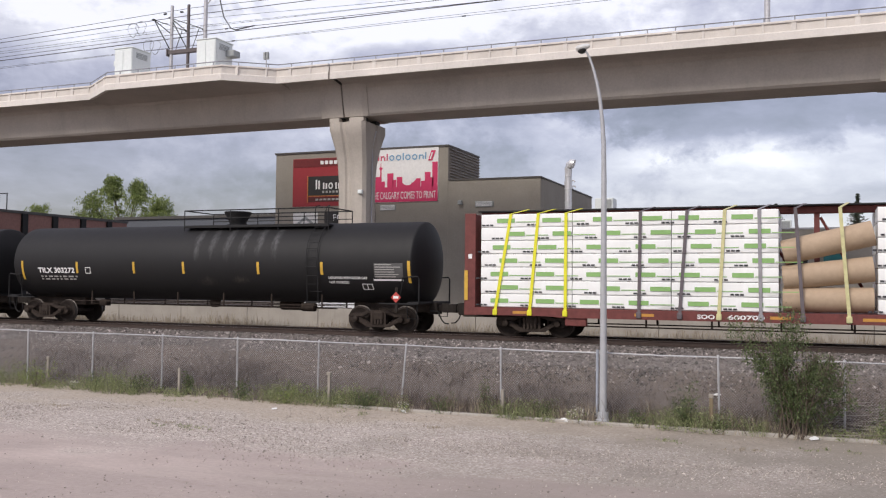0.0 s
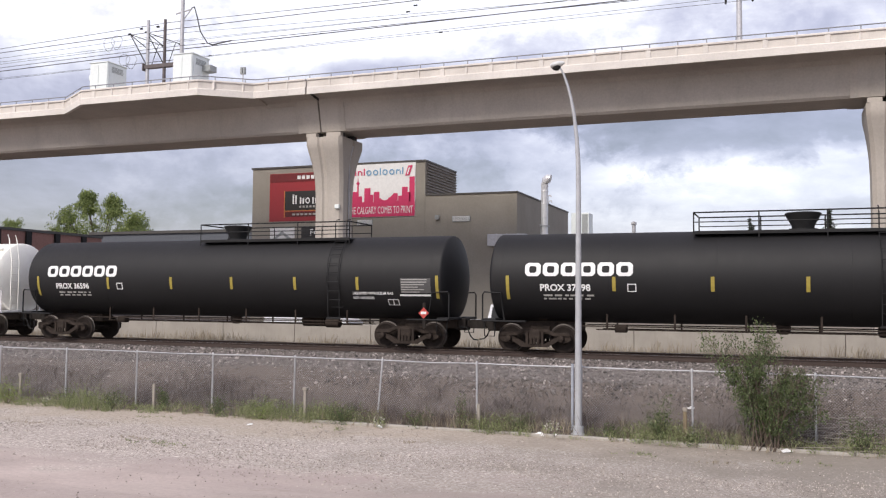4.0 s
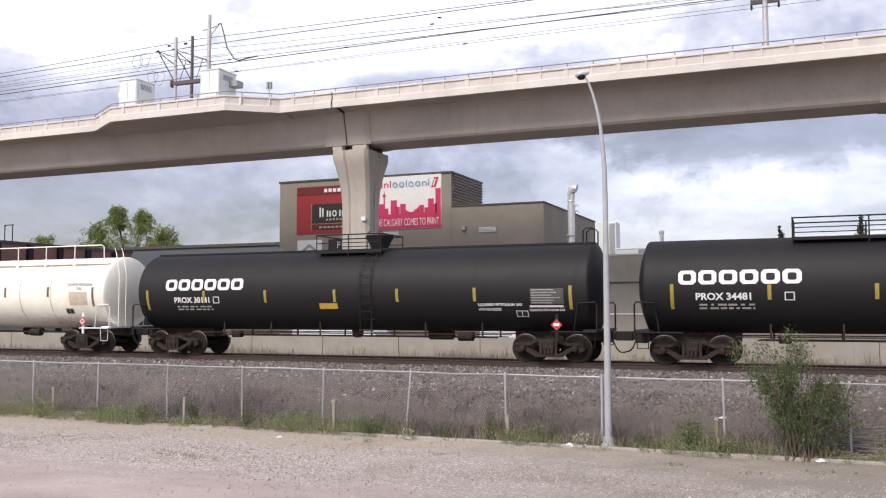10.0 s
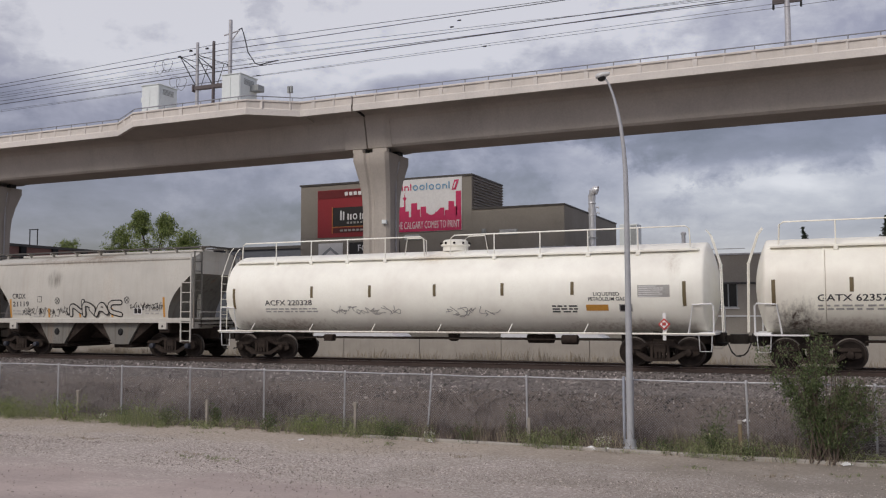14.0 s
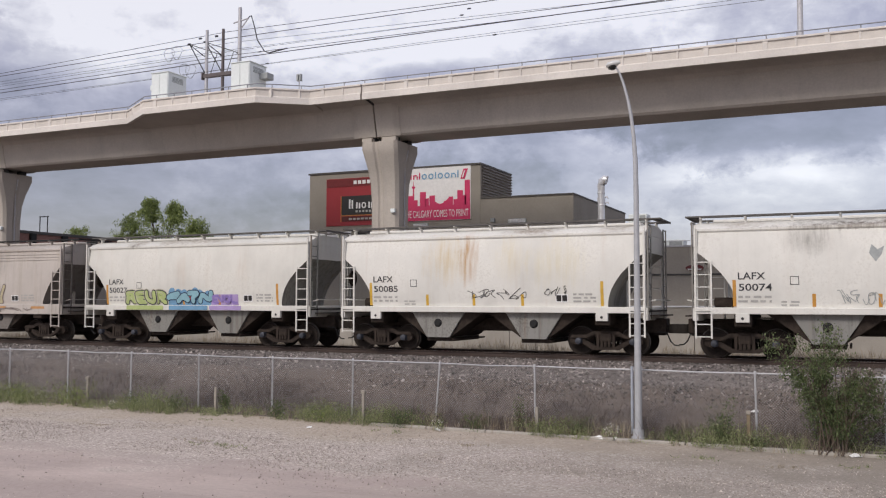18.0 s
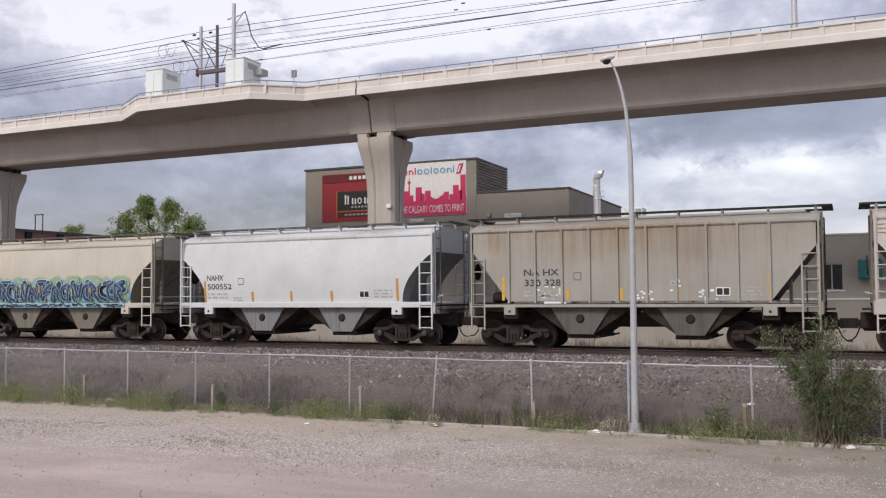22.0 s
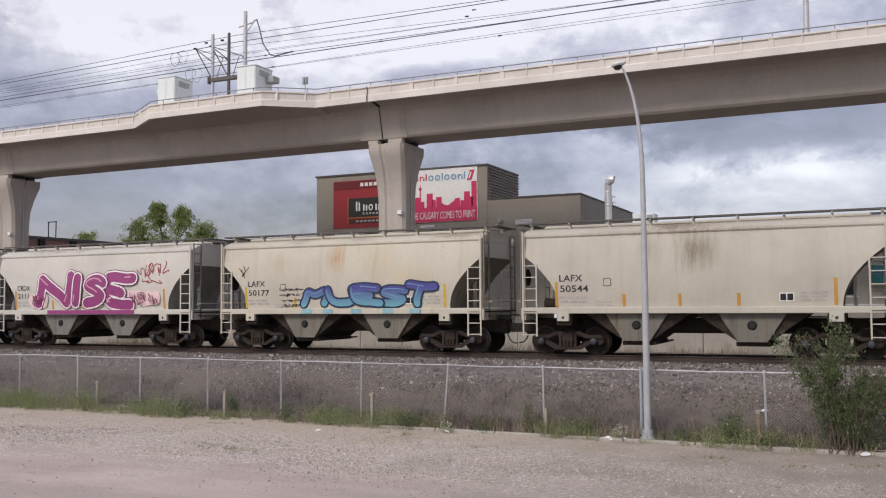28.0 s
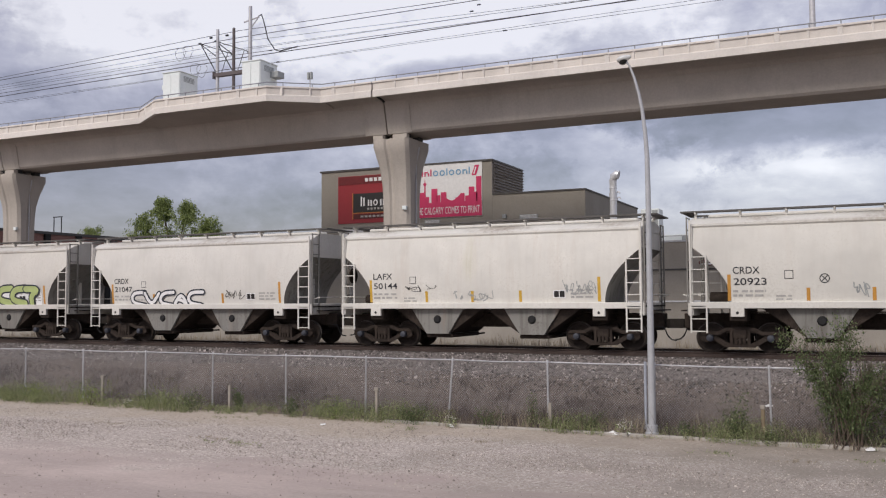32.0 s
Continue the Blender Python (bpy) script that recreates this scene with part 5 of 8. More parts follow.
    # trees
    for (x, y, h, r, lumps) in ((-75.5, 85, 14.4, 3.0, ((-5.0, 0, 11.2, 1.5), (-6.2, 0, 9.0, 1.7), (-1.8, 0, 12.3, 1.6), (-2.0, 0, 13.6, 0.9), (1.5, 0.5, 12.0, 1.4), (1.4, 0.5, 13.0, 0.8), (4.9, 0, 10.6, 1.4), (6.2, 0, 8.8, 1.5), (0.0, 0, 9.6, 2.4), (-3.4, .5, 9.2, 2.0), (3.2, .5, 9.4, 2.0), (7.2, 0, 7.2, 1.4), (-7.0, 0, 7.2, 1.4))),
                                (-119, 112, 14.5, 3.0, ((0, 0, 11.0, 3.0), (-4, 0, 8.8, 2.6), (4.5, 0, 9.4, 2.2), (1, 1, 13, 1.8))),
                                (-108, 112, 12.5, 2.4, ((0, 0, 10.0, 2.4), (3, 0, 8.5, 2.0), (-3, 0, 8.5, 2.0)))):
        t = thing("tree", "leafy green poplar tree with an uneven crown", "tree", pose(x, y, 1.6), group="trees")
        tr, lf = G(), G()
        tr.tube([(0, 0, -0.2), (0.1, 0, 3), (0, 0, 7)], [0.35, 0.28, 0.15], 8)
        for (a, b2, c, rr) in lumps:
            tr.tube([(0, 0, 4.5), (a * 0.5, b2 * 0.5, 4.5 + (c - 4.5) * 0.6), (a, b2, c)], [0.13, 0.09, 0.03], 6)
            for _ in range(70):
                d = Vector((rng.gauss(0, 1), rng.gauss(0, 1), rng.gauss(0, 1))).normalized() * rr * rng.uniform(0.25, 1.12)
                p = (a + d.x, b2 + d.y, c + d.z)
                if noise.noise((p[0] * 0.9 + x, p[1] * 0.9, p[2] * 0.9)) < -0.28:
                    continue
                leaves(lf, rng, p, rng.uniform(0.3, 0.6), 46, 0.11)
        part("trunk", tr, M_BARK, t, "", 60)
        part("crown", lf, M_LEAF, t)
    for x, y, h in ((-2.9, 90, 9.9), (3.5, 90, 10.5), (-12, 140, 10.5)):
        t = thing("conifer", "dark spruce tree with a thin pointed top", "tree", pose(x, y, 1.6), group="conifers")
        tr, lf = G(), G()
        lean = 0.16 if x == -2.9 else -0.03      # one leans over
        tr.tube([(0, 0, 0), (0, 0, h - 3.0), (-lean * 3.0, 0, h)], [0.25, 0.08, 0.02], 6)
        z = 1.0
        while z < h:
            k0 = max(0.16, (h - z) * 0.34)
            for a in range(8):
                w = a * 0.79 + z * 2.3 + rng.uniform(-0.3, 0.3)
                k = k0 * rng.uniform(0.4, 1.2)
                zz = z + rng.uniform(-0.12, 0.12)
                sx = -lean * max(0, zz - h + 3.0)
                e = (sx + k * math.cos(w), k * math.sin(w), zz + k * rng.uniform(-0.1, 0.3))
                tr.tube([(sx, 0, zz), e], [0.03, 0.01], 4)
                for q in (0.35, 0.65, 0.95):
                    leaves(lf, rng, (sx + (e[0] - sx) * q, e[1] * q, zz + (e[2] - zz) * q), 0.07 + k * 0.12, 9, 0.06, 0.8)
            z += rng.uniform(0.16, 0.3)
        part("trunk", tr, M_BARK, t)
        part("crown", lf, M_CONIFER, t)


def make_stones():
    rng = random.Random(5)
    oct_f = [(0, 2, 4), (2, 1, 4), (1, 3, 4), (3, 0, 4), (2, 0, 5), (1, 2, 5), (3, 1, 5), (0, 3, 5)]

    def stone(g, x, y, z, s):
        e = Euler((rng.uniform(0, 6), rng.uniform(0, 6), rng.uniform(0, 6))).to_matrix()
        vs = [e @ (Vector(v) * s * rng.uniform(0.6, 1.2)) for v in ((1, 0, 0), (-1, 0, 0), (0, 1, 0), (0, -1, 0), (0, 0, .8), (0, 0, -.8))]
        g.add([(x + v.x, y + v.y, z + v.z) for v in vs], oct_f)
    g = G()
    for _ in range(32000):
        x, y = rng.uniform(-55, 16), 26.3 + 2.4 * rng.random() ** 0.62
        z = ground_z(y) if y < 27.4 else 1.2 + (y - 27.4) * 0.4
        stone(g, x, y, z, rng.uniform(0.02, 0.05) if rng.random() > 0.04 else rng.uniform(0.05, 0.09))
    for _ in range(5000):
        x, y = rng.uniform(-50, 14), rng.uniform(28.75, 29.4)
        stone(g, x, y, 1.74, rng.uniform(0.025, 0.05))
    stuff("ballast_stones", g, M_STONE, "loose grey crushed ballast stones on the embankment", "stones")
    g = G()
    for _ in range(44000):
        x = rng.uniform(-38, 10)
        y = rng.gauss(19.3, 1.5) if rng.random() < 0.8 else rng.uniform(11, 23.6)
        if 10 < y < 23.7 and noise.noise((x * 0.25, y * 0.8, 5)) + 0.5 * noise.noise((x * 1.1, y * 2.2, 1)) > rng.uniform(-0.5, 0.25):
            stone(g, x, y, 0.004, rng.uniform(0.009, 0.022) if rng.random() > 0.03 else 0.034)
    stuff("lot_pebbles", g, island_mat("lot_pebble", (0.2, 0.172, 0.152), (0.47, 0.42, 0.375), 0.9, 1.35), "pale loose pebbles scattered over the gravel lot", "stones")


def make_rail():
    """Guard rail just in front of the viewpoint."""
    r = thing("guard_rail", "weathered grey guard rail on posts at the viewpoint", "rail")
    a, b, z = (-3.75, -0.18), (3.34, 2.27), 3.262
    part("top_rail", G().tube([(*a, z), (*b, z)], 0.075, 16), M_RAILGREY, r, "", 40)
    for x, y in (a, b):
        part("post", G().tube([(x, y, -0.1), (x, y, z + 0.02)], 0.05, 10), M_RAILGREY, r, "", 40)


def make_bits():
    for x, z, cap in ((-24.8, 0.89, 1), (-19.2, 0.85, 0), (-13.66, 0.87, 1), (-8.15, 0.74, 0), (-2.54, 0.82, 1)):
        p = thing("marker_post", "short weathered marker post beside the fence", "post", pose(x, 24.3, 0), group="marker posts")
        part("shaft", G().box(-0.045, 0.045, -0.04, 0.04, -0.1, z, 0.01), M_WOOD if x < -3 else M_OCHRE, p)
        if cap:
            part("cap", G().box(-0.06 if x > -3 else -0.075, 0.06 if x > -3 else 0.075, -0.06, 0.06, z, z + 0.1, 0.015), M_WOOD, p)
    for i in range(9):
        x = -13.2 + i * 1.83
        k = thing("kerb_stone", "low weathered concrete kerb at the lot edge", "kerb", pose(x, 23.95 + 0.012 * i, 0, 0, 0, 0.6), group="kerb stones", kind="structure")
        part("stone", G().box(0.01, 1.82, -0.09, 0.09, -0.1, 0.07, 0.025), M_KERB, k)
    rng = random.Random(8)
    for x, y, s in ((-14.5, 22.6, 0.09), (-6.3, 24.0, 0.2), (-5.9, 24.05, 0.15), (-10.9, 23.7, 0.14), (-2.6, 26.3, 0.13), (-0.1, 23.9, 0.16)):
        r = thing("litter", "scrap of pale litter lying on the ground", "litter", pose(x, y, max(0, ground_z(y)), 0, 0, rng.uniform(0, 180)), group="litter")
        part("scrap", G().add([(-s, -s * .4, 0.01), (s * .8, -s * .5, 0.02), (s, s * .4, 0.05), (-s * .7, s * .5, 0.03), (0, 0, s * 0.6)], [(0, 1, 4), (1, 2, 4), (2, 3, 4), (3, 0, 4), (3, 2, 1, 0)]), M_WHITE, r)
    g = G()
    for _ in range(90):
        x, y = rng.uniform(-0.3, 3.5), rng.uniform(24.0, 26.0)
        a = rng.uniform(-0.5, 0.5)
        L = rng.uniform(0.4, 1.4)
        z = ground_z(y) + rng.uniform(0.02, 0.25)
        g.tube([(x, y, z), (x + L * math.cos(a), y + L * math.sin(a), z + rng.uniform(-.1, .15))], 0.01, 4)
    stuff("fallen_twigs", g, M_WOOD, "tangle of pale fallen twigs by the fence", "twigs")
    # parked vehicles beyond the low wall
    for x, y, rz in ((-13.4, 44.2, 4), (-24.6, 44.5, 0)):
        v = thing("parked_pickup", "white pickup truck parked beyond the railway", "car", pose(x, y, 1.61, 0, 0, rz), group="parked vehicles")
        body = [(-2.6, 0.55), (-2.55, 1.0), (-0.6, 1.05), (-0.2, 1.08), (0.9, 1.05), (2.3, 0.98), (2.6, 0.8), (2.62, 0.5), (2.3, 0.42), (-2.4, 0.42)]
        part("body", G().prism(body, -0.92, 0.92), M_CARW, v)
        part("cab", G().loft([[(-0.75, yy, 1.02), (1.0, yy, 1.02), (0.45, yy * 0.82, 1.78), (-0.6, yy * 0.82, 1.8)] for yy in (-0.88, 0.88)]), M_CARW, v)
        part("side_window", G().loft([[(-0.55, yy, 1.12), (0.75, yy, 1.12), (0.36, yy * 0.86, 1.66), (-0.5, yy * 0.86, 1.68)] for yy in (-0.9, -0.86)]), M_GLASS, v)
        part("windscreen", G().add([(1.01, -0.75, 1.06), (1.01, 0.75, 1.06), (0.5, 0.62, 1.74), (0.5, -0.62, 1.74)], [(0, 1, 2, 3)]), M_GLASS, v)
        for sx in (-1.65, 1.65):
            for sy in (-0.86, 0.86):
                wl = part("wheel", G().lathe([(-0.12, 0.2), (-0.12, 0.36), (0.12, 0.36), (0.12, 0.2)], 16, "y", at=(sx, sy, 0.36)), M_RUBBER, v, "", 40)
                part("rim", G().lathe([(-0.13, 0.05), (-0.13, 0.21), (0.13, 0.21), (0.13, 0.05)], 12, "y", at=(sx, sy, 0.36)), M_GALV, wl, "", 40)


make_ground()
make_track()
make_viaduct()
make_fence()
make_overhead()
make_lamp()
make_buildings()
make_plants()
make_stones()
make_bits()
make_rail()


# ---- train ----
WR = 0.457            # wheel radius
CACHE = {}


def cached(key, build):
    if key not in CACHE:
        CACHE[key] = build()
    return CACHE[key]


def wheelset_mesh():
    g = G()
    g.tube([(0, -1.0, 0), (0, 1.0, 0)], 0.085, 10)
    for s in (-1, 1):
        prof = [(0.0, 0.14), (0.0, 0.3), (-0.02, 0.37), (-0.02, 0.485), (0.012, 0.488), (0.03, 0.457), (0.12, 0.452), (0.125, 0.39), (0.09, 0.35), (0.07, 0.2), (0.11, 0.16), (0.11, 0.1)]
        g.lathe([(s * (0.69 + u), r) for u, r in prof], 28, "y")
    me = g.mesh("wheelset", [M_WHEEL, M_TREAD], 35)
    for p in me.polygons:
        c = p.center
        if math.hypot(c.x, c.z) > 0.44 and 0.7 < abs(c.y):
            p.material_index = 1
    return me


def sideframe_mesh():
    g = G()
    for s in (-1, 1):
        for poly in ([(0.0, 0.62), (0.4, 0.62), (0.62, 0.54), (0.84, 0.54), (0.84, 0.36), (0.98, 0.33), (1.12, 0.36), (1.2, 0.42), (1.2, 0.56), (1.12, 0.64), (0.66, 0.64), (0.42, 0.76), (0.0, 0.76)],
                     [(0.0, 0.2), (0.4, 0.2), (0.86, 0.44), (0.84, 0.54), (0.7, 0.5), (0.34, 0.3), (0.0, 0.3)], [(0.2, 0.28), (0.3, 0.28), (0.3, 0.64), (0.2, 0.64)]):
            g.prism([(s * x, z) for x, z in poly], -0.07, 0.07)
    # raised flanges and spring pocket
    g.prism([(-1.2, 0.56), (-1.12, 0.66), (-0.66, 0.66), (-0.42, 0.78), (0.42, 0.78), (0.66, 0.66), (1.12, 0.66), (1.2, 0.56), (1.1, 0.56), (0.62, 0.56), (0.38, 0.68), (-0.38, 0.68), (-0.62, 0.56), (-1.1, 0.56)], -0.12, -0.068)
    g.prism([(-0.44, 0.18), (0.44, 0.18), (0.8, 0.4), (0.68, 0.44), (0.36, 0.28), (-0.36, 0.28), (-0.68, 0.44), (-0.8, 0.4)], -0.12, -0.068)
    g.box(-0.3, -0.22, -0.12, -0.06, 0.26, 0.7)
    g.box(0.22, 0.3, -0.12, -0.06, 0.26, 0.7)
    for sx in (-0.12, 0.0, 0.12):
        g.lathe([(0.28, 0.055), (0.56, 0.055)], 8, "z", at=(sx, -0.1, 0))
    return g.mesh("sideframe", M_TRUCK, 30)


def make_truck(car, x, cap):
    """A bogie with two wheelsets under a car; returns the wheelsets."""
    bolster = cached("bolster", lambda: G().box(-0.2, 0.2, -1.15, 1.15, 0.42, 0.74, 0.04).box(-0.35, 0.35, -0.4, 0.4, 0.66, 0.86, 0.03).mesh("truck", M_TRUCK))
    truck = part("truck", bolster, None, car, at=pose(x, 0, 0))
    for s in (-1, 1):
        f = part("sideframe", cached("sideframe", sideframe_mesh), None, truck, at=pose(0, s * 1.0, 0, 0, 0, 0 if s < 0 else 180))
        for e in (-0.89, 0.89):
            part("bearing_cap", cached("bcap" + cap.name, lambda: G().lathe([(-0.24, 0.06), (-0.22, 0.1), (-0.02, 0.12), (0.05, 0.12)], 12, "y").mesh("bearing_cap", cap, 40)), None, truck,
                 at=pose(e, s * 1.0, WR, 0, 0, 0 if s < 0 else 180))
    return [part("wheelset", cached("wheelset", wheelset_mesh), None, truck, at=pose(e, 0, WR)) for e in (-0.89, 0.89)]


def make_coupler(car, x, s):
    """Coupler and draft gear at one end; s = +1 or -1 is the end it points to."""
    def build():
        g = G()
        g.box(-0.9, 0.0, -0.1, 0.1, -0.12, 0.12, 0.03)
        g.prism([(0.0, -0.13), (0.12, -0.19), (0.34, -0.18), (0.38, -0.1), (0.26, -0.03), (0.28, 0.06), (0.36, 0.12), (0.3, 0.2), (0.1, 0.17), (0.0, 0.13)], -0.15, 0.15, "z")
        g.box(-0.5, -0.12, -0.26, 0.26, -0.22, 0.2, 0.03)
        return g.mesh("coupler", M_COUP)
    c = part("coupler", cached("coupler", build), None, car, at=pose(x, 0, 0.87, 0, 0, 0 if s > 0 else 180))

    def hose():
        return G().tube([(0, 0, 0), (0.12, 0, -0.28), (0.24, 0, -0.4), (0.4, 0, -0.42)], 0.025, 6).tube([(-0.3, 0, 0.02), (0, 0, 0)], 0.03, 6).mesh("air_hose", M_RUBBER, 50)
    part("air_hose", cached("hose", hose), None, c, at=pose(-0.05, -0.3, -0.12))


# decals: flat shapes laid on a car's near side
class Side:
    """The near side of a car: at y (bowed by curve about height 2.6), or round with centre zc and radius r."""

    def __init__(self, y=None, zc=0, r=0, curve=0.0):
        self.y, self.zc, self.r, self.curve = y, zc, r, curve

    def put(self, x, z, lift=0.008):
        if self.y is not None:
            return (x, self.y + self.curve * (z - 2.6) ** 2 - lift, z)
        a = (z - self.zc) / self.r
        rr = self.r + lift
        return (x, -rr * math.cos(a), self.zc + rr * math.sin(a))

    def mark(self, name, vs, fs, mat, parent, lift=0.008, label=""):
        g = G().add([self.put(p[0], p[1], lift + sum(p[2:])) for p in vs], fs)
        me = bpy.data.meshes.new(name)
        me.from_pydata(g.v, [], g.f)
        me.materials.append(mat)
        return part(name, me, None, parent, label)

    def rect(self, name, x0, x1, z0, z1, mat, parent, lift=0.008, label="", lean=0.0):
        n = max(1, int((z1 - z0) / 0.12))
        vs = []
        for i in range(n + 1):
            z = z0 + (z1 - z0) * i / n
            d = lean * (z - z0)
            vs += [(x0 + d, z), (x1 + d, z)]
        return self.mark(name, vs, [(2 * i, 2 * i + 1, 2 * i + 3, 2 * i + 2) for i in range(n)], mat, parent, lift, label)

    def text(self, body, x, z, size, mat, parent, width=None, lift=0.008):
        vs, fs = letters(body, size, width, (0.009 if mat is M_LETTERW else 0.003) * size / 0.3)
        return self.mark("lettering", [(x + a, z + b) for a, b in vs], fs, mat, parent, lift)

    def lines(self, x, z, w, h, n, mat, parent, rng, lift=0.008):
        """Small print that cannot be read: rows of short bars."""
        vs, fs = [], []
        for i in range(n):
            zz = z - i * h / max(1, n)
            xx = x
            while xx < x + w * 0.97:
                b = min(rng.uniform(0.08, 0.3), x + w - xx)
                k = len(vs)
                vs += [(xx, zz), (xx + b, zz), (xx + b, zz + h / n * 0.5), (xx, zz + h / n * 0.5)]
                fs.append((k, k + 1, k + 2, k + 3))
                xx += b + rng.uniform(0.04, 0.12)
        tagged(self.mark("small_print", vs, fs, mat, parent, lift), kind="stuff")


CARS = []


def new_car(name, label, category, centre):
    car = thing(name, label, category, pose(centre, TY, RZ), group="freight train")
    CARS.append([car, centre, []])
    return car


TANK_R, TANK_Z = 1.49, 2.48      # shell radius, and height of its axis over the rail


def tank_shell(name, length, mat, label, centre):
    car = new_car(name, label, "tank car", centre)
    R, zc = TANK_R, TANK_Z
    hl = length / 2 - 0.55
    prof = []
    for i in range(9):      # shallow dished head, with a rolled edge where the jacket ends
        r = (R - 0.05) * i / 8
        prof.append((-hl + 0.34 * (r / R) ** 2, max(0.02, r)))
    prof += [(-hl + 0.345, R - 0.018), (-hl + 0.375, R - 0.003), (-hl + 0.42, R)]
    prof += [(-x, r) for x, r in prof[::-1]]
    part("tank_shell", G().lathe(prof, 64, "x", at=(0, 0, zc)), mat, car, "", 50)
    return car, Side(None, zc, R), hl


def tank_under(car, length, dark, rail_mat):
    """Sills, bogies, couplers, brake rigging, end steps and grab rails."""
    wheels = CARS[-1][2]
    h = length / 2
    for s in (-1, 1):
        def ex(a, b):
            return (min(s * a, s * b), max(s * a, s * b))
        part("stub_sill", G().box(*ex(h - 3.7, h - 0.7), -0.3, 0.3, 0.7, 1.08, 0.03), M_TRUCK, car)
        part("saddle", G().prism([(-1.15, 1.75), (-0.9, 1.35), (-0.5, 1.05), (0.5, 1.05), (0.9, 1.35), (1.15, 1.75), (0.6, 1.3), (-0.6, 1.3)], *ex(h - 2.6, h - 2.3), "x"), M_TRUCK, car)
        part("end_platform", G().box(*ex(h - 1.05, h - 0.55), -1.4, 1.4, 1.02, 1.1, 0.01), rail_mat, car)
        for y in (-1.42, 1.42):
            x1, x0 = s * (h - 0.6), s * (h - 2.1)
            rail = [(x0, y, 1.06), (x0, y, 1.3), (x0 + s * 0.2, y, 1.06)]
            part("grab_rail", G().tube([(x1 - s * 0.75, y, 1.06), (x1 - s * 0.62, y, 1.95), (x1 - s * 0.05, y, 1.98), (x1, y, 1.9), (x1, y, 1.06)], 0.028, 6), rail_mat, car, "", 50)
            part("running_board", G().box(*sorted((x0, x1)), y - 0.09, y + 0.09, 1.0, 1.05, 0.01), rail_mat, car)
            part("stirrup_step", G().tube([(x1 - s * 0.05, y, 1.02), (x1 - s * 0.08, y, 0.52), (x1 - s * 0.42, y, 0.52), (x1 - s * 0.45, y, 1.02)], 0.02, 6), rail_mat, car, "", 50)
        wheels += make_truck(car, s * (h - 2.3), M_TRUCK)
        make_coupler(car, s * (h - 0.28), s)
    hx = h - 3.6
    if not dark:
        for y in (-0.6, 0.6):
            part("brake_rod", G().tube([(-hx, y, 0.82), (hx, y, 0.82)], 0.03, 6), M_TRUCK, car)
    for y in (-0.95, 0.95) if dark else ():
        p = part("brake_pipe", G().tube([(-hx, y, 0.9), (hx, y, 0.9)], 0.022, 6), M_TRUCK, car)
        q = part("brake_rod", G().tube([(-hx * 0.9, y * 0.6, 0.78), (hx * 0.9, y * 0.6, 0.78)], 0.02, 6), M_TRUCK, car)
        n = 6
        for i in range(n):
            x = -hx + 2 * hx * (i + 0.5) / n
            part("hanger", G().box(x - 0.03, x + 0.03, y - 0.015, y + 0.015, 0.78, 1.3), M_TRUCK, p)
    part("brake_cylinder", G().lathe([(-0.3, 0.08), (-0.28, 0.16), (0.25, 0.16), (0.3, 0.06)], 12, "x", at=(hx * 0.72, -0.6, 0.82)), M_TRUCK, car, "", 40)
    part("brake_valve", G().box(-hx * 0.8, -hx * 0.8 + 0.38, -0.8, -0.5, 0.7, 0.95, 0.03), M_TRUCK, car)
    part("air_reservoir", G().lathe([(-0.5, 0.1), (-0.45, 0.19), (0.45, 0.19), (0.5, 0.1)], 12, "x", at=(hx * 0.5, 0.5, 0.85)), M_TRUCK, car, "", 40)
    part("bottom_outlet", G().lathe([(0.72, 0.12), (0.78, 0.2), (1.0, 0.22)], 12, "z"), M_TRUCK, car, "", 40)


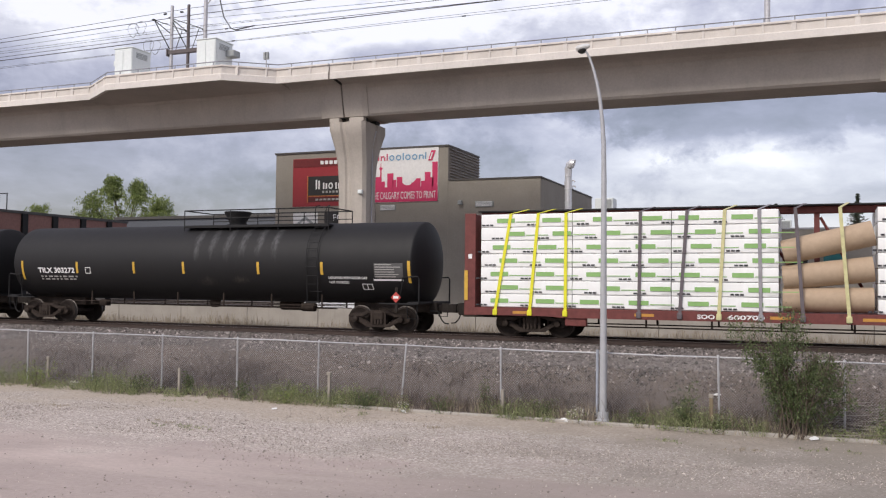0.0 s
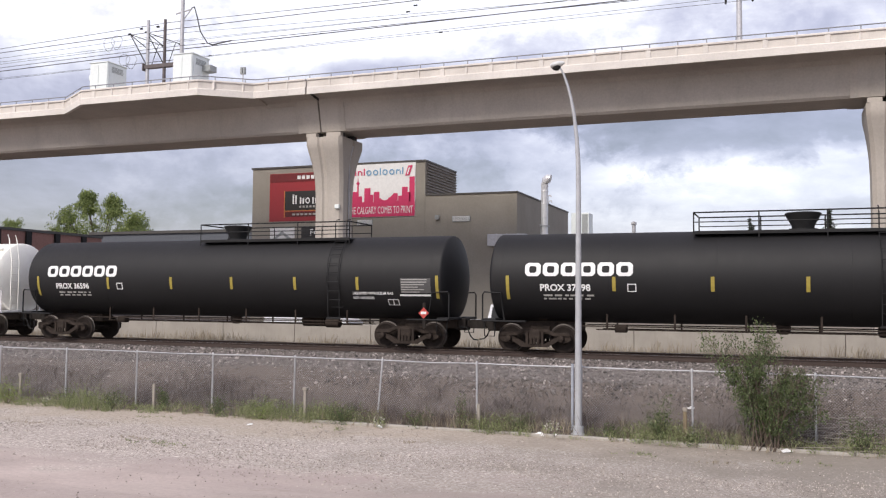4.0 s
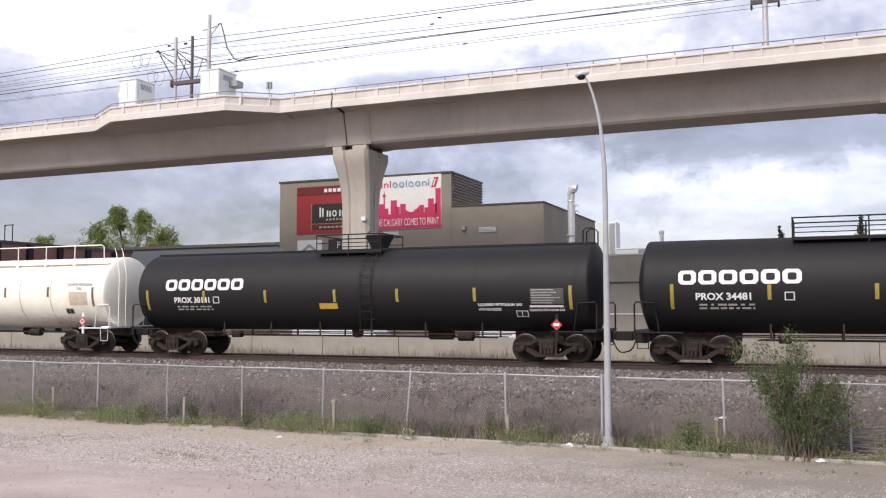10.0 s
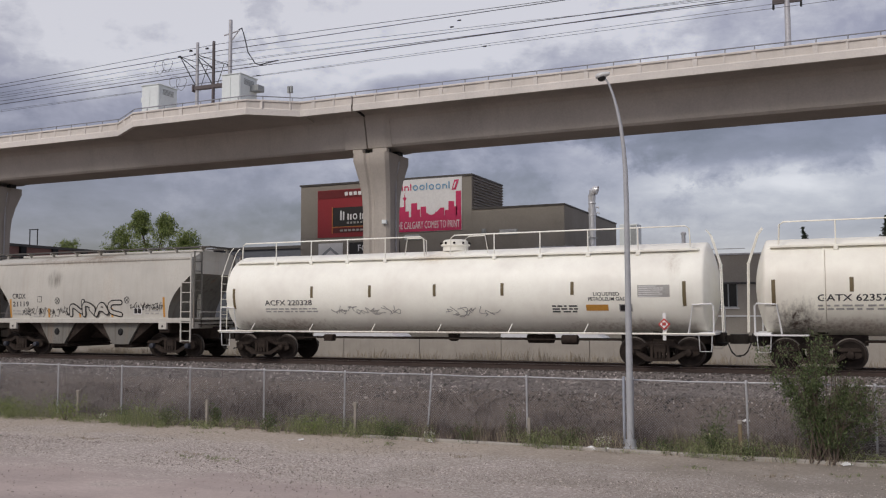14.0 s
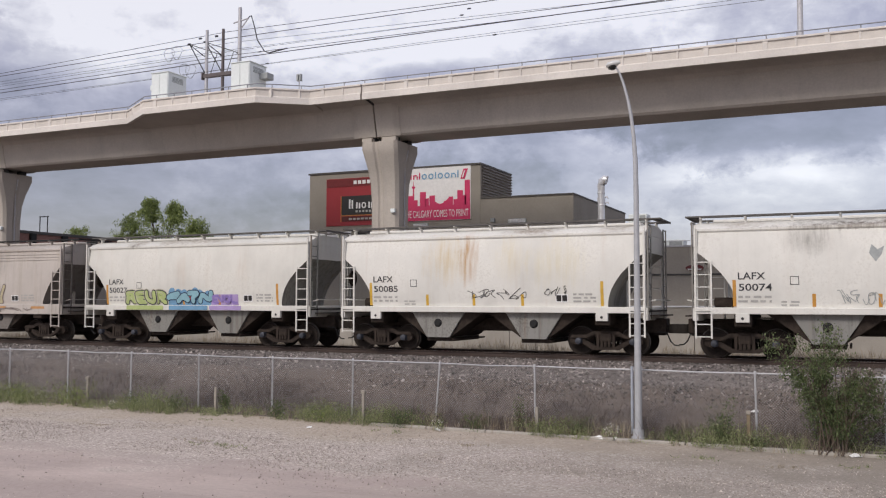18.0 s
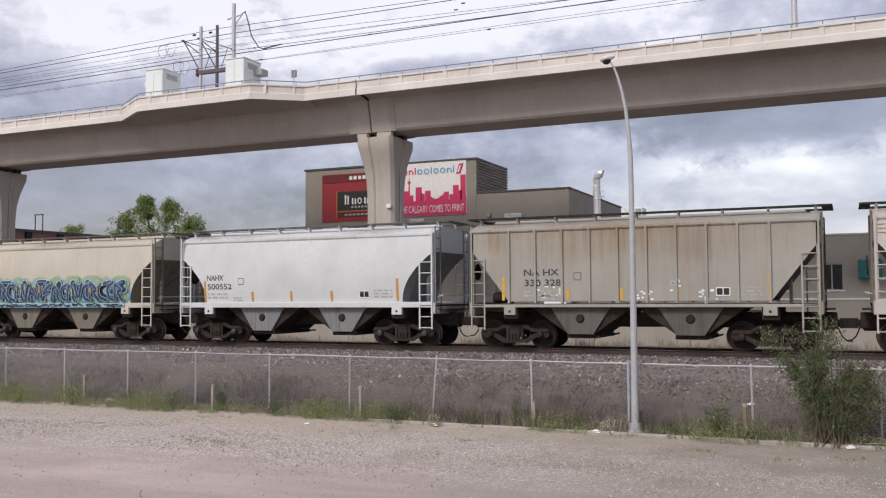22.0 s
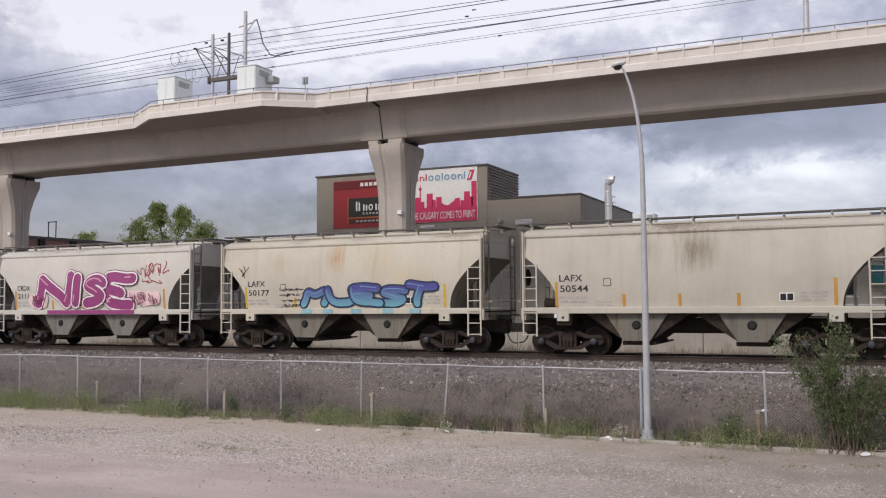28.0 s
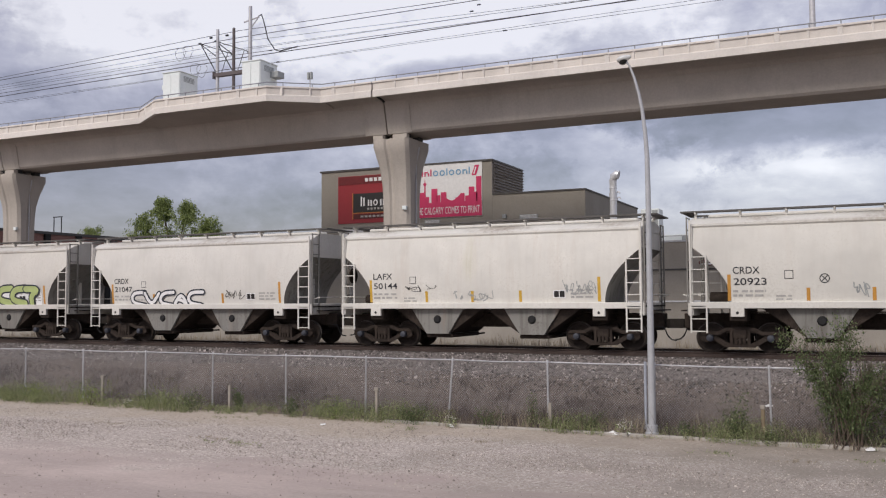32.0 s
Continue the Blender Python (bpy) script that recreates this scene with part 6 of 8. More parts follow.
def top_platform(car, x0, x1, bowl, tall=0.6):
    """Dark walkway with railings and an inverted cone over the valves."""
    part("walkway", G().box(x0, x1, -0.95, 0.95, 3.84, 3.9, 0.01), M_DARK, car)
    n = max(2, int((x1 - x0) / 1.9))
    for y in (-0.93, 0.93):
        part("handrail", G().tube([(x0, y, 3.9 + tall), (x1, y, 3.9 + tall)], 0.025, 6), M_DARK, car)
        part("mid_rail", G().tube([(x0, y, 3.9 + tall * 0.5), (x1, y, 3.9 + tall * 0.5)], 0.018, 6), M_DARK, car)
        part("toe_board", G().box(x0, x1, y - 0.015, y + 0.015, 3.82, 3.92), M_DARK, car)
        for i in range(n + 1):
            x = x0 + (x1 - x0) * i / n
            part("rail_post", G().tube([(x, y, 3.7), (x, y, 3.9 + tall)], 0.022, 6), M_DARK, car)
    for x in (x0, x1):
        part("end_rail", G().tube([(x, -0.93, 3.9 + tall), (x, 0.93, 3.9 + tall)], 0.025, 6), M_DARK, car)
    part("manway_housing", G().lathe([(3.98, 0.32), (4.1, 0.34), (4.42, 0.52), (4.47, 0.54), (4.5, 0.5)], 20, "z", at=(bowl, 0, 0)), M_DARK, car, "", 40)
    part("manway_neck", G().lathe([(3.9, 0.42), (4.0, 0.42)], 20, "z", at=(bowl, 0, 0)), M_DARK, car, "", 40)
    # side ladder at the far end of the walkway, with hooped handholds
    lx = x1 - 0.55
    part("ladder_foot", G().box(lx - 0.05, lx + 0.5, -1.45, -1.38, 1.0, 1.06), M_DARK, car)
    for dx in (0, 0.45):
        pts = [(lx + dx, -1.42, 1.02)] + [(lx + dx, -1.6 * math.cos(a), 2.5 + 1.6 * math.sin(a)) for a in (-0.4, 0, 0.4, 0.8, 1.05)]
        part("ladder_rail", G().tube(pts, 0.016, 6), M_DARK, car)
        part("ladder_hoop", G().tube([(lx + dx, -0.93, 3.85), (lx + dx, -0.95, 4.4), (lx + dx, -0.85, 4.56), (lx + dx, -0.65, 4.6)], 0.02, 6), M_DARK, car, "", 60)
    for i in range(9):
        a = -0.75 + i * 0.21
        yy, zz = -1.6 * math.cos(a), 2.5 + 1.6 * math.sin(a)
        part("ladder_rung", G().tube([(lx, yy, zz), (lx + 0.45, yy, zz)], 0.013, 5), M_DARK, car)


def long_rails(car, hl, mat, gap, housing, running):
    """Full length handrails on posts, as on the older white cars, and a round valve housing."""
    for y in (-1.02,):
        for a, b in ((-hl + 0.75, gap - 0.5), (gap + 0.5, hl - 0.75)):
            part("handrail", G().tube([(a, y, 3.75), (a + 0.03, y, 4.35), (a + 0.15, y, 4.44), (b - 0.15, y, 4.44), (b - 0.03, y, 4.35), (b, y, 3.75)], 0.026, 6), mat, car, "", 60)
            n = int((b - a) / 1.55)
            for i in range(1, n):
                x = a + (b - a) * i / n
                p = part("rail_post", G().tube([(x, y, 3.6), (x, y, 4.44)], 0.022, 6), mat, car)
                part("clip", G().box(x - 0.07, x + 0.07, y - 0.05, y + 0.05, 3.55, 3.68, 0.01), mat, p)
            part("toe_rail", G().box(a, b, y - 0.02, y + 0.02, 3.66, 3.72), mat, car)
    h = part("valve_housing", G().lathe([(3.95, 0.46), (4.12, 0.46), (4.14, 0.53), (4.2, 0.53), (4.22, 0.45), (4.32, 0.45), (4.36, 0.38), (4.37, 0.1)], 24, "z", at=(housing, 0, 0)), mat, car, "", 40)
    for k in range(10):
        a = 2 * math.pi * k / 10
        part("bolt", G().box(housing + 0.53 * math.cos(a) - 0.03, housing + 0.53 * math.cos(a) + 0.03, 0.53 * math.sin(a) - 0.03, 0.53 * math.sin(a) + 0.03, 4.19, 4.26), M_COUP, h)
    part("roof_walk", G().box(-hl + 0.5, hl - 0.5, -1.05, -0.78, 3.66, 3.71), mat, car)
    for s in (-1, 1):
        x = s * (hl - 0.28)
        ladder = [[(x, yy, 4.3), (x + s * 0.14, yy - 0.06, 4.1), (x + s * 0.42, yy - 0.16, 3.2), (x + s * 0.46, yy - 0.2, 1.1)] for yy in (-0.95, -0.55)]
        for line in ladder:
            part("ladder_rail", G().tube(line, 0.02, 6), mat, car, "", 60)
        for i in range(7):
            z = 1.4 + i * 0.3
            part("ladder_rung", G().tube([(x + s * 0.45, -1.14, z), (x + s * 0.45, -0.74, z)], 0.014, 5), mat, car)
        part("crossover_rail", G().tube([(housing + s * 0.75, -0.9, 3.8), (housing + s * 0.75, -0.9, 4.3), (housing + s * 0.9, -0.9, 4.4), (housing + s * 1.5, -0.9, 4.4), (housing + s * 1.6, -0.9, 3.8)], 0.022, 6), mat, car, "", 60)
    if running:
        for y in (-1.5, 1.5):
            part("running_rail", G().tube([(-hl, y, 1.07), (hl, y, 1.05)], 0.035, 6), mat, car)
            for i in range(7):
                x = -hl + 1.5 + i * (2 * hl - 3) / 6
                part("bracket", G().tube([(x, y, 1.06), (x + 0.12, y * 0.93, 1.35)], 0.02, 5), mat, car)


def block_logo(side, car, x0, x1, z0, z1, mat):
    """The lessor's mark as six plain white rounded rings."""
    n, gap, t = 6, 0.07, 0.11
    w = (x1 - x0 - gap * (n - 1)) / n
    for k in range(n):
        a, b = x0 + k * (w + gap), x0 + k * (w + gap) + w
        c, d = 0.09, 0.04
        outer = [(a + c, z0), (b - c, z0), (b, z0 + c), (b, z1 - c), (b - c, z1), (a + c, z1), (a, z1 - c), (a, z0 + c)]
        a2, b2, y0, y1 = a + t * 1.3, b - t * 1.3, z0 + t, z1 - t
        inner = [(a2 + d, y0), (b2 - d, y0), (b2, y0 + d), (b2, y1 - d), (b2 - d, y1), (a2 + d, y1), (a2, y1 - d), (a2, y0 + d)]
        side.mark("logo_ring", outer + inner, [(i, (i + 1) % 8, 8 + (i + 1) % 8, 8 + i) for i in range(8)], mat, car, 0.014)


def placard(side, car, x, z, pole=True):
    if pole:
        part("placard_post", G().box(x - 0.05, x + 0.05, -1.5, -1.46, z - 0.5, z + 0.35), M_COUP if pole == 1 else M_WHITE, car)
    g = G().add([(x, -1.53, z - 0.19), (x + 0.19, -1.53, z), (x, -1.53, z + 0.19), (x - 0.19, -1.53, z), (x, -1.5, z - 0.19), (x + 0.19, -1.5, z), (x, -1.5, z + 0.19), (x - 0.19, -1.5, z)],
                [(0, 1, 2, 3), (7, 6, 5, 4), (0, 4, 5, 1), (1, 5, 6, 2), (2, 6, 7, 3), (3, 7, 4, 0)])
    p = part("placard", g, M_PLACARD, car, "red diamond hazard placard")
    if pole == 2:
        part("placard_centre", G().add([(x, -1.535, z - 0.13), (x + 0.13, -1.535, z), (x, -1.535, z + 0.13), (x - 0.13, -1.535, z)], [(0, 1, 2, 3)]), M_WHITE, p)
        part("placard_mark", G().add([(x - 0.06, -1.539, z - 0.04), (x + 0.06, -1.539, z - 0.04), (x + 0.06, -1.539, z + 0.06), (x - 0.06, -1.539, z + 0.06)], [(0, 1, 2, 3)]), M_PLACARD, p)
    else:
        part("placard_centre", G().add([(x - 0.1, -1.535, z - 0.04), (x + 0.1, -1.535, z - 0.04), (x + 0.1, -1.535, z + 0.05), (x - 0.1, -1.535, z + 0.05)], [(0, 1, 2, 3)]), M_WHITE, p)


def label_pair(side, car, x, z, ink, paper):
    b = side.rect("data_panel", x, x + 0.42, z, z + 0.26, paper, car, 0.008)
    for k in range(2):
        side.rect("data_square", x + 0.03 + k * 0.195, x + 0.195 + k * 0.195, z + 0.03, z + 0.23, ink, b, 0.012)


def data_plate(side, car, x, z, w, h, paper, ink, rng):
    b = side.rect("data_plate", x, x + w, z, z + h, paper, car, 0.008)
    n = 6
    for i in range(n):
        side.rect("data_line", x + 0.03, x + w * rng.uniform(0.55, 0.95), z + h * (i + 0.25) / n, z + h * (i + 0.6) / n, ink, b, 0.012)


def black_tank(k, centre, length, mark, stripes, logo, plat, bowl, extras):
    rng = random.Random(100 + k)
    runs = [(0.1 + 0.7 * i, 3.3, 0.2, 0.75, (0.12, 0.12, 0.125), 0.6) for i in range(6)] + [(0.6, 1.75, 0.5, 0.2, (0.06, 0.05, 0.045), 0.6), (2.1, 1.8, 0.4, 0.15, (0.07, 0.06, 0.05), 0.6)] if k == 2 else []
    mat = car_paint("black_tank_paint", (0.0105, 0.0102, 0.0112), 0.6, (0.02, 0.019, 0.019), 0.2, 0, k * 1.7, 0.15, 0.0, 0.36, runs, 0.06)
    car, side, hl = tank_shell("tank_car", length, mat, "black pressure tank car with white lettering and yellow stripes", centre)
    tank_under(car, length, True, M_DARK)
    top_platform(car, plat[0], plat[1], bowl)
    for i, x in enumerate(stripes):
        tall = i in (0, len(stripes) - 1)
        side.rect("reflective_stripe", x - 0.055, x + 0.055, 1.72 if tall else 2.02, 2.52 if tall else 2.48, M_DULLYELLOW if logo else M_YELLOW, car, 0.01)
    if logo:
        block_logo(side, car, logo[0], logo[1], 2.5, 2.94, M_LETTERW)
    if mark:
        side.text(mark[0], mark[1], 2.03, 0.3, M_LETTERW, car, mark[2])
        side.lines(mark[1] + 0.1, 1.84, mark[2], 0.24, 2, M_FAINT, car, rng)
    x = stripes[1] + 0.42
    b = side.rect("square_mark", x, x + 0.28, 2.0, 2.26, M_LETTERW, car, 0.008)
    side.rect("square_core", x + 0.03, x + 0.25, 2.03, 2.23, mat, b, 0.012)
    data_plate(side, car, stripes[-1] - 1.35, 1.92, 1.12, 0.52, M_PLATE, M_FAINT, rng)
    side.rect("white_bar", stripes[-1] - 1.4, stripes[-1] - 0.25, 1.8, 1.87, M_LETTERW, car)
    label_pair(side, car, stripes[-1] - 1.9, 1.42, M_BLACK, M_LETTERW)
    if extras:
        side.text("LIQUEFIED PETROLEUM GAS", stripes[-1] - 3.2, 1.86, 0.13, M_LETTERW, car, 1.55)
        side.text("NOT ODORIZED", stripes[-1] - 3.2, 1.68, 0.13, M_LETTERW, car, 0.8)
    if k in (6, 7):
        side.rect("sticker", -0.85, -0.1, 1.76, 1.98, plain("pale_green_sticker", (0.5, 0.55, 0.38), 0.5) if k == 6 else M_YELLOW, car, 0.01)
    placard(side, car, stripes[-1] - 0.45, 1.25)
    if k == 7:
        part("roof_walk", G().box(-hl + 0.4, hl - 0.4, -0.3, 0.3, 3.95, 4.01), M_DARK, car)
        for y in (-0.25, 0.25):
            part("end_hoop", G().tube([(hl - 0.75, y, 3.95), (hl - 0.75, y, 4.38), (hl - 0.65, y, 4.48), (hl - 0.45, y, 4.48), (hl - 0.36, y, 4.38), (hl - 0.36, y, 3.9)], 0.025, 6), M_DARK, car, "", 60)
        side.text("LIQUEFIED PETROLEUM GAS", stripes[-1] - 1.42, 1.66, 0.11, M_LETTERW, car, 1.2)
    # faint weld seams round the shell
    for x in (-hl + 0.72, -hl * 0.55, -hl * 0.2, hl * 0.2, hl * 0.55, hl - 0.72):
        part("weld_seam", G().lathe([(x - 0.02, TANK_R + 0.001), (x, TANK_R + 0.007), (x + 0.02, TANK_R + 0.001)], 48, "x", at=(0, 0, TANK_Z)), mat, car, "", 60)
    return car, side


def white_tank(k, centre, length, mark, stripes, col, rust, gap, housing, running, ribs, stripe_mat):
    rng = random.Random(200 + k)
    # brown low on the shell: road dirt, and painted shade of the underside
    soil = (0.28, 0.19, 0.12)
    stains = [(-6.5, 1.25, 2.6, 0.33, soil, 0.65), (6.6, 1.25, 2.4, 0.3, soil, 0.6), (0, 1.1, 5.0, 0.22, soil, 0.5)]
    if k == 8:
        stains += [(-8.0, 1.5, 0.75, 0.65, (0.07, 0.045, 0.032), 1.0), (-1.0, 3.5, 0.5, 0.6, (0.6, 0.4, 0.17), 0.7), (0.2, 3.4, 0.45, 0.6, (0.62, 0.43, 0.2), 0.6), (-2.0, 3.6, 0.3, 0.4, (0.6, 0.42, 0.2), 0.5), (7.5, 2.1, 0.6, 0.25, (0.4, 0.32, 0.22), 0.5)]
    elif k == 9:
        stains += [(-0.4, 3.7, 0.8, 0.3, (0.5, 0.36, 0.2), 0.4), (8.0, 3.2, 0.3, 0.6, (0.45, 0.37, 0.28), 0.4)]
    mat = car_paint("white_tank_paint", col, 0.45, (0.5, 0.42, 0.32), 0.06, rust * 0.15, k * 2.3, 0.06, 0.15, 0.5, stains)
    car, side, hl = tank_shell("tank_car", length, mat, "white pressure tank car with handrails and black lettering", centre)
    tank_under(car, length, False, M_WHITE)
    long_rails(car, hl, mat, gap, housing, running)
    for i, x in enumerate(stripes):
        tall = i in (0, len(stripes) - 1)
        side.rect("reflective_stripe", x - 0.055, x + 0.055, 1.9 if tall else 2.3, 2.68 if tall else 2.72, stripe_mat, car, 0.01)
    side.text(mark[0], mark[1], 2.03, 0.28, M_LETTERK, car, mark[2])
    side.lines(mark[1], 1.86, mark[2] * 1.1, 0.22, 2, M_FAINT, car, rng)
    for x in ribs:
        part("jacket_band", G().lathe([(x - 0.025, TANK_R + 0.002), (x - 0.02, TANK_R + 0.015), (x + 0.02, TANK_R + 0.015), (x + 0.025, TANK_R + 0.002)], 48, "x", at=(0, 0, TANK_Z)), mat, car, "", 60)
        # the band's shadow, painted as a thin brown strip beside it
        side.rect("band_shadow_line", x + 0.028, x + 0.042, 1.25, 3.65, M_BANDLINE, car, 0.004)
    return car, side


# graffiti: loose painted strokes with an outline, no words unless they can be read
def ribbon(vs, fs, pts, w):
    for i, (x, z) in enumerate(pts):
        k = len(vs)
        up = (len(fs) % 7) * 0.0006
        vs += [(x + w / 2 * math.cos(a * math.pi / 4), z + w / 2 * math.sin(a * math.pi / 4), up) for a in range(8)]
        fs.append(tuple(range(k, k + 8)))
        if i:
            x0, z0 = pts[i - 1]
            d = math.hypot(x - x0, z - z0) or 1
            nx, nz = -(z - z0) / d * w / 2, (x - x0) / d * w / 2
            k = len(vs)
            up = (len(fs) % 7) * 0.0006
            m = max(1, math.ceil(d / 0.2))
            for j in range(m + 1):
                a, b = x0 + (x - x0) * j / m, z0 + (z - z0) * j / m
                vs += [(a + nx, b + nz, up), (a - nx, b - nz, up)]
            fs += [(k + 2 * j, k + 2 * j + 1, k + 2 * j + 3, k + 2 * j + 2) for j in range(m)]


def rounded(pts, turns=2):
    """A polyline with its corners cut, ends kept."""
    for _ in range(turns):
        out = [pts[0]]
        for (xa, za), (xb, zb) in zip(pts, pts[1:]):
            out += [(xa * 0.75 + xb * 0.25, za * 0.75 + zb * 0.25), (xa * 0.25 + xb * 0.75, za * 0.25 + zb * 0.75)]
        pts = out + [pts[-1]]
    return pts


# letter skeletons: strokes of points, two digits each (across, up) on a nine by nine field
GLYPHS = {"N": "0009 0990 909a", "I": "4049", "S": "9879281674935010", "E": "9909 090090 0564", "R": "0009 0979978504 4490", "U": "090330709399", "V": "095099", "H": "0009 9099 0595",
          "M": "0019459980", "T": "0a99 4940", "L": "090090", "O": "491704215082958849", "A": "004990 2474", "C": "98691704216092"}


def letter(side, car, lines, thick, rims, k, fill, edge, halo, shine, label):
    """One painted letter: halo, outline, body and a light line, each lying on the one before."""
    layers = [([], []) for _ in range(4)]
    for line in lines:
        for (vs, fs), w in zip(layers, (rims[0], rims[1], 1.0)):
            ribbon(vs, fs, line, thick * w)
        ribbon(*layers[3], [(a - thick * 0.24, b + thick * 0.14) for a, b in line[:max(2, len(line) * 2 // 3)]], thick * 0.13)
    layers = [([(x, z, up + 0.017 * (k % 3)) for x, z, up in vs], fs) for vs, fs in layers]
    g = side.mark("graffiti_letter", *layers[0], halo, car, 0.006, label)
    side.mark("letter_outline", *layers[1], edge, g, 0.0105)
    side.mark("letter_fill", *layers[2], fill, g, 0.015)
    if shine:
        side.mark("letter_highlight", *layers[3], shine, g, 0.0195)


def throwup(side, car, text, x0, x1, z0, z1, fill, edge, halo, thick, seed, lean=0.08, label="painted graffiti letters", shine=None, rims=(1.75, 1.4), over=1.0, widths=None, turns=2):
    """Round painted letters, each overlapping the last; widths gives their shares of the length."""
    rng = random.Random(seed)
    h = z1 - z0
    widths = widths or [1] * len(text)
    x = x0
    for k, ch in enumerate(text):
        w = (x1 - x0) * widths[k] / sum(widths)
        size, drop, tilt = rng.uniform(0.86, 1.0), rng.uniform(0, 0.08) * h, rng.uniform(-0.1, 0.1)
        lines = []
        for stroke in GLYPHS[ch].split():
            pts = [(int(stroke[i]), 10 if stroke[i + 1] == "a" else int(stroke[i + 1])) for i in range(0, len(stroke), 2)]
            line = []
            for a, b in rounded(pts, turns):
                u, q = (a / 9 - 0.5) * (w - thick * 0.8) * over, b / 9 * (h - thick) * size
                line.append((x + w / 2 + u + (lean + tilt) * (q - h / 2) + 0.05 * w * math.sin(5 * q / h + k), z0 + thick / 2 + drop + q + 0.03 * h * math.sin(6 * u / w + k)))
            lines.append(line)
        letter(side, car, lines, thick, rims, k, fill, edge, halo, shine, label)
        x += w


def graffiti(side, car, x0, x1, z0, z1, n, fill, edge, seed, thick=0.16, cloud=None, label="painted graffiti letters", shine=None, rim=1.4):
    """Unreadable painted letters in random strokes, over a cloud of colour if one is given."""
    rng = random.Random(seed)
    w, h = (x1 - x0) / n, z1 - z0
    shapes = "001985725590 094099 99172190 00099099 99190290 0049905424 89161585851504 0902908299 09994540 010919852590".split()
    if cloud:
        c = ([], [])
        for k in range(n * 3):
            x = x0 + (x1 - x0) * (k + 0.5) / (n * 3)
            ribbon(*c, [(x, z0 + 0.12), (x + rng.uniform(-.1, .1), z0 + h * rng.uniform(0.55, 0.86))], 0.34)
        tagged(side.mark("graffiti_cloud", *c, cloud, car, 0.0025), kind="stuff")
    for k in range(n):
        sh = rng.choice(shapes)
        s = rng.uniform(-0.12, 0.18)
        pts = [(int(sh[i]) / 9, int(sh[i + 1]) / 9) for i in range(0, len(sh), 2)]
        pts = rounded([(x0 + (k + p[0] * 0.98) * w + s * p[1] * w + rng.uniform(-.04, .04), z0 + thick * 0.7 + p[1] * (h - thick * 1.4) * rng.uniform(0.88, 1.0)) for p in pts])
        letter(side, car, [pts], thick, (rim * 1.08, rim), k, fill, edge, edge, shine, label)


def scrawl(side, car, x0, x1, z0, z1, n, mat, seed, w=0.025, label="thin painted scribble"):
    rng = random.Random(seed)
    vs, fs = [], []
    x = x0
    step = (x1 - x0) / n
    for k in range(n):
        pts = rounded([(x + step * rng.uniform(-0.5, 1.6), rng.uniform(z0, z1)) for _ in range(rng.randint(4, 7))])
        ribbon(vs, fs, pts, w)
        x += step
    tagged(side.mark("graffiti_scribble", vs, fs, mat, car, 0.009, label), kind="stuff")


def ring_mark(side, car, x, z, r):
    """A small circle with a cross in it."""
    vs, fs = [], []
    pts = [(x + r * math.cos(a * 0.5236), z + r * math.sin(a * 0.5236)) for a in range(13)]
    ribbon(vs, fs, pts, 0.025)
    for s in (-1, 1):
        ribbon(vs, fs, [(x - 0.6 * r, z - 0.6 * r * s), (x + 0.6 * r, z + 0.6 * r * s)], 0.025)
    side.mark("crossed_circle", vs, fs, M_LETTERK, car, 0.007)


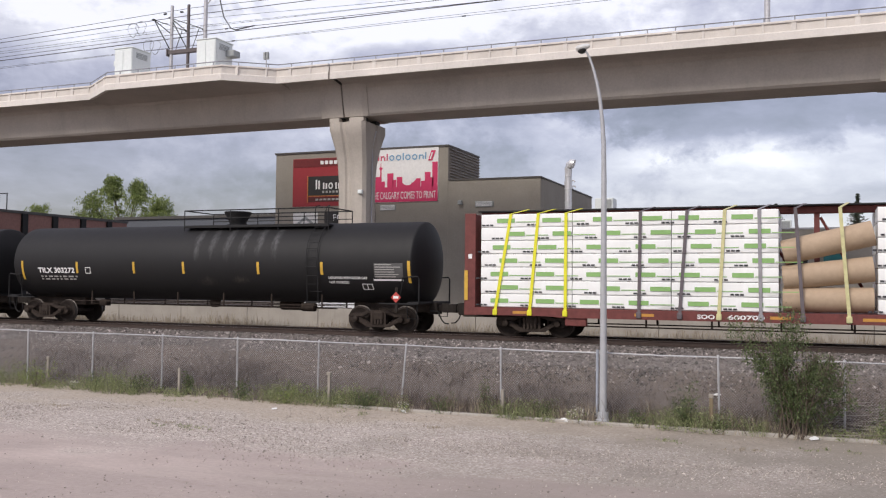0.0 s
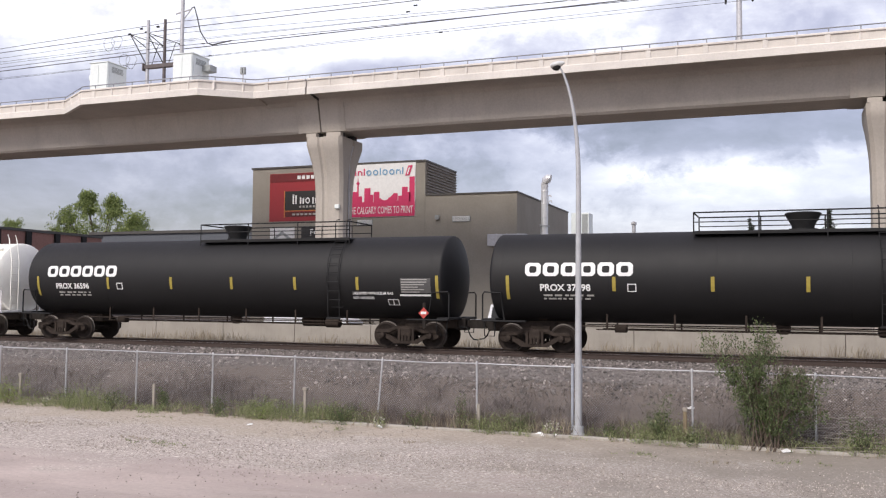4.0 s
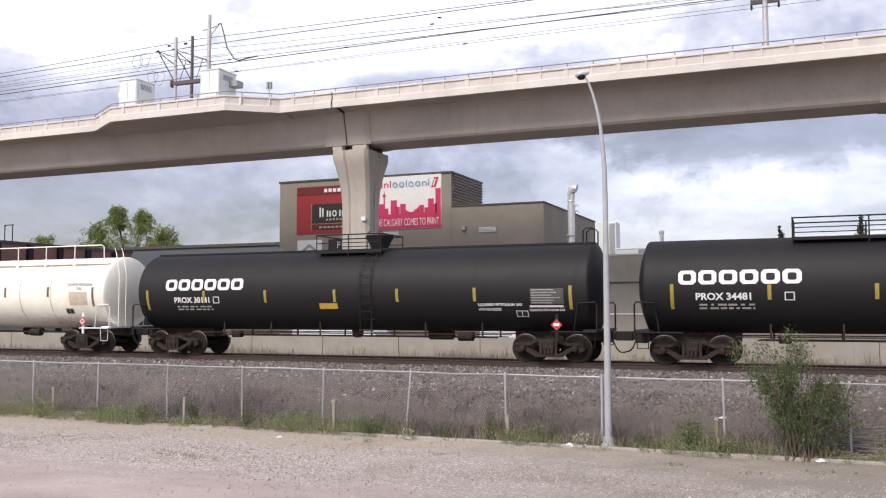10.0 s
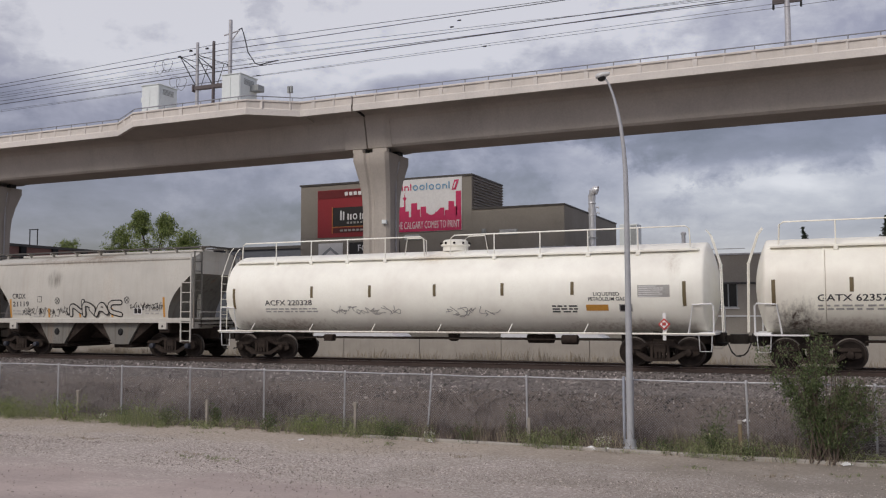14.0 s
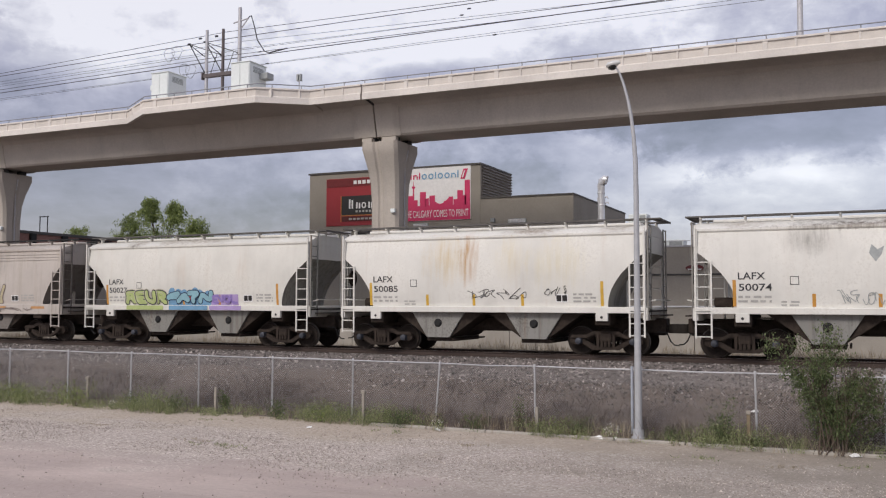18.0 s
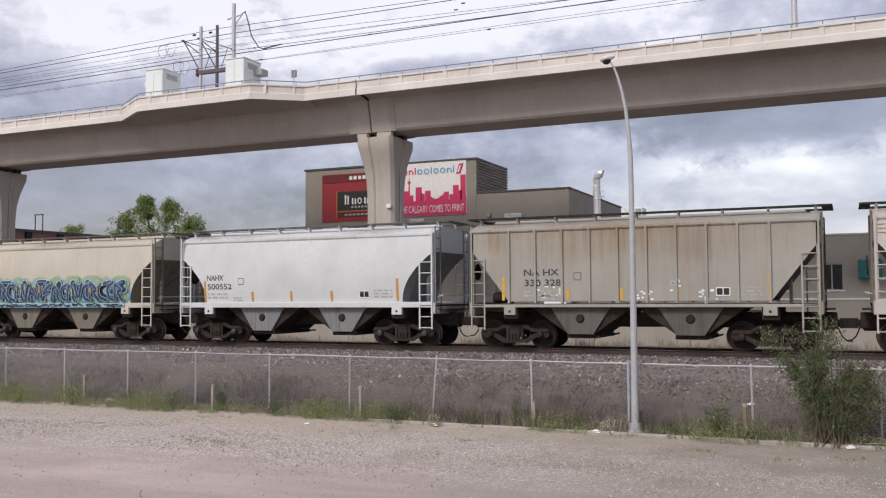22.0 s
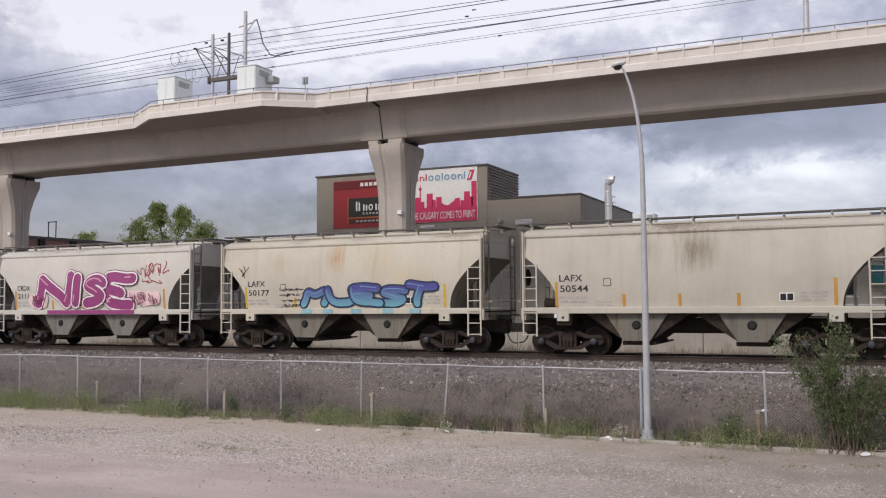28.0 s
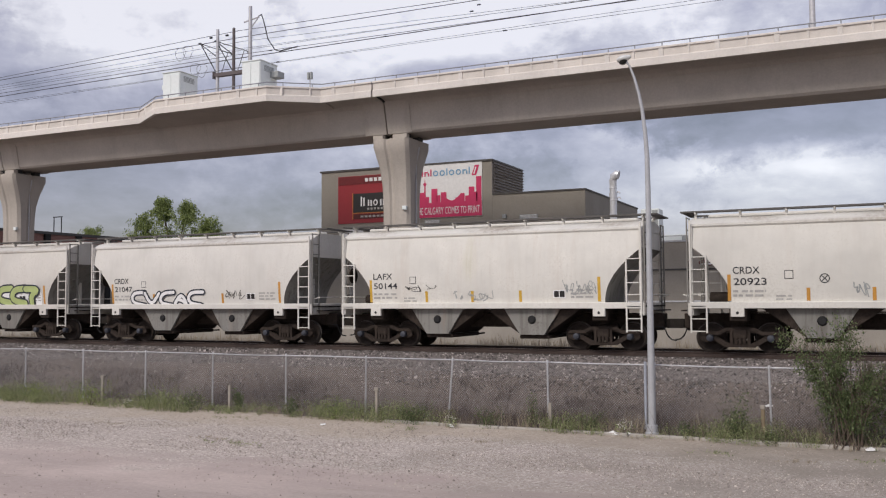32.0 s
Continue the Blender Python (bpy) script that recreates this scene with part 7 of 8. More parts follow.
def hopper_car(k, centre, col, marks, label, kind="A", rust=0.0, streak=0.35, dirt=(0.3, 0.26, 0.2), grime=0.25, walk_dark=False):
    """Two bay covered hopper. kind A: smooth sides; R: ribbed; S: deep side sill."""
    rng = random.Random(300 + k)
    car = new_car("covered_hopper", label, "hopper car", centre)
    wheels = CARS[-1][2]
    soot, rst, brn = (0.1, 0.085, 0.07), (0.42, 0.22, 0.08), (0.24, 0.18, 0.13)
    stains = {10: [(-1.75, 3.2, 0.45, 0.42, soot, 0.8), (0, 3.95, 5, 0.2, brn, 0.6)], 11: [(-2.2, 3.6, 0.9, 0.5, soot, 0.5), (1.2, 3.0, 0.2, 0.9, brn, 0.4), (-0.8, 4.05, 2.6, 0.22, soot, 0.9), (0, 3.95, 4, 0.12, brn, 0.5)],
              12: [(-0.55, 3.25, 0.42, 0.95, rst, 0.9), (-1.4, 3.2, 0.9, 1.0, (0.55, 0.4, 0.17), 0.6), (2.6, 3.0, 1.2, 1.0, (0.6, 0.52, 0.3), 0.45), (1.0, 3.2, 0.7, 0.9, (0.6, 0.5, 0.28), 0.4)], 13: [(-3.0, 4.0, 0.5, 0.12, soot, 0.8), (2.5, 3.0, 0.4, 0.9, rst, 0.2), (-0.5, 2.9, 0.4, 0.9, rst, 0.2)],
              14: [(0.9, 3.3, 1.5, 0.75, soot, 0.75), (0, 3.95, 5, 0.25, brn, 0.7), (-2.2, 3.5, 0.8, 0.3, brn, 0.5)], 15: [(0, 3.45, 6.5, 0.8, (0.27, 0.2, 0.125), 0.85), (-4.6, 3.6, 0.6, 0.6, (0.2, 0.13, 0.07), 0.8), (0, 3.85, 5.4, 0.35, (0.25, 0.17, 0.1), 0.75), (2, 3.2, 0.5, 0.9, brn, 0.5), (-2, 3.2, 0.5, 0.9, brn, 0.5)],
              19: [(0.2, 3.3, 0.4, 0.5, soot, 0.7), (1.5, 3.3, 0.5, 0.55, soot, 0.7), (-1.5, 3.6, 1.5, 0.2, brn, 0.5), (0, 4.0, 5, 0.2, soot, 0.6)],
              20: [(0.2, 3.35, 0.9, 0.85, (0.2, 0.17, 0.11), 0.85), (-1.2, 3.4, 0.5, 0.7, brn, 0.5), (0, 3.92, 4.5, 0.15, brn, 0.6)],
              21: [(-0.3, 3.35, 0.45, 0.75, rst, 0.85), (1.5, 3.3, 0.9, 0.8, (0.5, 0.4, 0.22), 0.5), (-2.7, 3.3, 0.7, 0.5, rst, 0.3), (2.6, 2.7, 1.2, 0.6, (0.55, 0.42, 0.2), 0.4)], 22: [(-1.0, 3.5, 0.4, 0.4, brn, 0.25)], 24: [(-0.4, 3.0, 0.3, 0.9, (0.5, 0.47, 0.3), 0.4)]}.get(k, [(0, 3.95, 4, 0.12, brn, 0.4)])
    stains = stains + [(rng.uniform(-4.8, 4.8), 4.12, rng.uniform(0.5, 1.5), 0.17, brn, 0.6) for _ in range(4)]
    col = tuple(min(0.86, c * 1.08) for c in col)
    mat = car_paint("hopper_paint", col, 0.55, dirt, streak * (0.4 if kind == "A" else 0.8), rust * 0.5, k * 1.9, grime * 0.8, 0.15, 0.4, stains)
    # chutes and end parts: body colour darkened, part dirt, part painted shade
    low = car_paint("shaded_dirty_chute_paint", tuple(c * 0.36 for c in col), 0.75, (0.08, 0.066, 0.055), 0.8, rust, k * 2.9, 0.6, 0.15, 0.3)
    hl, w = 5.5, 1.55
    z1 = 3.32
    power = {"A": 2.0, "R": 1.0, "S": 1.35}[kind]
    cut = {"A": 1.22, "R": 1.35, "S": 1.1}[kind]
    curve = {"A": 0.075, "R": 0.0, "S": 0.045}[kind]

    def half(z):
        return w - curve * (z - 2.6) ** 2

    rings = []
    for i in range(18):      # bowed sides, end sheets cut back in an arc below
        z = 1.57 + (z1 - 1.57) * i / 12 if i < 13 else z1 + (3.98 - z1) * (i - 12) / 5
        x, y = hl - cut * (1 - min(1, i / 12) ** power), half(z)
        rings.append([(-x, -y, z), (x, -y, z), (x, y, z), (-x, y, z)])
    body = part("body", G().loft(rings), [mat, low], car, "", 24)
    for f in body.data.polygons:      # slope sheets under the ends: darker paint for both dirt and shade
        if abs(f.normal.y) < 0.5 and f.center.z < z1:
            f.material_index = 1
    e = half(3.95)
    near = ((-e - 0.03, 3.88), (-e - 0.055, 3.92), (-e - 0.05, 3.98), (-e + 0.02, 4.0), (-e + 0.1, 4.05), (-1.12, 4.13), (-0.85, 4.2), (-0.55, 4.24))
    sec = near + tuple((-y, z) for y, z in near[::-1])
    part("roof", G().loft([[(x, y, z) for y, z in sec] for x in (-hl - 0.02, hl + 0.02)]), mat, car, "", 30)
    # hatch trough and running boards
    part("hatch_cover", G().box(-hl + 0.4, hl - 0.4, -0.3, 0.3, 4.24, 4.36, 0.04), mat, car)
    wm = M_BOARD if not walk_dark else M_DARK
    for y in (-0.78, 0.78):
        part("running_board", G().box(-hl - 0.36, hl + 0.36, y - 0.17, y + 0.17, 4.385, 4.435), wm, car)
        for i in range(9):
            x = -hl + 0.1 + i * (2 * hl - 0.2) / 8
            part("board_bracket", G().box(x - 0.035, x + 0.035, y - 0.06, y + 0.06, 4.12, 4.36).box(x - 0.022, x + 0.022, y - 0.17, y + 0.17, 4.35, 4.385), mat, car)
    for s in (-1, 1):
        part("end_running_board", G().box(min(s * (hl + 0.05), s * (hl + 0.36)), max(s * (hl + 0.05), s * (hl + 0.36)), -0.61, 0.61, 4.39, 4.43), wm, car)
    if kind == "S":
        part("side_sill", G().box(-5.5, 5.5, -w - 0.04, w + 0.04, 1.16, 1.6, 0.015), mat, car)
    else:
        part("side_sill", G().box(-5.5, 5.5, -w - 0.045, w + 0.045, 1.37, 1.57 if kind == "A" else 1.47, 0.015), mat, car)
        for s in (-1, 1):
            p = part("jacking_pad", G().box(s * 4.1 - 0.2, s * 4.1 + 0.2, -w - 0.05, -w + 0.1, 1.12, 1.4, 0.01), mat, car)
            part("pad_hole", G().lathe([(-0.06, 0.045), (0.0, 0.045)], 10, "y", at=(s * 4.1, -w, 1.24)), M_BLACK, p)
    if kind == "R":
        for i in range(10):
            x = -hl + 1.38 + i * (2 * hl - 2.76) / 9
            part("rib", G().box(x - 0.04, x + 0.04, -w - 0.07, -w + 0.01, 1.5, 3.95, 0.01), mat, car)
            part("rib", G().box(x - 0.04, x + 0.04, w - 0.01, w + 0.07, 1.5, 3.95, 0.01), mat, car)
    if kind == "S":
        for z in (3.5, 3.62, 3.74):
            part("side_crease", G().box(-hl + 0.06, hl - 0.06, -half(z) - 0.025, -half(z) + 0.01, z, z + 0.03), mat, car)
    # panel seams
    for i in range(7):
        x = -hl + 1.5 + i * (2 * hl - 3.0) / 6
        part("panel_seam", G().loft([[(x - 0.012, -half(z) - 0.005, z), (x + 0.012, -half(z) - 0.005, z), (x + 0.012, -half(z) + 0.01, z), (x - 0.012, -half(z) + 0.01, z)] for z in (1.58, 2.0, 2.5, 3.0, 3.45, 3.87)]), mat, car)
    # discharge hoppers
    for x in (-1.75, 1.75):
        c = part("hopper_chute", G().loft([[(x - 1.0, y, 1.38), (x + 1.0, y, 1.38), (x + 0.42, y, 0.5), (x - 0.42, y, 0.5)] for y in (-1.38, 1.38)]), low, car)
        part("outlet_gate", G().box(x - 0.5, x + 0.5, -1.2, 1.2, 0.36, 0.5, 0.02), M_TRUCK, c)
        part("gate_shaft", G().tube([(x + 0.6, -1.45, 0.43), (x + 0.6, 1.45, 0.43)], 0.035, 6), M_TRUCK, c)
        part("side_port", G().lathe([(-1.43, 0.1), (-1.37, 0.16)], 12, "y", at=(x, 0, 1.0)), M_DARK, c)
        # inner slopes in near-black steel colour, standing in for the shade there
        for s in (-1, 1):
            part("slope_sheet", G().add([(x + s * 1.0, -1.3, 1.4), (x + s * 1.72, -1.3, 1.4), (x + s * 0.46, -1.3, 0.52), (x + s * 1.0, 1.3, 1.4), (x + s * 1.72, 1.3, 1.4), (x + s * 0.46, 1.3, 0.52)],
                                       [(0, 1, 2), (5, 4, 3), (0, 3, 4, 1), (1, 4, 5, 2), (2, 5, 3, 0)]), M_TRUCK, c)
    part("centre_sill", G().box(-5.9, 5.9, -0.32, 0.32, 0.72, 1.2, 0.02), M_TRUCK, car)
    for s in (-1, 1):
        def ex(a, b):
            return (min(s * a, s * b), max(s * a, s * b))
        wheels += make_truck(car, s * 4.1, M_BEARBLUE if kind == "A" else M_TRUCK)
        make_coupler(car, s * (6.24 - 0.28), s)
        part("end_sill", G().box(*ex(5.4, 5.56), -w, w, 1.15, 1.55, 0.02), mat, car)
        part("end_platform", G().box(*ex(4.2, 5.6), -1.5, 1.5, 1.42, 1.47), M_TRUCK, car)
        part("bolster_beam", G().box(*ex(3.85, 4.35), -w + 0.05, w - 0.05, 0.98, 1.4, 0.03), M_TRUCK, car)
        part("slope_brace", G().box(*ex(4.55, 4.65), -0.06, 0.06, 1.47, 2.9), mat, car)
        for y in (-w + 0.05, w - 0.05):
            part("corner_post", G().box(*ex(5.41, 5.51), y - 0.05, y + 0.05, 1.5, 3.95), mat, car)
            o = -1 if y < 0 else 1
            # side ladder
            xa, xb = s * 5.47, s * 5.0
            for xx in (xa, xb):
                part("ladder_rail", G().box(xx - 0.025, xx + 0.025, y + o * 0.06, y + o * 0.1, 0.62, 3.0 if xx == xb else 4.1), mat, car)
            zz = 0.66
            while zz < 3.0:
                part("rung", G().box(*sorted((xa, xb)), y + o * 0.065, y + o * 0.095, zz, zz + 0.03), mat, car)
                zz += 0.38
            # end ladder
            for yy in (y, y - o * 0.45):
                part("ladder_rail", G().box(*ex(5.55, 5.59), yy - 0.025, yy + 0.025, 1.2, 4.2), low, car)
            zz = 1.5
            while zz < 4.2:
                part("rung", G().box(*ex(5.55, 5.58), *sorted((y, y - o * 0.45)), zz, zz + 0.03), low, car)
                zz += 0.38
        part("handhold", G().tube([(s * 5.56, -1.3, 1.75), (s * 5.75, -1.3, 1.8), (s * 5.75, 1.3, 1.8), (s * 5.56, 1.3, 1.75)], 0.02, 6), mat, car)
        part("crossover_step", G().box(*ex(5.56, 5.85), -1.2, 1.2, 1.28, 1.32), M_TRUCK, car)
    part("brake_cylinder", G().lathe([(-0.3, 0.1), (-0.28, 0.18), (0.25, 0.18), (0.3, 0.08)], 12, "x", at=(-4.75, -0.55, 1.7)), M_TRUCK, car, "", 40)
    part("brake_wheel", G().lathe([(-0.02, 0.24), (-0.02, 0.29), (0.02, 0.29), (0.02, 0.24)], 16, "x", at=(-5.68, -0.5, 2.6)), M_TRUCK, car, "", 40)
    part("brake_pipe", G().tube([(-5.6, -0.6, 1.1), (-4.0, -0.75, 1.25), (4.0, -0.75, 1.25), (5.6, -0.6, 1.1)], 0.025, 6), M_TRUCK, car)
    side = Side(-w, curve=curve)
    # lettering and reflectors
    if marks:
        a, b, ink = marks
        x = -4.22 if kind == "A" else -3.6
        if a:
            side.text(a, x, 2.42, 0.3, ink, car, 0.78 if kind != "R" else 1.2)
        side.text(b, x + 0.02, 2.08, 0.3, ink, car, 0.19 * len(b) if kind != "R" else 1.25)
        side.lines(x, 1.86, 0.95, 0.26, 2, M_FAINT, car, rng)
        qx = -2.75 if kind == "A" else -1.9
        bx = side.rect("square_mark", qx, qx + 0.25, 2.25, 2.5, ink, car, 0.008)
        side.rect("square_core", qx + 0.02, qx + 0.23, 2.27, 2.48, mat, bx, 0.011)
    label_pair(side, car, 2.55, 1.72, M_BLACK, M_LETTERW)
    side.lines(3.15, 1.95, 0.75, 0.34, 3, M_FAINT, car, rng)
    side.lines(-3.0, 1.72, 0.5, 0.2, 2, M_FAINT, car, rng)
    am = M_AMBER if k % 3 else M_YELLOW
    upright = () if k == 14 else ((-4.33, 1.6, 2.4), (4.1, 1.6, 2.4), (-2.1, 1.6, 1.98), (-0.35, 1.6, 1.98), (1.4, 1.6, 1.98))
    for x, za, zb in upright:
        side.rect("reflective_stripe", x - 0.05, x + 0.05, za, zb, am, car, 0.006)
    return car, side


MOVERS = []


def cargo(name, label, category, x, centre, group):
    ob = thing(name, label, category, pose(centre + x, TY, RZ), group=group)
    MOVERS.append((ob, centre + x))
    return ob


def flat_car(centre):
    car = new_car("centerbeam_flatcar", "oxide red centerbeam flatcar with bulkhead ends and lashing straps", "flatcar", centre)
    wheels = CARS[-1][2]
    rng = random.Random(77)
    part("deck", G().box(-11.0, 11.0, -1.4, 1.4, 0.86, 0.98, 0.01), M_BOXCAR, car)
    part("side_sill", G().prism([(-11.0, 0.72), (-8.2, 0.72), (-7.6, 0.68), (7.6, 0.68), (8.2, 0.72), (11.0, 0.72), (11.0, 0.97), (-11.0, 0.97)], -1.46, -1.38), M_BOXCAR, car)
    part("side_sill", G().prism([(-11.0, 0.72), (-8.2, 0.72), (-7.6, 0.68), (7.6, 0.68), (8.2, 0.72), (11.0, 0.72), (11.0, 0.97), (-11.0, 0.97)], 1.38, 1.46), M_BOXCAR, car)
    part("top_chord", G().box(-10.9, 10.9, -0.14, 0.14, 4.02, 4.24, 0.02), M_BOXCAR, car)
    part("top_cap", G().box(-10.9, 10.9, -0.45, 0.45, 4.24, 4.28), M_DARK, car)
    for i in range(13):
        x = -10.4 + i * 20.8 / 12
        part("centre_post", G().box(x - 0.08, x + 0.08, -0.1, 0.1, 0.98, 4.02), M_BOXCAR, car)
    for i in range(12):
        x = -10.4 + i * 20.8 / 12
        part("diagonal", G().tube([(x + 0.1, 0, 3.9), (x + 1.6, 0, 1.1)], 0.05, 6), M_BOXCAR, car)
    for s in (-1, 1):
        xa, xb = sorted((s * 10.65, s * 11.0))
        b = part("bulkhead", G().box(xa, xb, -1.4, 1.4, 0.98, 4.1, 0.02), M_BOXCAR, car)
        part("bulkhead_rib", G().box(xa - 0.02, xb + 0.02, -1.44, -1.36, 0.7, 4.12, 0.01), M_BOXCAR, b)
        part("reflective_stripe", G().box(s * 10.95 - 0.06, s * 10.95 + 0.06, -1.47, -1.445, 1.2, 2.2), M_YELLOW, b)
        part("data_mark", G().box(s * 10.83 - 0.05, s * 10.83 + 0.08, -1.452, -1.443, 2.6, 2.75), M_LETTERW, b)
        wheels += make_truck(car, s * 8.75, M_TRUCK)
        make_coupler(car, s * 11.82, s)
        part("draft_sill", G().box(min(s * 9.5, s * 11.5), max(s * 9.5, s * 11.5), -0.3, 0.3, 0.6, 0.95, 0.02), M_TRUCK, car)
        part("ladder", G().tube([(s * 11.05, -1.2, 0.8), (s * 11.05, -1.2, 3.6)], 0.025, 6), M_BOXCAR, car)
    for y in (-1.1, 1.1):
        rod = part("brake_rod", G().tube([(-7.4, y, 0.42), (7.4, y, 0.42)], 0.025, 6), M_TRUCK, car)
        for i in range(8):
            x = -7.0 + i * 2.0
            part("hanger", G().box(x - 0.03, x + 0.03, y - 0.02, y + 0.02, 0.4, 0.88), M_TRUCK, rod)
    part("air_reservoir", G().lathe([(1.9, 0.1), (2.0, 0.22), (2.9, 0.22), (3.0, 0.1)], 12, "x", at=(0, -0.7, 0.6)), M_TRUCK, car, "", 40)
    part("tool_box", G().box(-7.55, -6.85, -1.4, -1.2, 0.42, 0.72, 0.02), M_BOXCAR, car)
    side = Side(-1.46)
    side.text("SOO", -3.4, 0.755, 0.18, M_LETTERW, car, 0.52)
    side.text("600700", -2.5, 0.755, 0.18, M_LETTERW, car, 1.05)
    for x in (-9.0, -5.0, -1.0, 1.5, 5.0, 9.0):
        side.rect("reflective_stripe", x - 0.3, x + 0.3, 0.78, 0.87, M_AMBER, car, 0.006)
    # straps from deck to top chord
    for i, (xt, xb, m) in enumerate(((-9.39, -9.91, M_STRAP), (-8.45, -8.72, M_STRAP), (-7.52, -7.53, M_STRAP), (-5.13, -5.17, M_STRAPD), (-3.7, -3.92, M_STRAPD), (-2.59, -2.76, M_STRAPP), (-1.6, -1.56, M_STRAPG),
                                     (-0.59, -0.39, M_STRAPD), (0.62, 0.85, M_STRAPP), (3.0, 2.9, M_STRAPG), (5.2, 5.3, M_STRAP), (7.4, 7.4, M_STRAPG), (9.3, 9.4, M_STRAP))):
        d = 0.05
        s = part("strap", G().loft([[(xb - d, -1.45, 0.9), (xb + d, -1.45, 0.9), (xb + d, -1.465, 0.9), (xb - d, -1.465, 0.9)], [(xt - d, -1.435, 4.08), (xt + d, -1.435, 4.08), (xt + d, -1.45, 4.08), (xt - d, -1.45, 4.08)],
                                    [(xt + 0.25 - d, -0.3, 4.3), (xt + 0.25 + d, -0.3, 4.3), (xt + 0.25 + d, -0.3, 4.315), (xt + 0.25 - d, -0.3, 4.315)]]), m, car)
        part("ratchet", G().box(xb - 0.08, xb + 0.08, -1.52, -1.46, 0.72, 0.92, 0.02), m, s)
    # wrapped lumber: seven rows, bundles butted end to end
    h = 0.442
    mesh = None
    for (a, b) in ((-10.45, -1.05), (1.6, 10.45)):
        n = 3
        L = (b - a) / n
        for row in range(7):
            for j in range(n):
                for near in (True, False):
                    x = a + j * L
                    bd = cargo("lumber_bundle", "white wrapped lumber bundle with green printed marks", "lumber bundle", x, centre, "lumber load")
                    z0 = 0.985 + row * h
                    y0, y1 = (-1.42, -0.16) if near else (0.16, 1.42)
                    dy = rng.uniform(-0.02, 0.0)
                    part("wrap", cached(("wrap", near, round(L, 2)), lambda: wrap_mesh(L, h, near)), None, bd, at=pose(0, dy if near else 0, z0))
                    if near:
                        sh = rng.uniform(-0.25, 0.25)
                        for q in range(2):
                            xx = 0.45 + q * L / 2 + sh + 0.25 * (row % 2)
                            part("green_print", cached("gprint", lambda: G().add([(0, 0, 0.15), (0.62, 0, 0.15), (0.62, 0, 0.29), (0, 0, 0.29)], [(0, 1, 2, 3)]).mesh("green_print", M_WRAPGREEN)), None, bd, at=pose(xx, -1.426 + dy, z0))
                            part("small_print", cached("sprint", small_print), None, bd, at=pose(xx - 0.55, -1.426 + dy, z0))
                            part("green_line", cached("gline", lambda: G().add([(0, 0, 0.16), (0.75, 0, 0.16), (0.75, 0, 0.185), (0, 0, 0.185)], [(0, 1, 2, 3)]).mesh("green_line", M_WRAPGREEN)), None, bd, at=pose(xx + 0.66, -1.426 + dy, z0))
    for x0, z0, x1, z1 in ((-0.95, 1.37, 1.52, 1.39), (-0.95, 2.02, 1.52, 2.3), (-0.95, 2.78, 1.52, 3.35)):
        t = cargo("cardboard_tube", "large brown kraft paper tube lashed on the flatcar", "tube", 0, centre, "paper tubes")
        part("tube_wall", G().tube([(x0, -0.95, z0), (x1, -0.95, z1)], 0.37, 28), M_KRAFT, t, "", 50)
        d = Vector((x1 - x0, 0, z1 - z0)).normalized()
        # black disc on the capped end, painting the darkness of the hollow
        part("tube_core", G().tube([(x0 - d.x * 0.004, -0.95, z0 - d.z * 0.004), (x0, -0.95, z0)], 0.31, 24), M_BLACK, t)


def wrap_mesh(L, h, near):
    rng = random.Random(6)
    y0, y1 = (-1.42, -0.16) if near else (0.16, 1.42)
    g = G()
    n = 14
    rings = []
    for i in range(n + 1):
        x = 0.012 + (L - 0.024) * i / n
        d = 0.012 if 0 < i < n else 0.03
        rings.append([(x, y0 + d + rng.uniform(0, 0.02), 0.03), (x, y0 + d * 0.3 + rng.uniform(0, 0.016), h * 0.5), (x, y0 + d + rng.uniform(0, 0.02), h - 0.03), (x, y0 + 0.05, h - 0.006), (x, y1 - 0.05, h - 0.006), (x, y1, h - 0.05), (x, y1, 0.05), (x, y0 + 0.05, 0.006)])
    g.loft(rings)
    return g.mesh("wrap", M_WRAP, 30)


def small_print():
    g = G()
    for k in range(3):
        g.add([(0.03 + k * 0.14, 0, 0.05), (0.14 + k * 0.14, 0, 0.05), (0.14 + k * 0.14, 0, 0.1), (0.03 + k * 0.14, 0, 0.1)], [(0, 1, 2, 3)])
    return g.mesh("small_print", M_LETTERK)


# ---- the train, head to tail ----
J = [156.8, 136.65, 116.7, 96.85, 76.9, 57.55, 37.65, 18.15, -1.5]
MID = [(a + b) / 2 for a, b in zip(J, J[1:])]
LEN = [a - b for a, b in zip(J, J[1:])]
flat_car(156.8 + 12.1)
black_tank(2, MID[0], LEN[0], ("TILX 303272", -7.85, 1.95), (-8.7, -5.75, -2.85, -0.45, 2.95, 5.65, 9.1), None, (-0.85, 5.6), 1.0, True)
black_tank(3, MID[1], LEN[1], ("PROX 37298", -7.4, 1.65), (-8.5, -5.0, -2.0, 0.7, 3.4, 5.9, 8.9), (-7.9, -4.4), (-2.6, 3.2), 0.6, True)
black_tank(4, MID[2], LEN[2], ("PROX 36596", -7.58, 1.65), (-8.5, -4.98, -1.99, 0.72, 3.4, 5.9, 8.9), (-8.01, -4.56), (-1.06, 5.3), 0.0, True)
M_REDTAG = plain("red_brown_spray", (0.32, 0.05, 0.045), 0.6)
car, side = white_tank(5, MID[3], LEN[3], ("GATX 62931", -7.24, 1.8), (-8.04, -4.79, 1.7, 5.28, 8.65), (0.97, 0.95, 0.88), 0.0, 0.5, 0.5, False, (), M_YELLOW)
scrawl(side, car, -2.76, 0.95, 1.4, 2.2, 19, M_REDTAG, 5, 0.038, "red brown painted scribble")
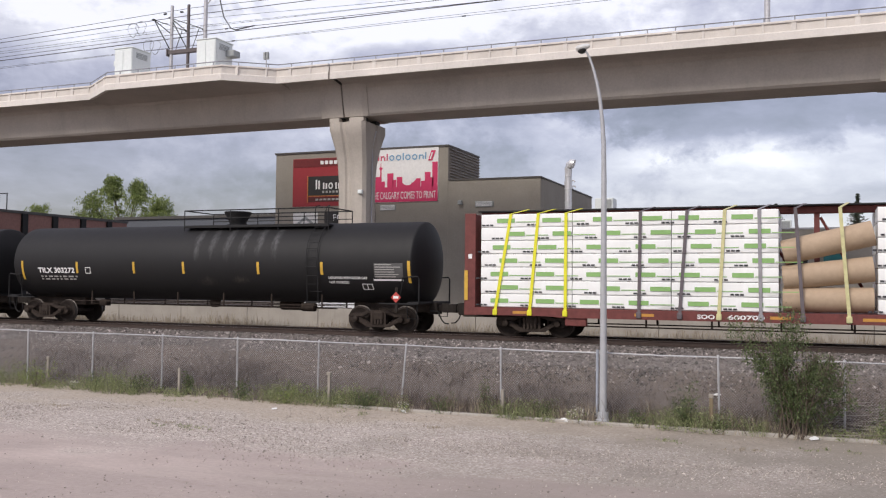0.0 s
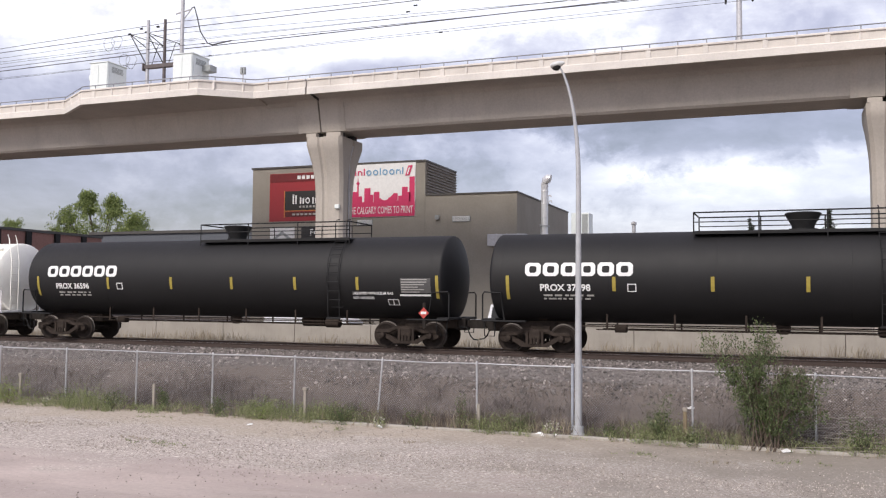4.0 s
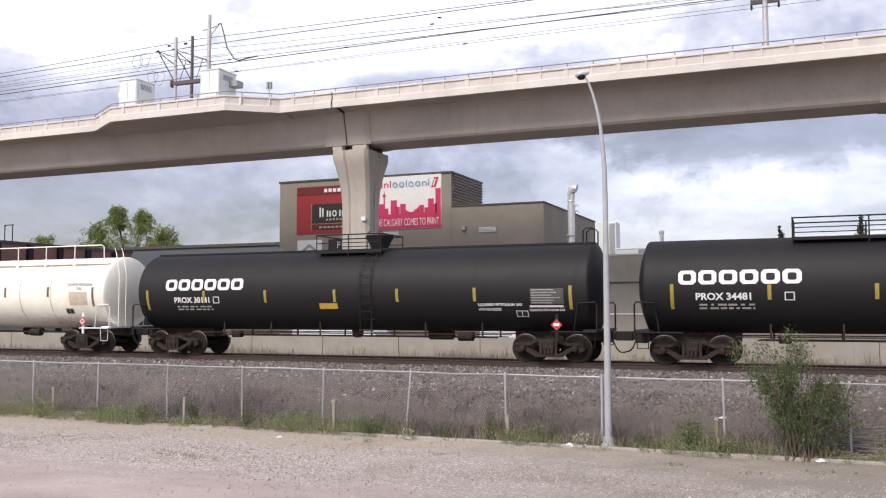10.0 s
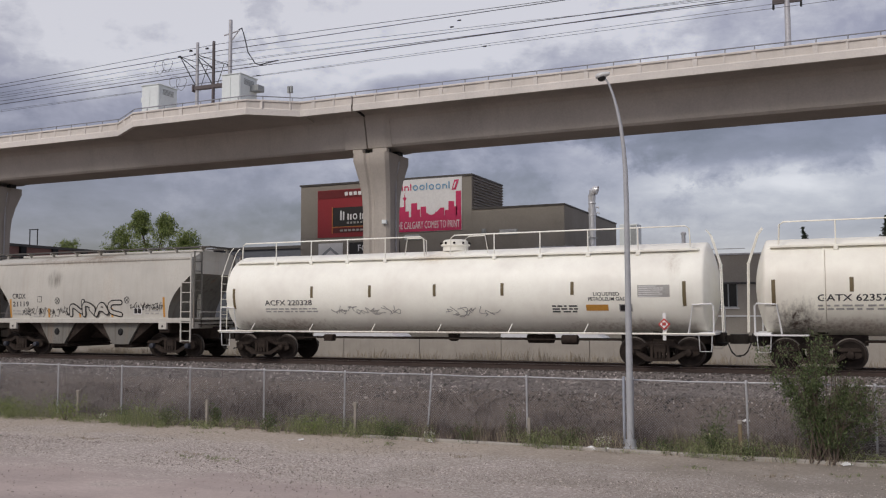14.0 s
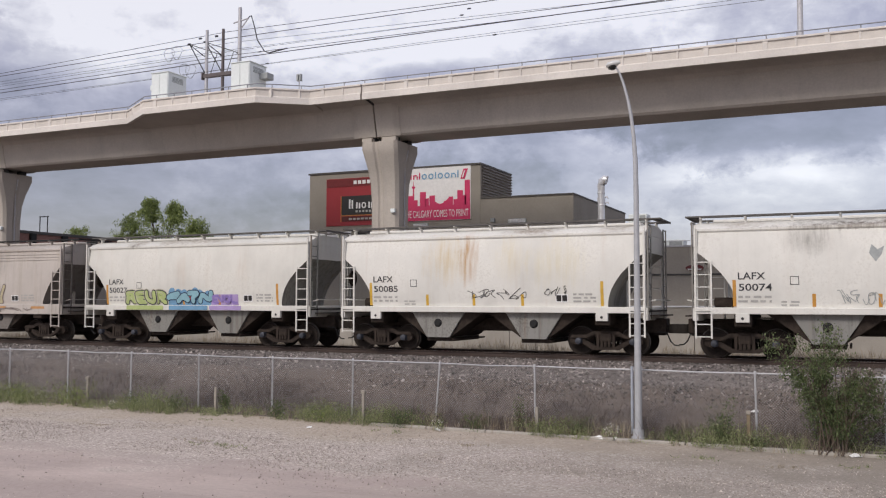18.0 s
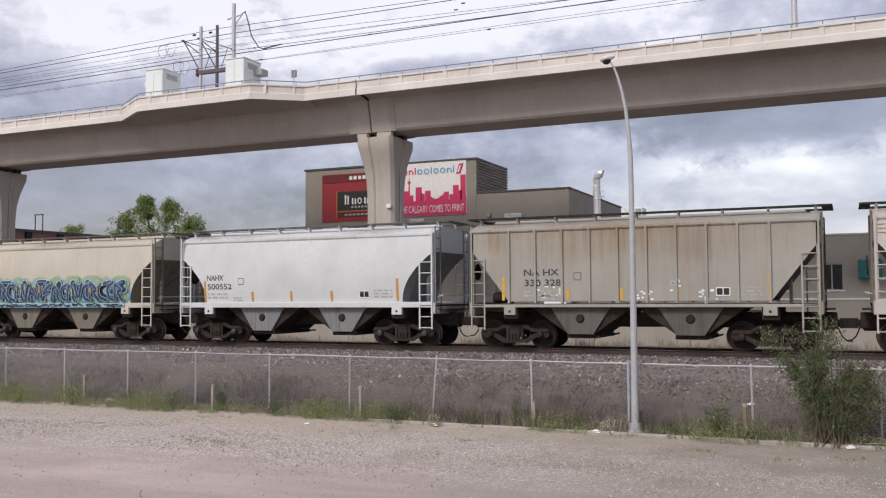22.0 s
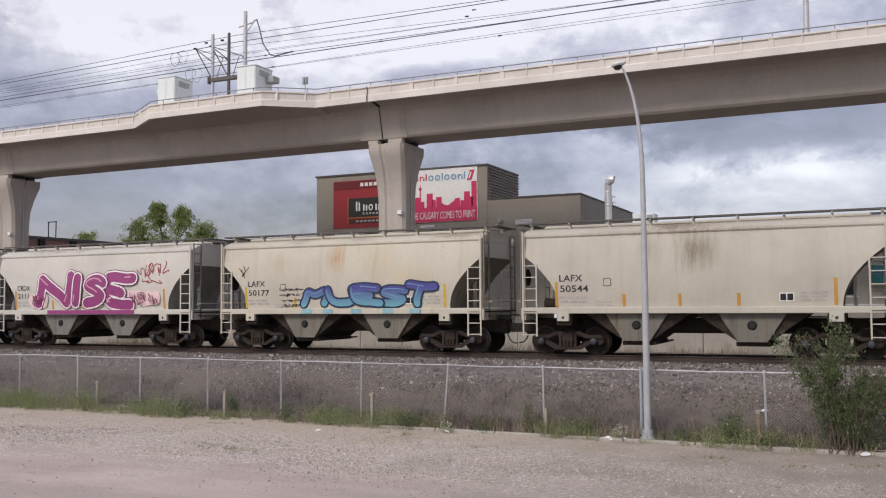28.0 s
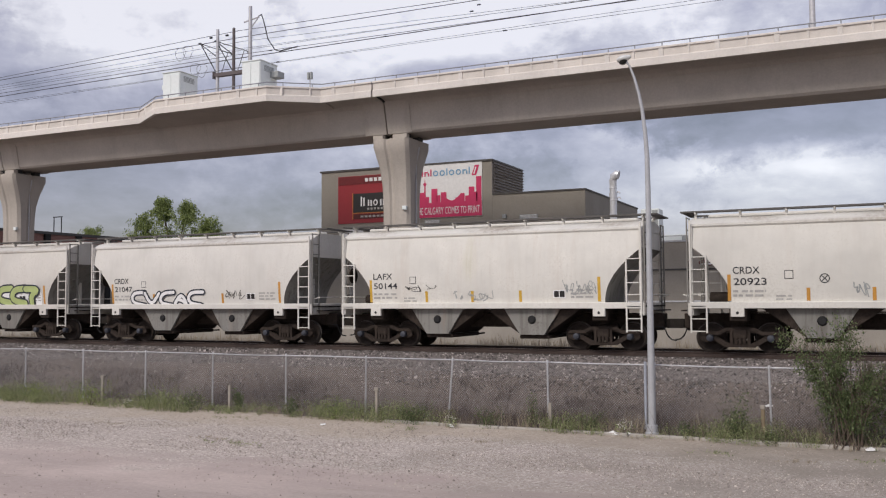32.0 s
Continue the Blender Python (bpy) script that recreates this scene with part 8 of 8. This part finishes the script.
scrawl(side, car, 1.0, 3.05, 1.7, 2.1, 12, M_REDTAG, 6, 0.03, "red brown painted scribble")
scrawl(side, car, -4.5, -3.5, 1.75, 2.0, 5, M_FAINT, 7, 0.025)
scrawl(side, car, 4.0, 4.8, 1.75, 1.95, 5, M_FAINT, 8, 0.025)
side.rect("yellow_plate", 3.1, 3.9, 1.8, 2.0, M_AMBER, car, 0.01)
data_plate(side, car, 7.46, 2.1, 1.0, 0.4, M_BLACK, M_FAINT, random.Random(1))
label_pair(side, car, 7.0, 1.72, M_BLACK, M_FAINT)
for i, wd in enumerate(("NON", "ODORIZED", "LIQUEFIED", "PETROLEUM", "GAS")):
    side.text(wd, 6.85 - 0.06 * len(wd) / 2 - 0.05, 2.5 - i * 0.11, 0.12, M_LETTERK, car, 0.075 * len(wd))
placard(side, car, 8.05, 1.35, 2)
black_tank(6, MID[4], LEN[4], ("PROX 34481", -7.19, 1.62), (-7.9, -5.05, -2.15, 0.31, 2.95, 5.26, 8.72), (-7.7, -4.14), (-4.38, 1.92), 0.7, True)
black_tank(7, MID[5], LEN[5], ("PROX 30141", -7.3, 1.65), (-8.6, -5.9, -3.13, -0.19, 2.3, 5.19, 8.5), (-7.7, -4.1), (-1.25, 1.4), 0.9, True)
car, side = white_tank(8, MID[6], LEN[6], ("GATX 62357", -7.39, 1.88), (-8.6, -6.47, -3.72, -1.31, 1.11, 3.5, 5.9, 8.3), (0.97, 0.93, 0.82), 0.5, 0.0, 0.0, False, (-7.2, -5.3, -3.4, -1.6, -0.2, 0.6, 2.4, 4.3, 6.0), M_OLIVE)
side.rect("manifest_plate", -0.92, -0.2, 1.73, 1.98, M_OLIVE, car, 0.01)
rng = random.Random(31)
side.text("LIQUEFIED PETROLEUM", 6.95, 2.74, 0.16, M_LETTERK, car, 1.3)
side.text("GAS", 7.45, 2.58, 0.16, M_LETTERK, car, 0.28)
side.rect("stained_plate", 7.05, 8.0, 1.95, 2.5, plain("stained_plate", (0.62, 0.54, 0.42), 0.6), car)
label_pair(side, car, 6.75, 1.55, M_BLACK, M_FAINT)
placard(side, car, 7.85, 1.3, 2)
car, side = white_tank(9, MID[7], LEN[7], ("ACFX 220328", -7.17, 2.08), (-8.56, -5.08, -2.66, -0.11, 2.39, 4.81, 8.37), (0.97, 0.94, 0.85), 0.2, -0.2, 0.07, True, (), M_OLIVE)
scrawl(side, car, -4.3, -1.6, 1.6, 2.0, 10, M_FAINT, 9, 0.025)
scrawl(side, car, 0.3, 2.2, 1.5, 1.95, 8, M_FAINT, 10, 0.025)
side.text("LIQUEFIED", 5.5, 2.26, 0.16, M_LETTERK, car, 0.85)
side.text("PETROLEUM GAS", 5.33, 2.1, 0.16, M_LETTERK, car, 1.18)
data_plate(side, car, 6.93, 2.2, 1.0, 0.38, M_FAINT, M_WHITE, random.Random(3))
side.rect("amber_plate", 5.24, 5.97, 1.76, 1.97, M_AMBER, car, 0.01)
label_pair(side, car, 6.32, 1.72, M_BLACK, M_FAINT)
side.lines(4.1, 1.9, 0.9, 0.3, 3, M_LETTERK, car, random.Random(4))
placard(side, car, 7.75, 1.35, 2)

K, F = M_LETTERK, M_FAINT
GREY = "pale grey covered hopper car with black lettering and rusty streaks"
SPEC = [
    (10, -7.7, (0.5, 0.485, 0.44), ("CRDX", "21119", K), "A", 0.25, 0.5), (11, -20.2, (0.66, 0.65, 0.61), ("LAFX", "50074", K), "A", 0.1, 0.3),
    (12, -32.7, (0.65, 0.64, 0.6), ("LAFX", "50085", K), "A", 0.3, 0.2), (13, -45.16, (0.61, 0.6, 0.555), ("LAFX", "50027", K), "A", 0.25, 0.25),
    (14, -57.6, (0.46, 0.42, 0.385), ("LAFX", "40180", K), "S", 0.15, 0.7), (15, -70.04, (0.315, 0.305, 0.275), ("NA HX", "330 328", K), "R", 0.5, 0.7),
    (16, -82.47, (0.54, 0.56, 0.57), ("NAHX", "500552", K), "A", 0.0, 0.12), (17, -94.92, (0.48, 0.45, 0.38), ("CRDX", "2083", K), "A", 0.3, 0.3),
    (18, -107.5, (0.54, 0.515, 0.455), ("CRDX", "20842", K), "A", 0.2, 0.3), (19, -120.08, (0.48, 0.46, 0.43), ("", "20854", F), "S", 0.1, 0.7),
    (20, -132.66, (0.46, 0.432, 0.37), ("LAFX", "50544", K), "A", 0.3, 0.55), (21, -145.13, (0.5, 0.467, 0.39), ("LAFX", "50177", K), "A", 0.6, 0.4),
    (22, -157.64, (0.53, 0.51, 0.465), ("CRDX", "21114", K), "A", 0.1, 0.2), (23, -170.16, (0.6, 0.585, 0.54), ("CRDX", "20923", K), "A", 0.1, 0.25),
    (24, -182.63, (0.64, 0.625, 0.58), ("LAFX", "50144", K), "A", 0.25, 0.3), (25, -195.06, (0.6, 0.585, 0.55), ("CRDX", "21047", K), "A", 0.1, 0.3),
    (26, -207.5, (0.56, 0.54, 0.5), ("CRDX", "20831", K), "A", 0.1, 0.3)]
NAMES = {14: "brownish grey covered hopper car with deep stained side sill", 15: "tan grey ribbed covered hopper car with rust and black lettering", 16: "clean pale blue grey covered hopper car with black lettering",
         13: "pale covered hopper car with green, blue and purple graffiti", 17: "cream covered hopper car with large blue graffiti", 18: "cream covered hopper car with pink and red graffiti",
         21: "cream rust streaked covered hopper car with blue graffiti", 22: "white covered hopper car with large magenta graffiti", 25: "pale grey covered hopper car with black outline graffiti",
         19: "dull grey covered hopper car with deep soot stained sill"}


def spray(name, c):
    return plain(name, c, 0.55, 0, 0.2, 3)


S_GREEN, S_BLUE, S_PURPLE, S_TEAL, S_PINK, S_RED, S_DARK, S_WINE, S_PALE, S_OCHRE, S_NAVY, S_ICE, S_LILAC, S_BLUSH, S_STRAW, S_RUSTY = (spray("spray_" + n, c) for n, c in (
    ("green", (0.42, 0.5, 0.2)), ("blue", (0.16, 0.33, 0.5)), ("purple", (0.28, 0.2, 0.5)), ("teal", (0.25, 0.45, 0.52)), ("pink", (0.68, 0.36, 0.42)), ("red", (0.6, 0.12, 0.13)),
    ("dark", (0.025, 0.03, 0.045)), ("wine", (0.2, 0.025, 0.09)), ("pale", (0.55, 0.52, 0.42)), ("ochre", (0.5, 0.36, 0.1)), ("navy", (0.02, 0.038, 0.085)), ("ice", (0.42, 0.58, 0.66)), ("lilac", (0.4, 0.3, 0.55)), ("blush", (0.8, 0.6, 0.6)), ("straw", (0.46, 0.4, 0.25)), ("rusty", (0.5, 0.26, 0.1))))


S_TAUPE, S_SAGE, S_BRICK = spray("spray_taupe", (0.24, 0.2, 0.18)), spray("spray_sage", (0.3, 0.42, 0.28)), spray("spray_brick", (0.32, 0.06, 0.07))
S_MAG = spray("spray_plum", (0.3, 0.05, 0.19))


def faded(name, low, high, z0, z1):
    """Spray paint that goes from one colour to another up the letter."""
    m, N, L, b = nodes_of(name, 0.55)
    co, sep, r = N.new("ShaderNodeTexCoord"), N.new("ShaderNodeSeparateXYZ"), N.new("ShaderNodeMapRange")
    L.new(co.outputs["Object"], sep.inputs[0])
    L.new(sep.outputs[2], r.inputs["Value"])
    r.inputs["From Min"].default_value, r.inputs["From Max"].default_value = z0, z1
    L.new(ramped(N, L, r.outputs[0], [(0.0, low), (1.0, high)]), b.inputs["Base Color"])
    return m


S_FADE = faded("spray_blue_fade", (0.16, 0.42, 0.5), (0.07, 0.06, 0.27), 1.6, 2.3)


def mat_of(car):
    return [c for c in car.children if c.name.startswith("body")][0].data.materials[0]


for k, c, col, marks, kind, rust, streak in SPEC:
    car, side = hopper_car(k, c, col, marks, NAMES.get(k, GREY), kind, rust, streak, walk_dark=kind != "A")
    if k == 10:
        scrawl(side, car, -3.6, -0.9, 1.6, 2.1, 14, M_BLACK, 40, 0.02)
        graffiti(side, car, -0.8, 1.9, 1.62, 2.35, 4, mat_of(car), M_BLACK, 39, 0.13, shine=mat_of(car), rim=1.7)
        scrawl(side, car, 2.4, 4.0, 1.85, 2.2, 12, M_BLACK, 38, 0.025)
        ring_mark(side, car, -1.6, 2.3, 0.13)
        ring_mark(side, car, 2.2, 2.3, 0.13)
    elif k == 11:
        scrawl(side, car, -1.4, -0.3, 1.6, 2.1, 7, M_CABD, 41, 0.02)
        scrawl(side, car, 0.5, 3.0, 1.7, 2.15, 15, M_BLACK, 42, 0.022)
        side.mark("paint_patch", [(-0.62, 3.15), (-0.45, 2.9), (-0.3, 3.1), (-0.22, 3.35), (-0.4, 3.25), (-0.55, 3.4)], [(0, 1, 2, 3, 4, 5)], M_CABD, car, 0.006)
    elif k == 12:
        scrawl(side, car, -0.6, 1.5, 1.8, 2.2, 8, M_BLACK, 43, 0.018)
        scrawl(side, car, 2.2, 2.9, 1.9, 2.25, 4, M_BLACK, 44, 0.02)
    elif k == 13:
        low = Side(-1.61)
        throwup(side, car, "REUR", -3.3, -1.2, 1.58, 2.16, S_GREEN, S_DARK, S_PALE, 0.17, 1, 0.02, "green graffiti letters with dark outline", S_PALE, (1.9, 1.5), 1.0)
        low.rect("graffiti_drip", -3.2, -1.3, 1.39, 1.56, S_GREEN, car)
        graffiti(side, car, -1.1, 0.95, 1.6, 2.2, 4, S_TEAL, S_NAVY, 2, 0.19, S_BLUE, rim=1.3)
        low.rect("graffiti_drip", -1.0, 0.9, 1.39, 1.56, S_BLUE, car)
        side.mark("graffiti_face", [(0.1 + 0.2 * math.cos(a * 0.628), 1.98 + 0.22 * math.sin(a * 0.628)) for a in range(10)], [tuple(range(10))], S_RED, car, 0.03)
        side.rect("graffiti_base", 1.0, 2.3, 1.58, 2.0, S_LILAC, car, 0.006)
        low.rect("graffiti_drip", 1.0, 2.5, 1.39, 1.56, S_LILAC, car)
        throwup(side, car, "EVOL", 1.05, 2.25, 1.62, 1.98, S_PURPLE, S_PURPLE, S_LILAC, 0.07, 3, 0.0, "purple graffiti letters")
    elif k == 14:
        throwup(side, car, "HRSN", -2.4, 2.0, 1.58, 2.36, S_STRAW, S_TAUPE, S_TAUPE, 0.12, 24, 0.1, "straw coloured graffiti letters with grey shade", S_PALE, (1.9, 1.6), 1.1)
        low = Side(-1.592)
        for x in (-3.9, -2.2, 0.0, 1.9, 4.2):
            low.rect("reflective_stripe", x - 0.4, x + 0.4, 1.4, 1.5, S_RUSTY, car, 0.004)
        for x in (-2.1, -1.1, 0.6, 1.7):
            low.rect("graffiti_drip", x - 0.12, x + 0.14, 1.2, 1.58, S_STRAW, car, 0.008)
        throwup(low, car, "LOO", -3.4, -2.3, 1.2, 1.5, S_PALE, S_TAUPE, S_TAUPE, 0.05, 25, label="small pale graffiti letters")
        scrawl(Side(-1.6), car, -3.2, 3.6, 1.24, 1.5, 12, S_TAUPE, 5, 0.03, "grey painted strokes")
    elif k == 15:
        for i in range(44):
            x, z = rng.choice([(-2.6, 1.9), (0.3, 1.75), (1.3, 2.0), (2.3, 1.7), (-3.1, 1.9)])
            xx, zz = x + rng.uniform(-.28, .28), z + rng.uniform(-.22, .22)
            side.rect("paint_fleck", xx, xx + rng.uniform(.04, .12), zz, zz + rng.uniform(.04, .08), M_LETTERW, car, 0.008)
    elif k == 17:
        low = Side(-1.61)
        low.rect("graffiti_drip", -3.6, 4.1, 1.39, 1.56, S_TEAL, car)
        scrawl(low, car, -3.5, 4.0, 1.4, 1.55, 30, S_NAVY, 17, 0.05, "navy painted strokes")
        graffiti(side, car, -3.7, 4.25, 1.62, 2.72, 14, S_SAGE, S_SAGE, 66, 0.3)
        graffiti(side, car, -3.6, 4.15, 1.6, 2.6, 13, S_TEAL, S_BLUE, 67, 0.3, S_TEAL, shine=S_ICE)
        graffiti(Side(-1.6, curve=0.075), car, -3.6, 4.1, 1.58, 2.62, 11, S_NAVY, S_ICE, 6, 0.25, shine=S_BLUE, rim=1.22)
        graffiti(Side(-1.65, curve=0.075), car, -3.4, 4.0, 1.6, 2.5, 17, S_NAVY, S_TEAL, 16, 0.12, shine=S_LILAC, rim=1.4)
        rr = random.Random(18)
        for i in range(8):
            x, z = rr.uniform(-3.3, 3.9), rr.uniform(1.75, 2.3)
            Side(-1.7, curve=0.075).rect("graffiti_speck", x, x + rr.uniform(0.06, 0.12), z, z + rr.uniform(0.1, 0.35), rr.choice((S_STRAW, S_RUSTY, S_GREEN)), car)
    elif k == 18:
        low = Side(-1.61)
        low.rect("graffiti_base", 0.55, 5.0, 1.39, 1.56, S_RED, car)
        side.rect("graffiti_base", 0.7, 4.4, 1.58, 1.78, S_RED, car, 0.006)
        graffiti(side, car, 0.5, 4.5, 1.6, 2.4, 9, S_OCHRE, S_OCHRE, 71, 0.09)
        scrawl(side, car, 0.9, 4.3, 2.1, 2.45, 7, S_GREEN, 72, 0.07, "green painted strokes")
        throwup(Side(-1.57, curve=0.075), car, "STCS", 0.75, 4.25, 1.62, 2.32, S_PINK, S_WINE, S_WINE, 0.19, 7, 0.25, "pink graffiti letters on a red base", S_BLUSH, (1.6, 1.35), 1.2)
        graffiti(side, car, -3.95, -2.75, 1.6, 2.1, 4, S_TEAL, S_ICE, 8, 0.06)
        side.rect("graffiti_base", 0.12, 0.5, 1.6, 2.05, S_ICE, car, 0.006)
        throwup(side, car, "NEVER", -2.85, 0.1, 1.58, 2.42, S_PINK, S_WINE, S_WINE, 0.14, 61, 0.02, "pink block graffiti letters with wine red outline", S_BLUSH, (1.65, 1.35), 1.05)
        low.rect("graffiti_drip", -2.75, 0.05, 1.39, 1.56, S_BLUSH, car)
    elif k == 21:
        low = Side(-1.61)
        throwup(side, car, "MUEST", -1.7, 3.7, 1.6, 2.42, S_FADE, S_NAVY, S_NAVY, 0.25, 29, 0.06, "blue to teal graffiti letters with navy outline", S_BLUE, (1.55, 1.35), 1.15)
        for x in (-1.5, -0.6, 0.6, 1.9, 3.0):
            low.rect("graffiti_drip", x - 0.22, x + 0.2, 1.39, 1.56, S_TEAL, car)
        for i in range(4):
            scrawl(side, car, -2.75, -1.75, 1.62 + i * 0.2, 1.75 + i * 0.2, 7, M_BLACK, 45 + i, 0.022, "black tagged writing")
        scrawl(side, car, -4.75, -4.25, 2.75, 3.4, 2, M_BLACK, 46, 0.03)
    elif k == 22:
        low = Side(-1.61)
        for x0, x1, z0, z1, sd in ((-3.3, -2.5, 1.65, 2.3, 12), (2.3, 3.8, 1.65, 2.35, 48)):
            graffiti(side, car, x0, x1, z0, z1, 3, S_BLUSH, S_BLUSH, sd, 0.34)
            scrawl(Side(-1.63, curve=0.075), car, x0 + 0.05, x1 - 0.05, z0 + 0.05, z1 - 0.05, 9, S_WINE, sd + 1, 0.03, "wine red tagged writing")
        throwup(Side(-1.6, curve=0.075), car, "NISE", -2.75, 2.5, 1.58, 3.12, S_MAG, M_LETTERW, S_WINE, 0.42, 11, 0.2, "large magenta graffiti letters with white and dark outlines", S_PINK, (1.46, 1.3), 1.16, (2.0, 0.95, 1.3, 1.65), 1)
        low.rect("graffiti_drip", -2.3, 2.6, 1.39, 1.56, S_MAG, car)
        scrawl(side, car, 2.75, 4.3, 2.75, 3.55, 6, S_BRICK, 47, 0.04, "brick red tagged writing")
        scrawl(side, car, 2.9, 3.9, 2.6, 2.8, 3, S_BRICK, 49, 0.04, "brick red tagged writing")
    elif k == 23:
        scrawl(side, car, -0.9, -0.5, 1.7, 2.15, 4, M_CABD, 49, 0.03)
        ring_mark(side, car, -1.65, 2.25, 0.13)
        ring_mark(side, car, 2.1, 2.25, 0.13)
        scrawl(side, car, 1.2, 1.9, 1.65, 2.2, 2, M_CABD, 50, 0.02)
    elif k == 24:
        scrawl(side, car, -3.0, -1.8, 1.95, 2.2, 6, M_BLACK, 51, 0.015)
        scrawl(side, car, -1.0, 0.4, 1.6, 2.0, 8, M_CABD, 52, 0.02)
        scrawl(side, car, 2.9, 4.0, 1.8, 2.3, 9, M_CABD, 53, 0.02)
    elif k == 25:
        graffiti(side, car, -3.3, 0.4, 1.42, 2.15, 5, M_LETTERW, S_DARK, 13, 0.13, rim=1.75)
        scrawl(side, car, 1.5, 2.4, 1.7, 2.1, 6, M_BLACK, 54, 0.02)
    elif k == 26:
        graffiti(side, car, -1.5, 3.9, 1.45, 2.5, 6, S_GREEN, S_DARK, 14, 0.26, M_LETTERW)


# ---- movement ----
def motions():
    for ob, x in [(c[0], c[1]) for c in CARS] + MOVERS:
        walk(ob, [(t, pose(x + run(t), TY, RZ)) for t in (0, 8, 16, 24, 32)])
    for car, centre, wheels in CARS:
        for ws in wheels:
            x = ws.matrix_basis.translation.x
            ks = [k for k in range(0, 32 * FPS + 1) if -70 < centre + run(k / FPS) < 45]   # turning wherever the wheels can be seen
            rows = [(k / FPS, pose(x, 0, WR, 0, math.degrees(run(k / FPS) / WR), 0)) for k in ks]
            if not rows or ks[0] > 0:
                rows.insert(0, (0, rows[0][1] if rows else pose(x, 0, WR)))
            if ks and ks[-1] < 32 * FPS or not ks:
                rows.append((32, rows[-1][1]))
            walk(ws, rows)


motions()
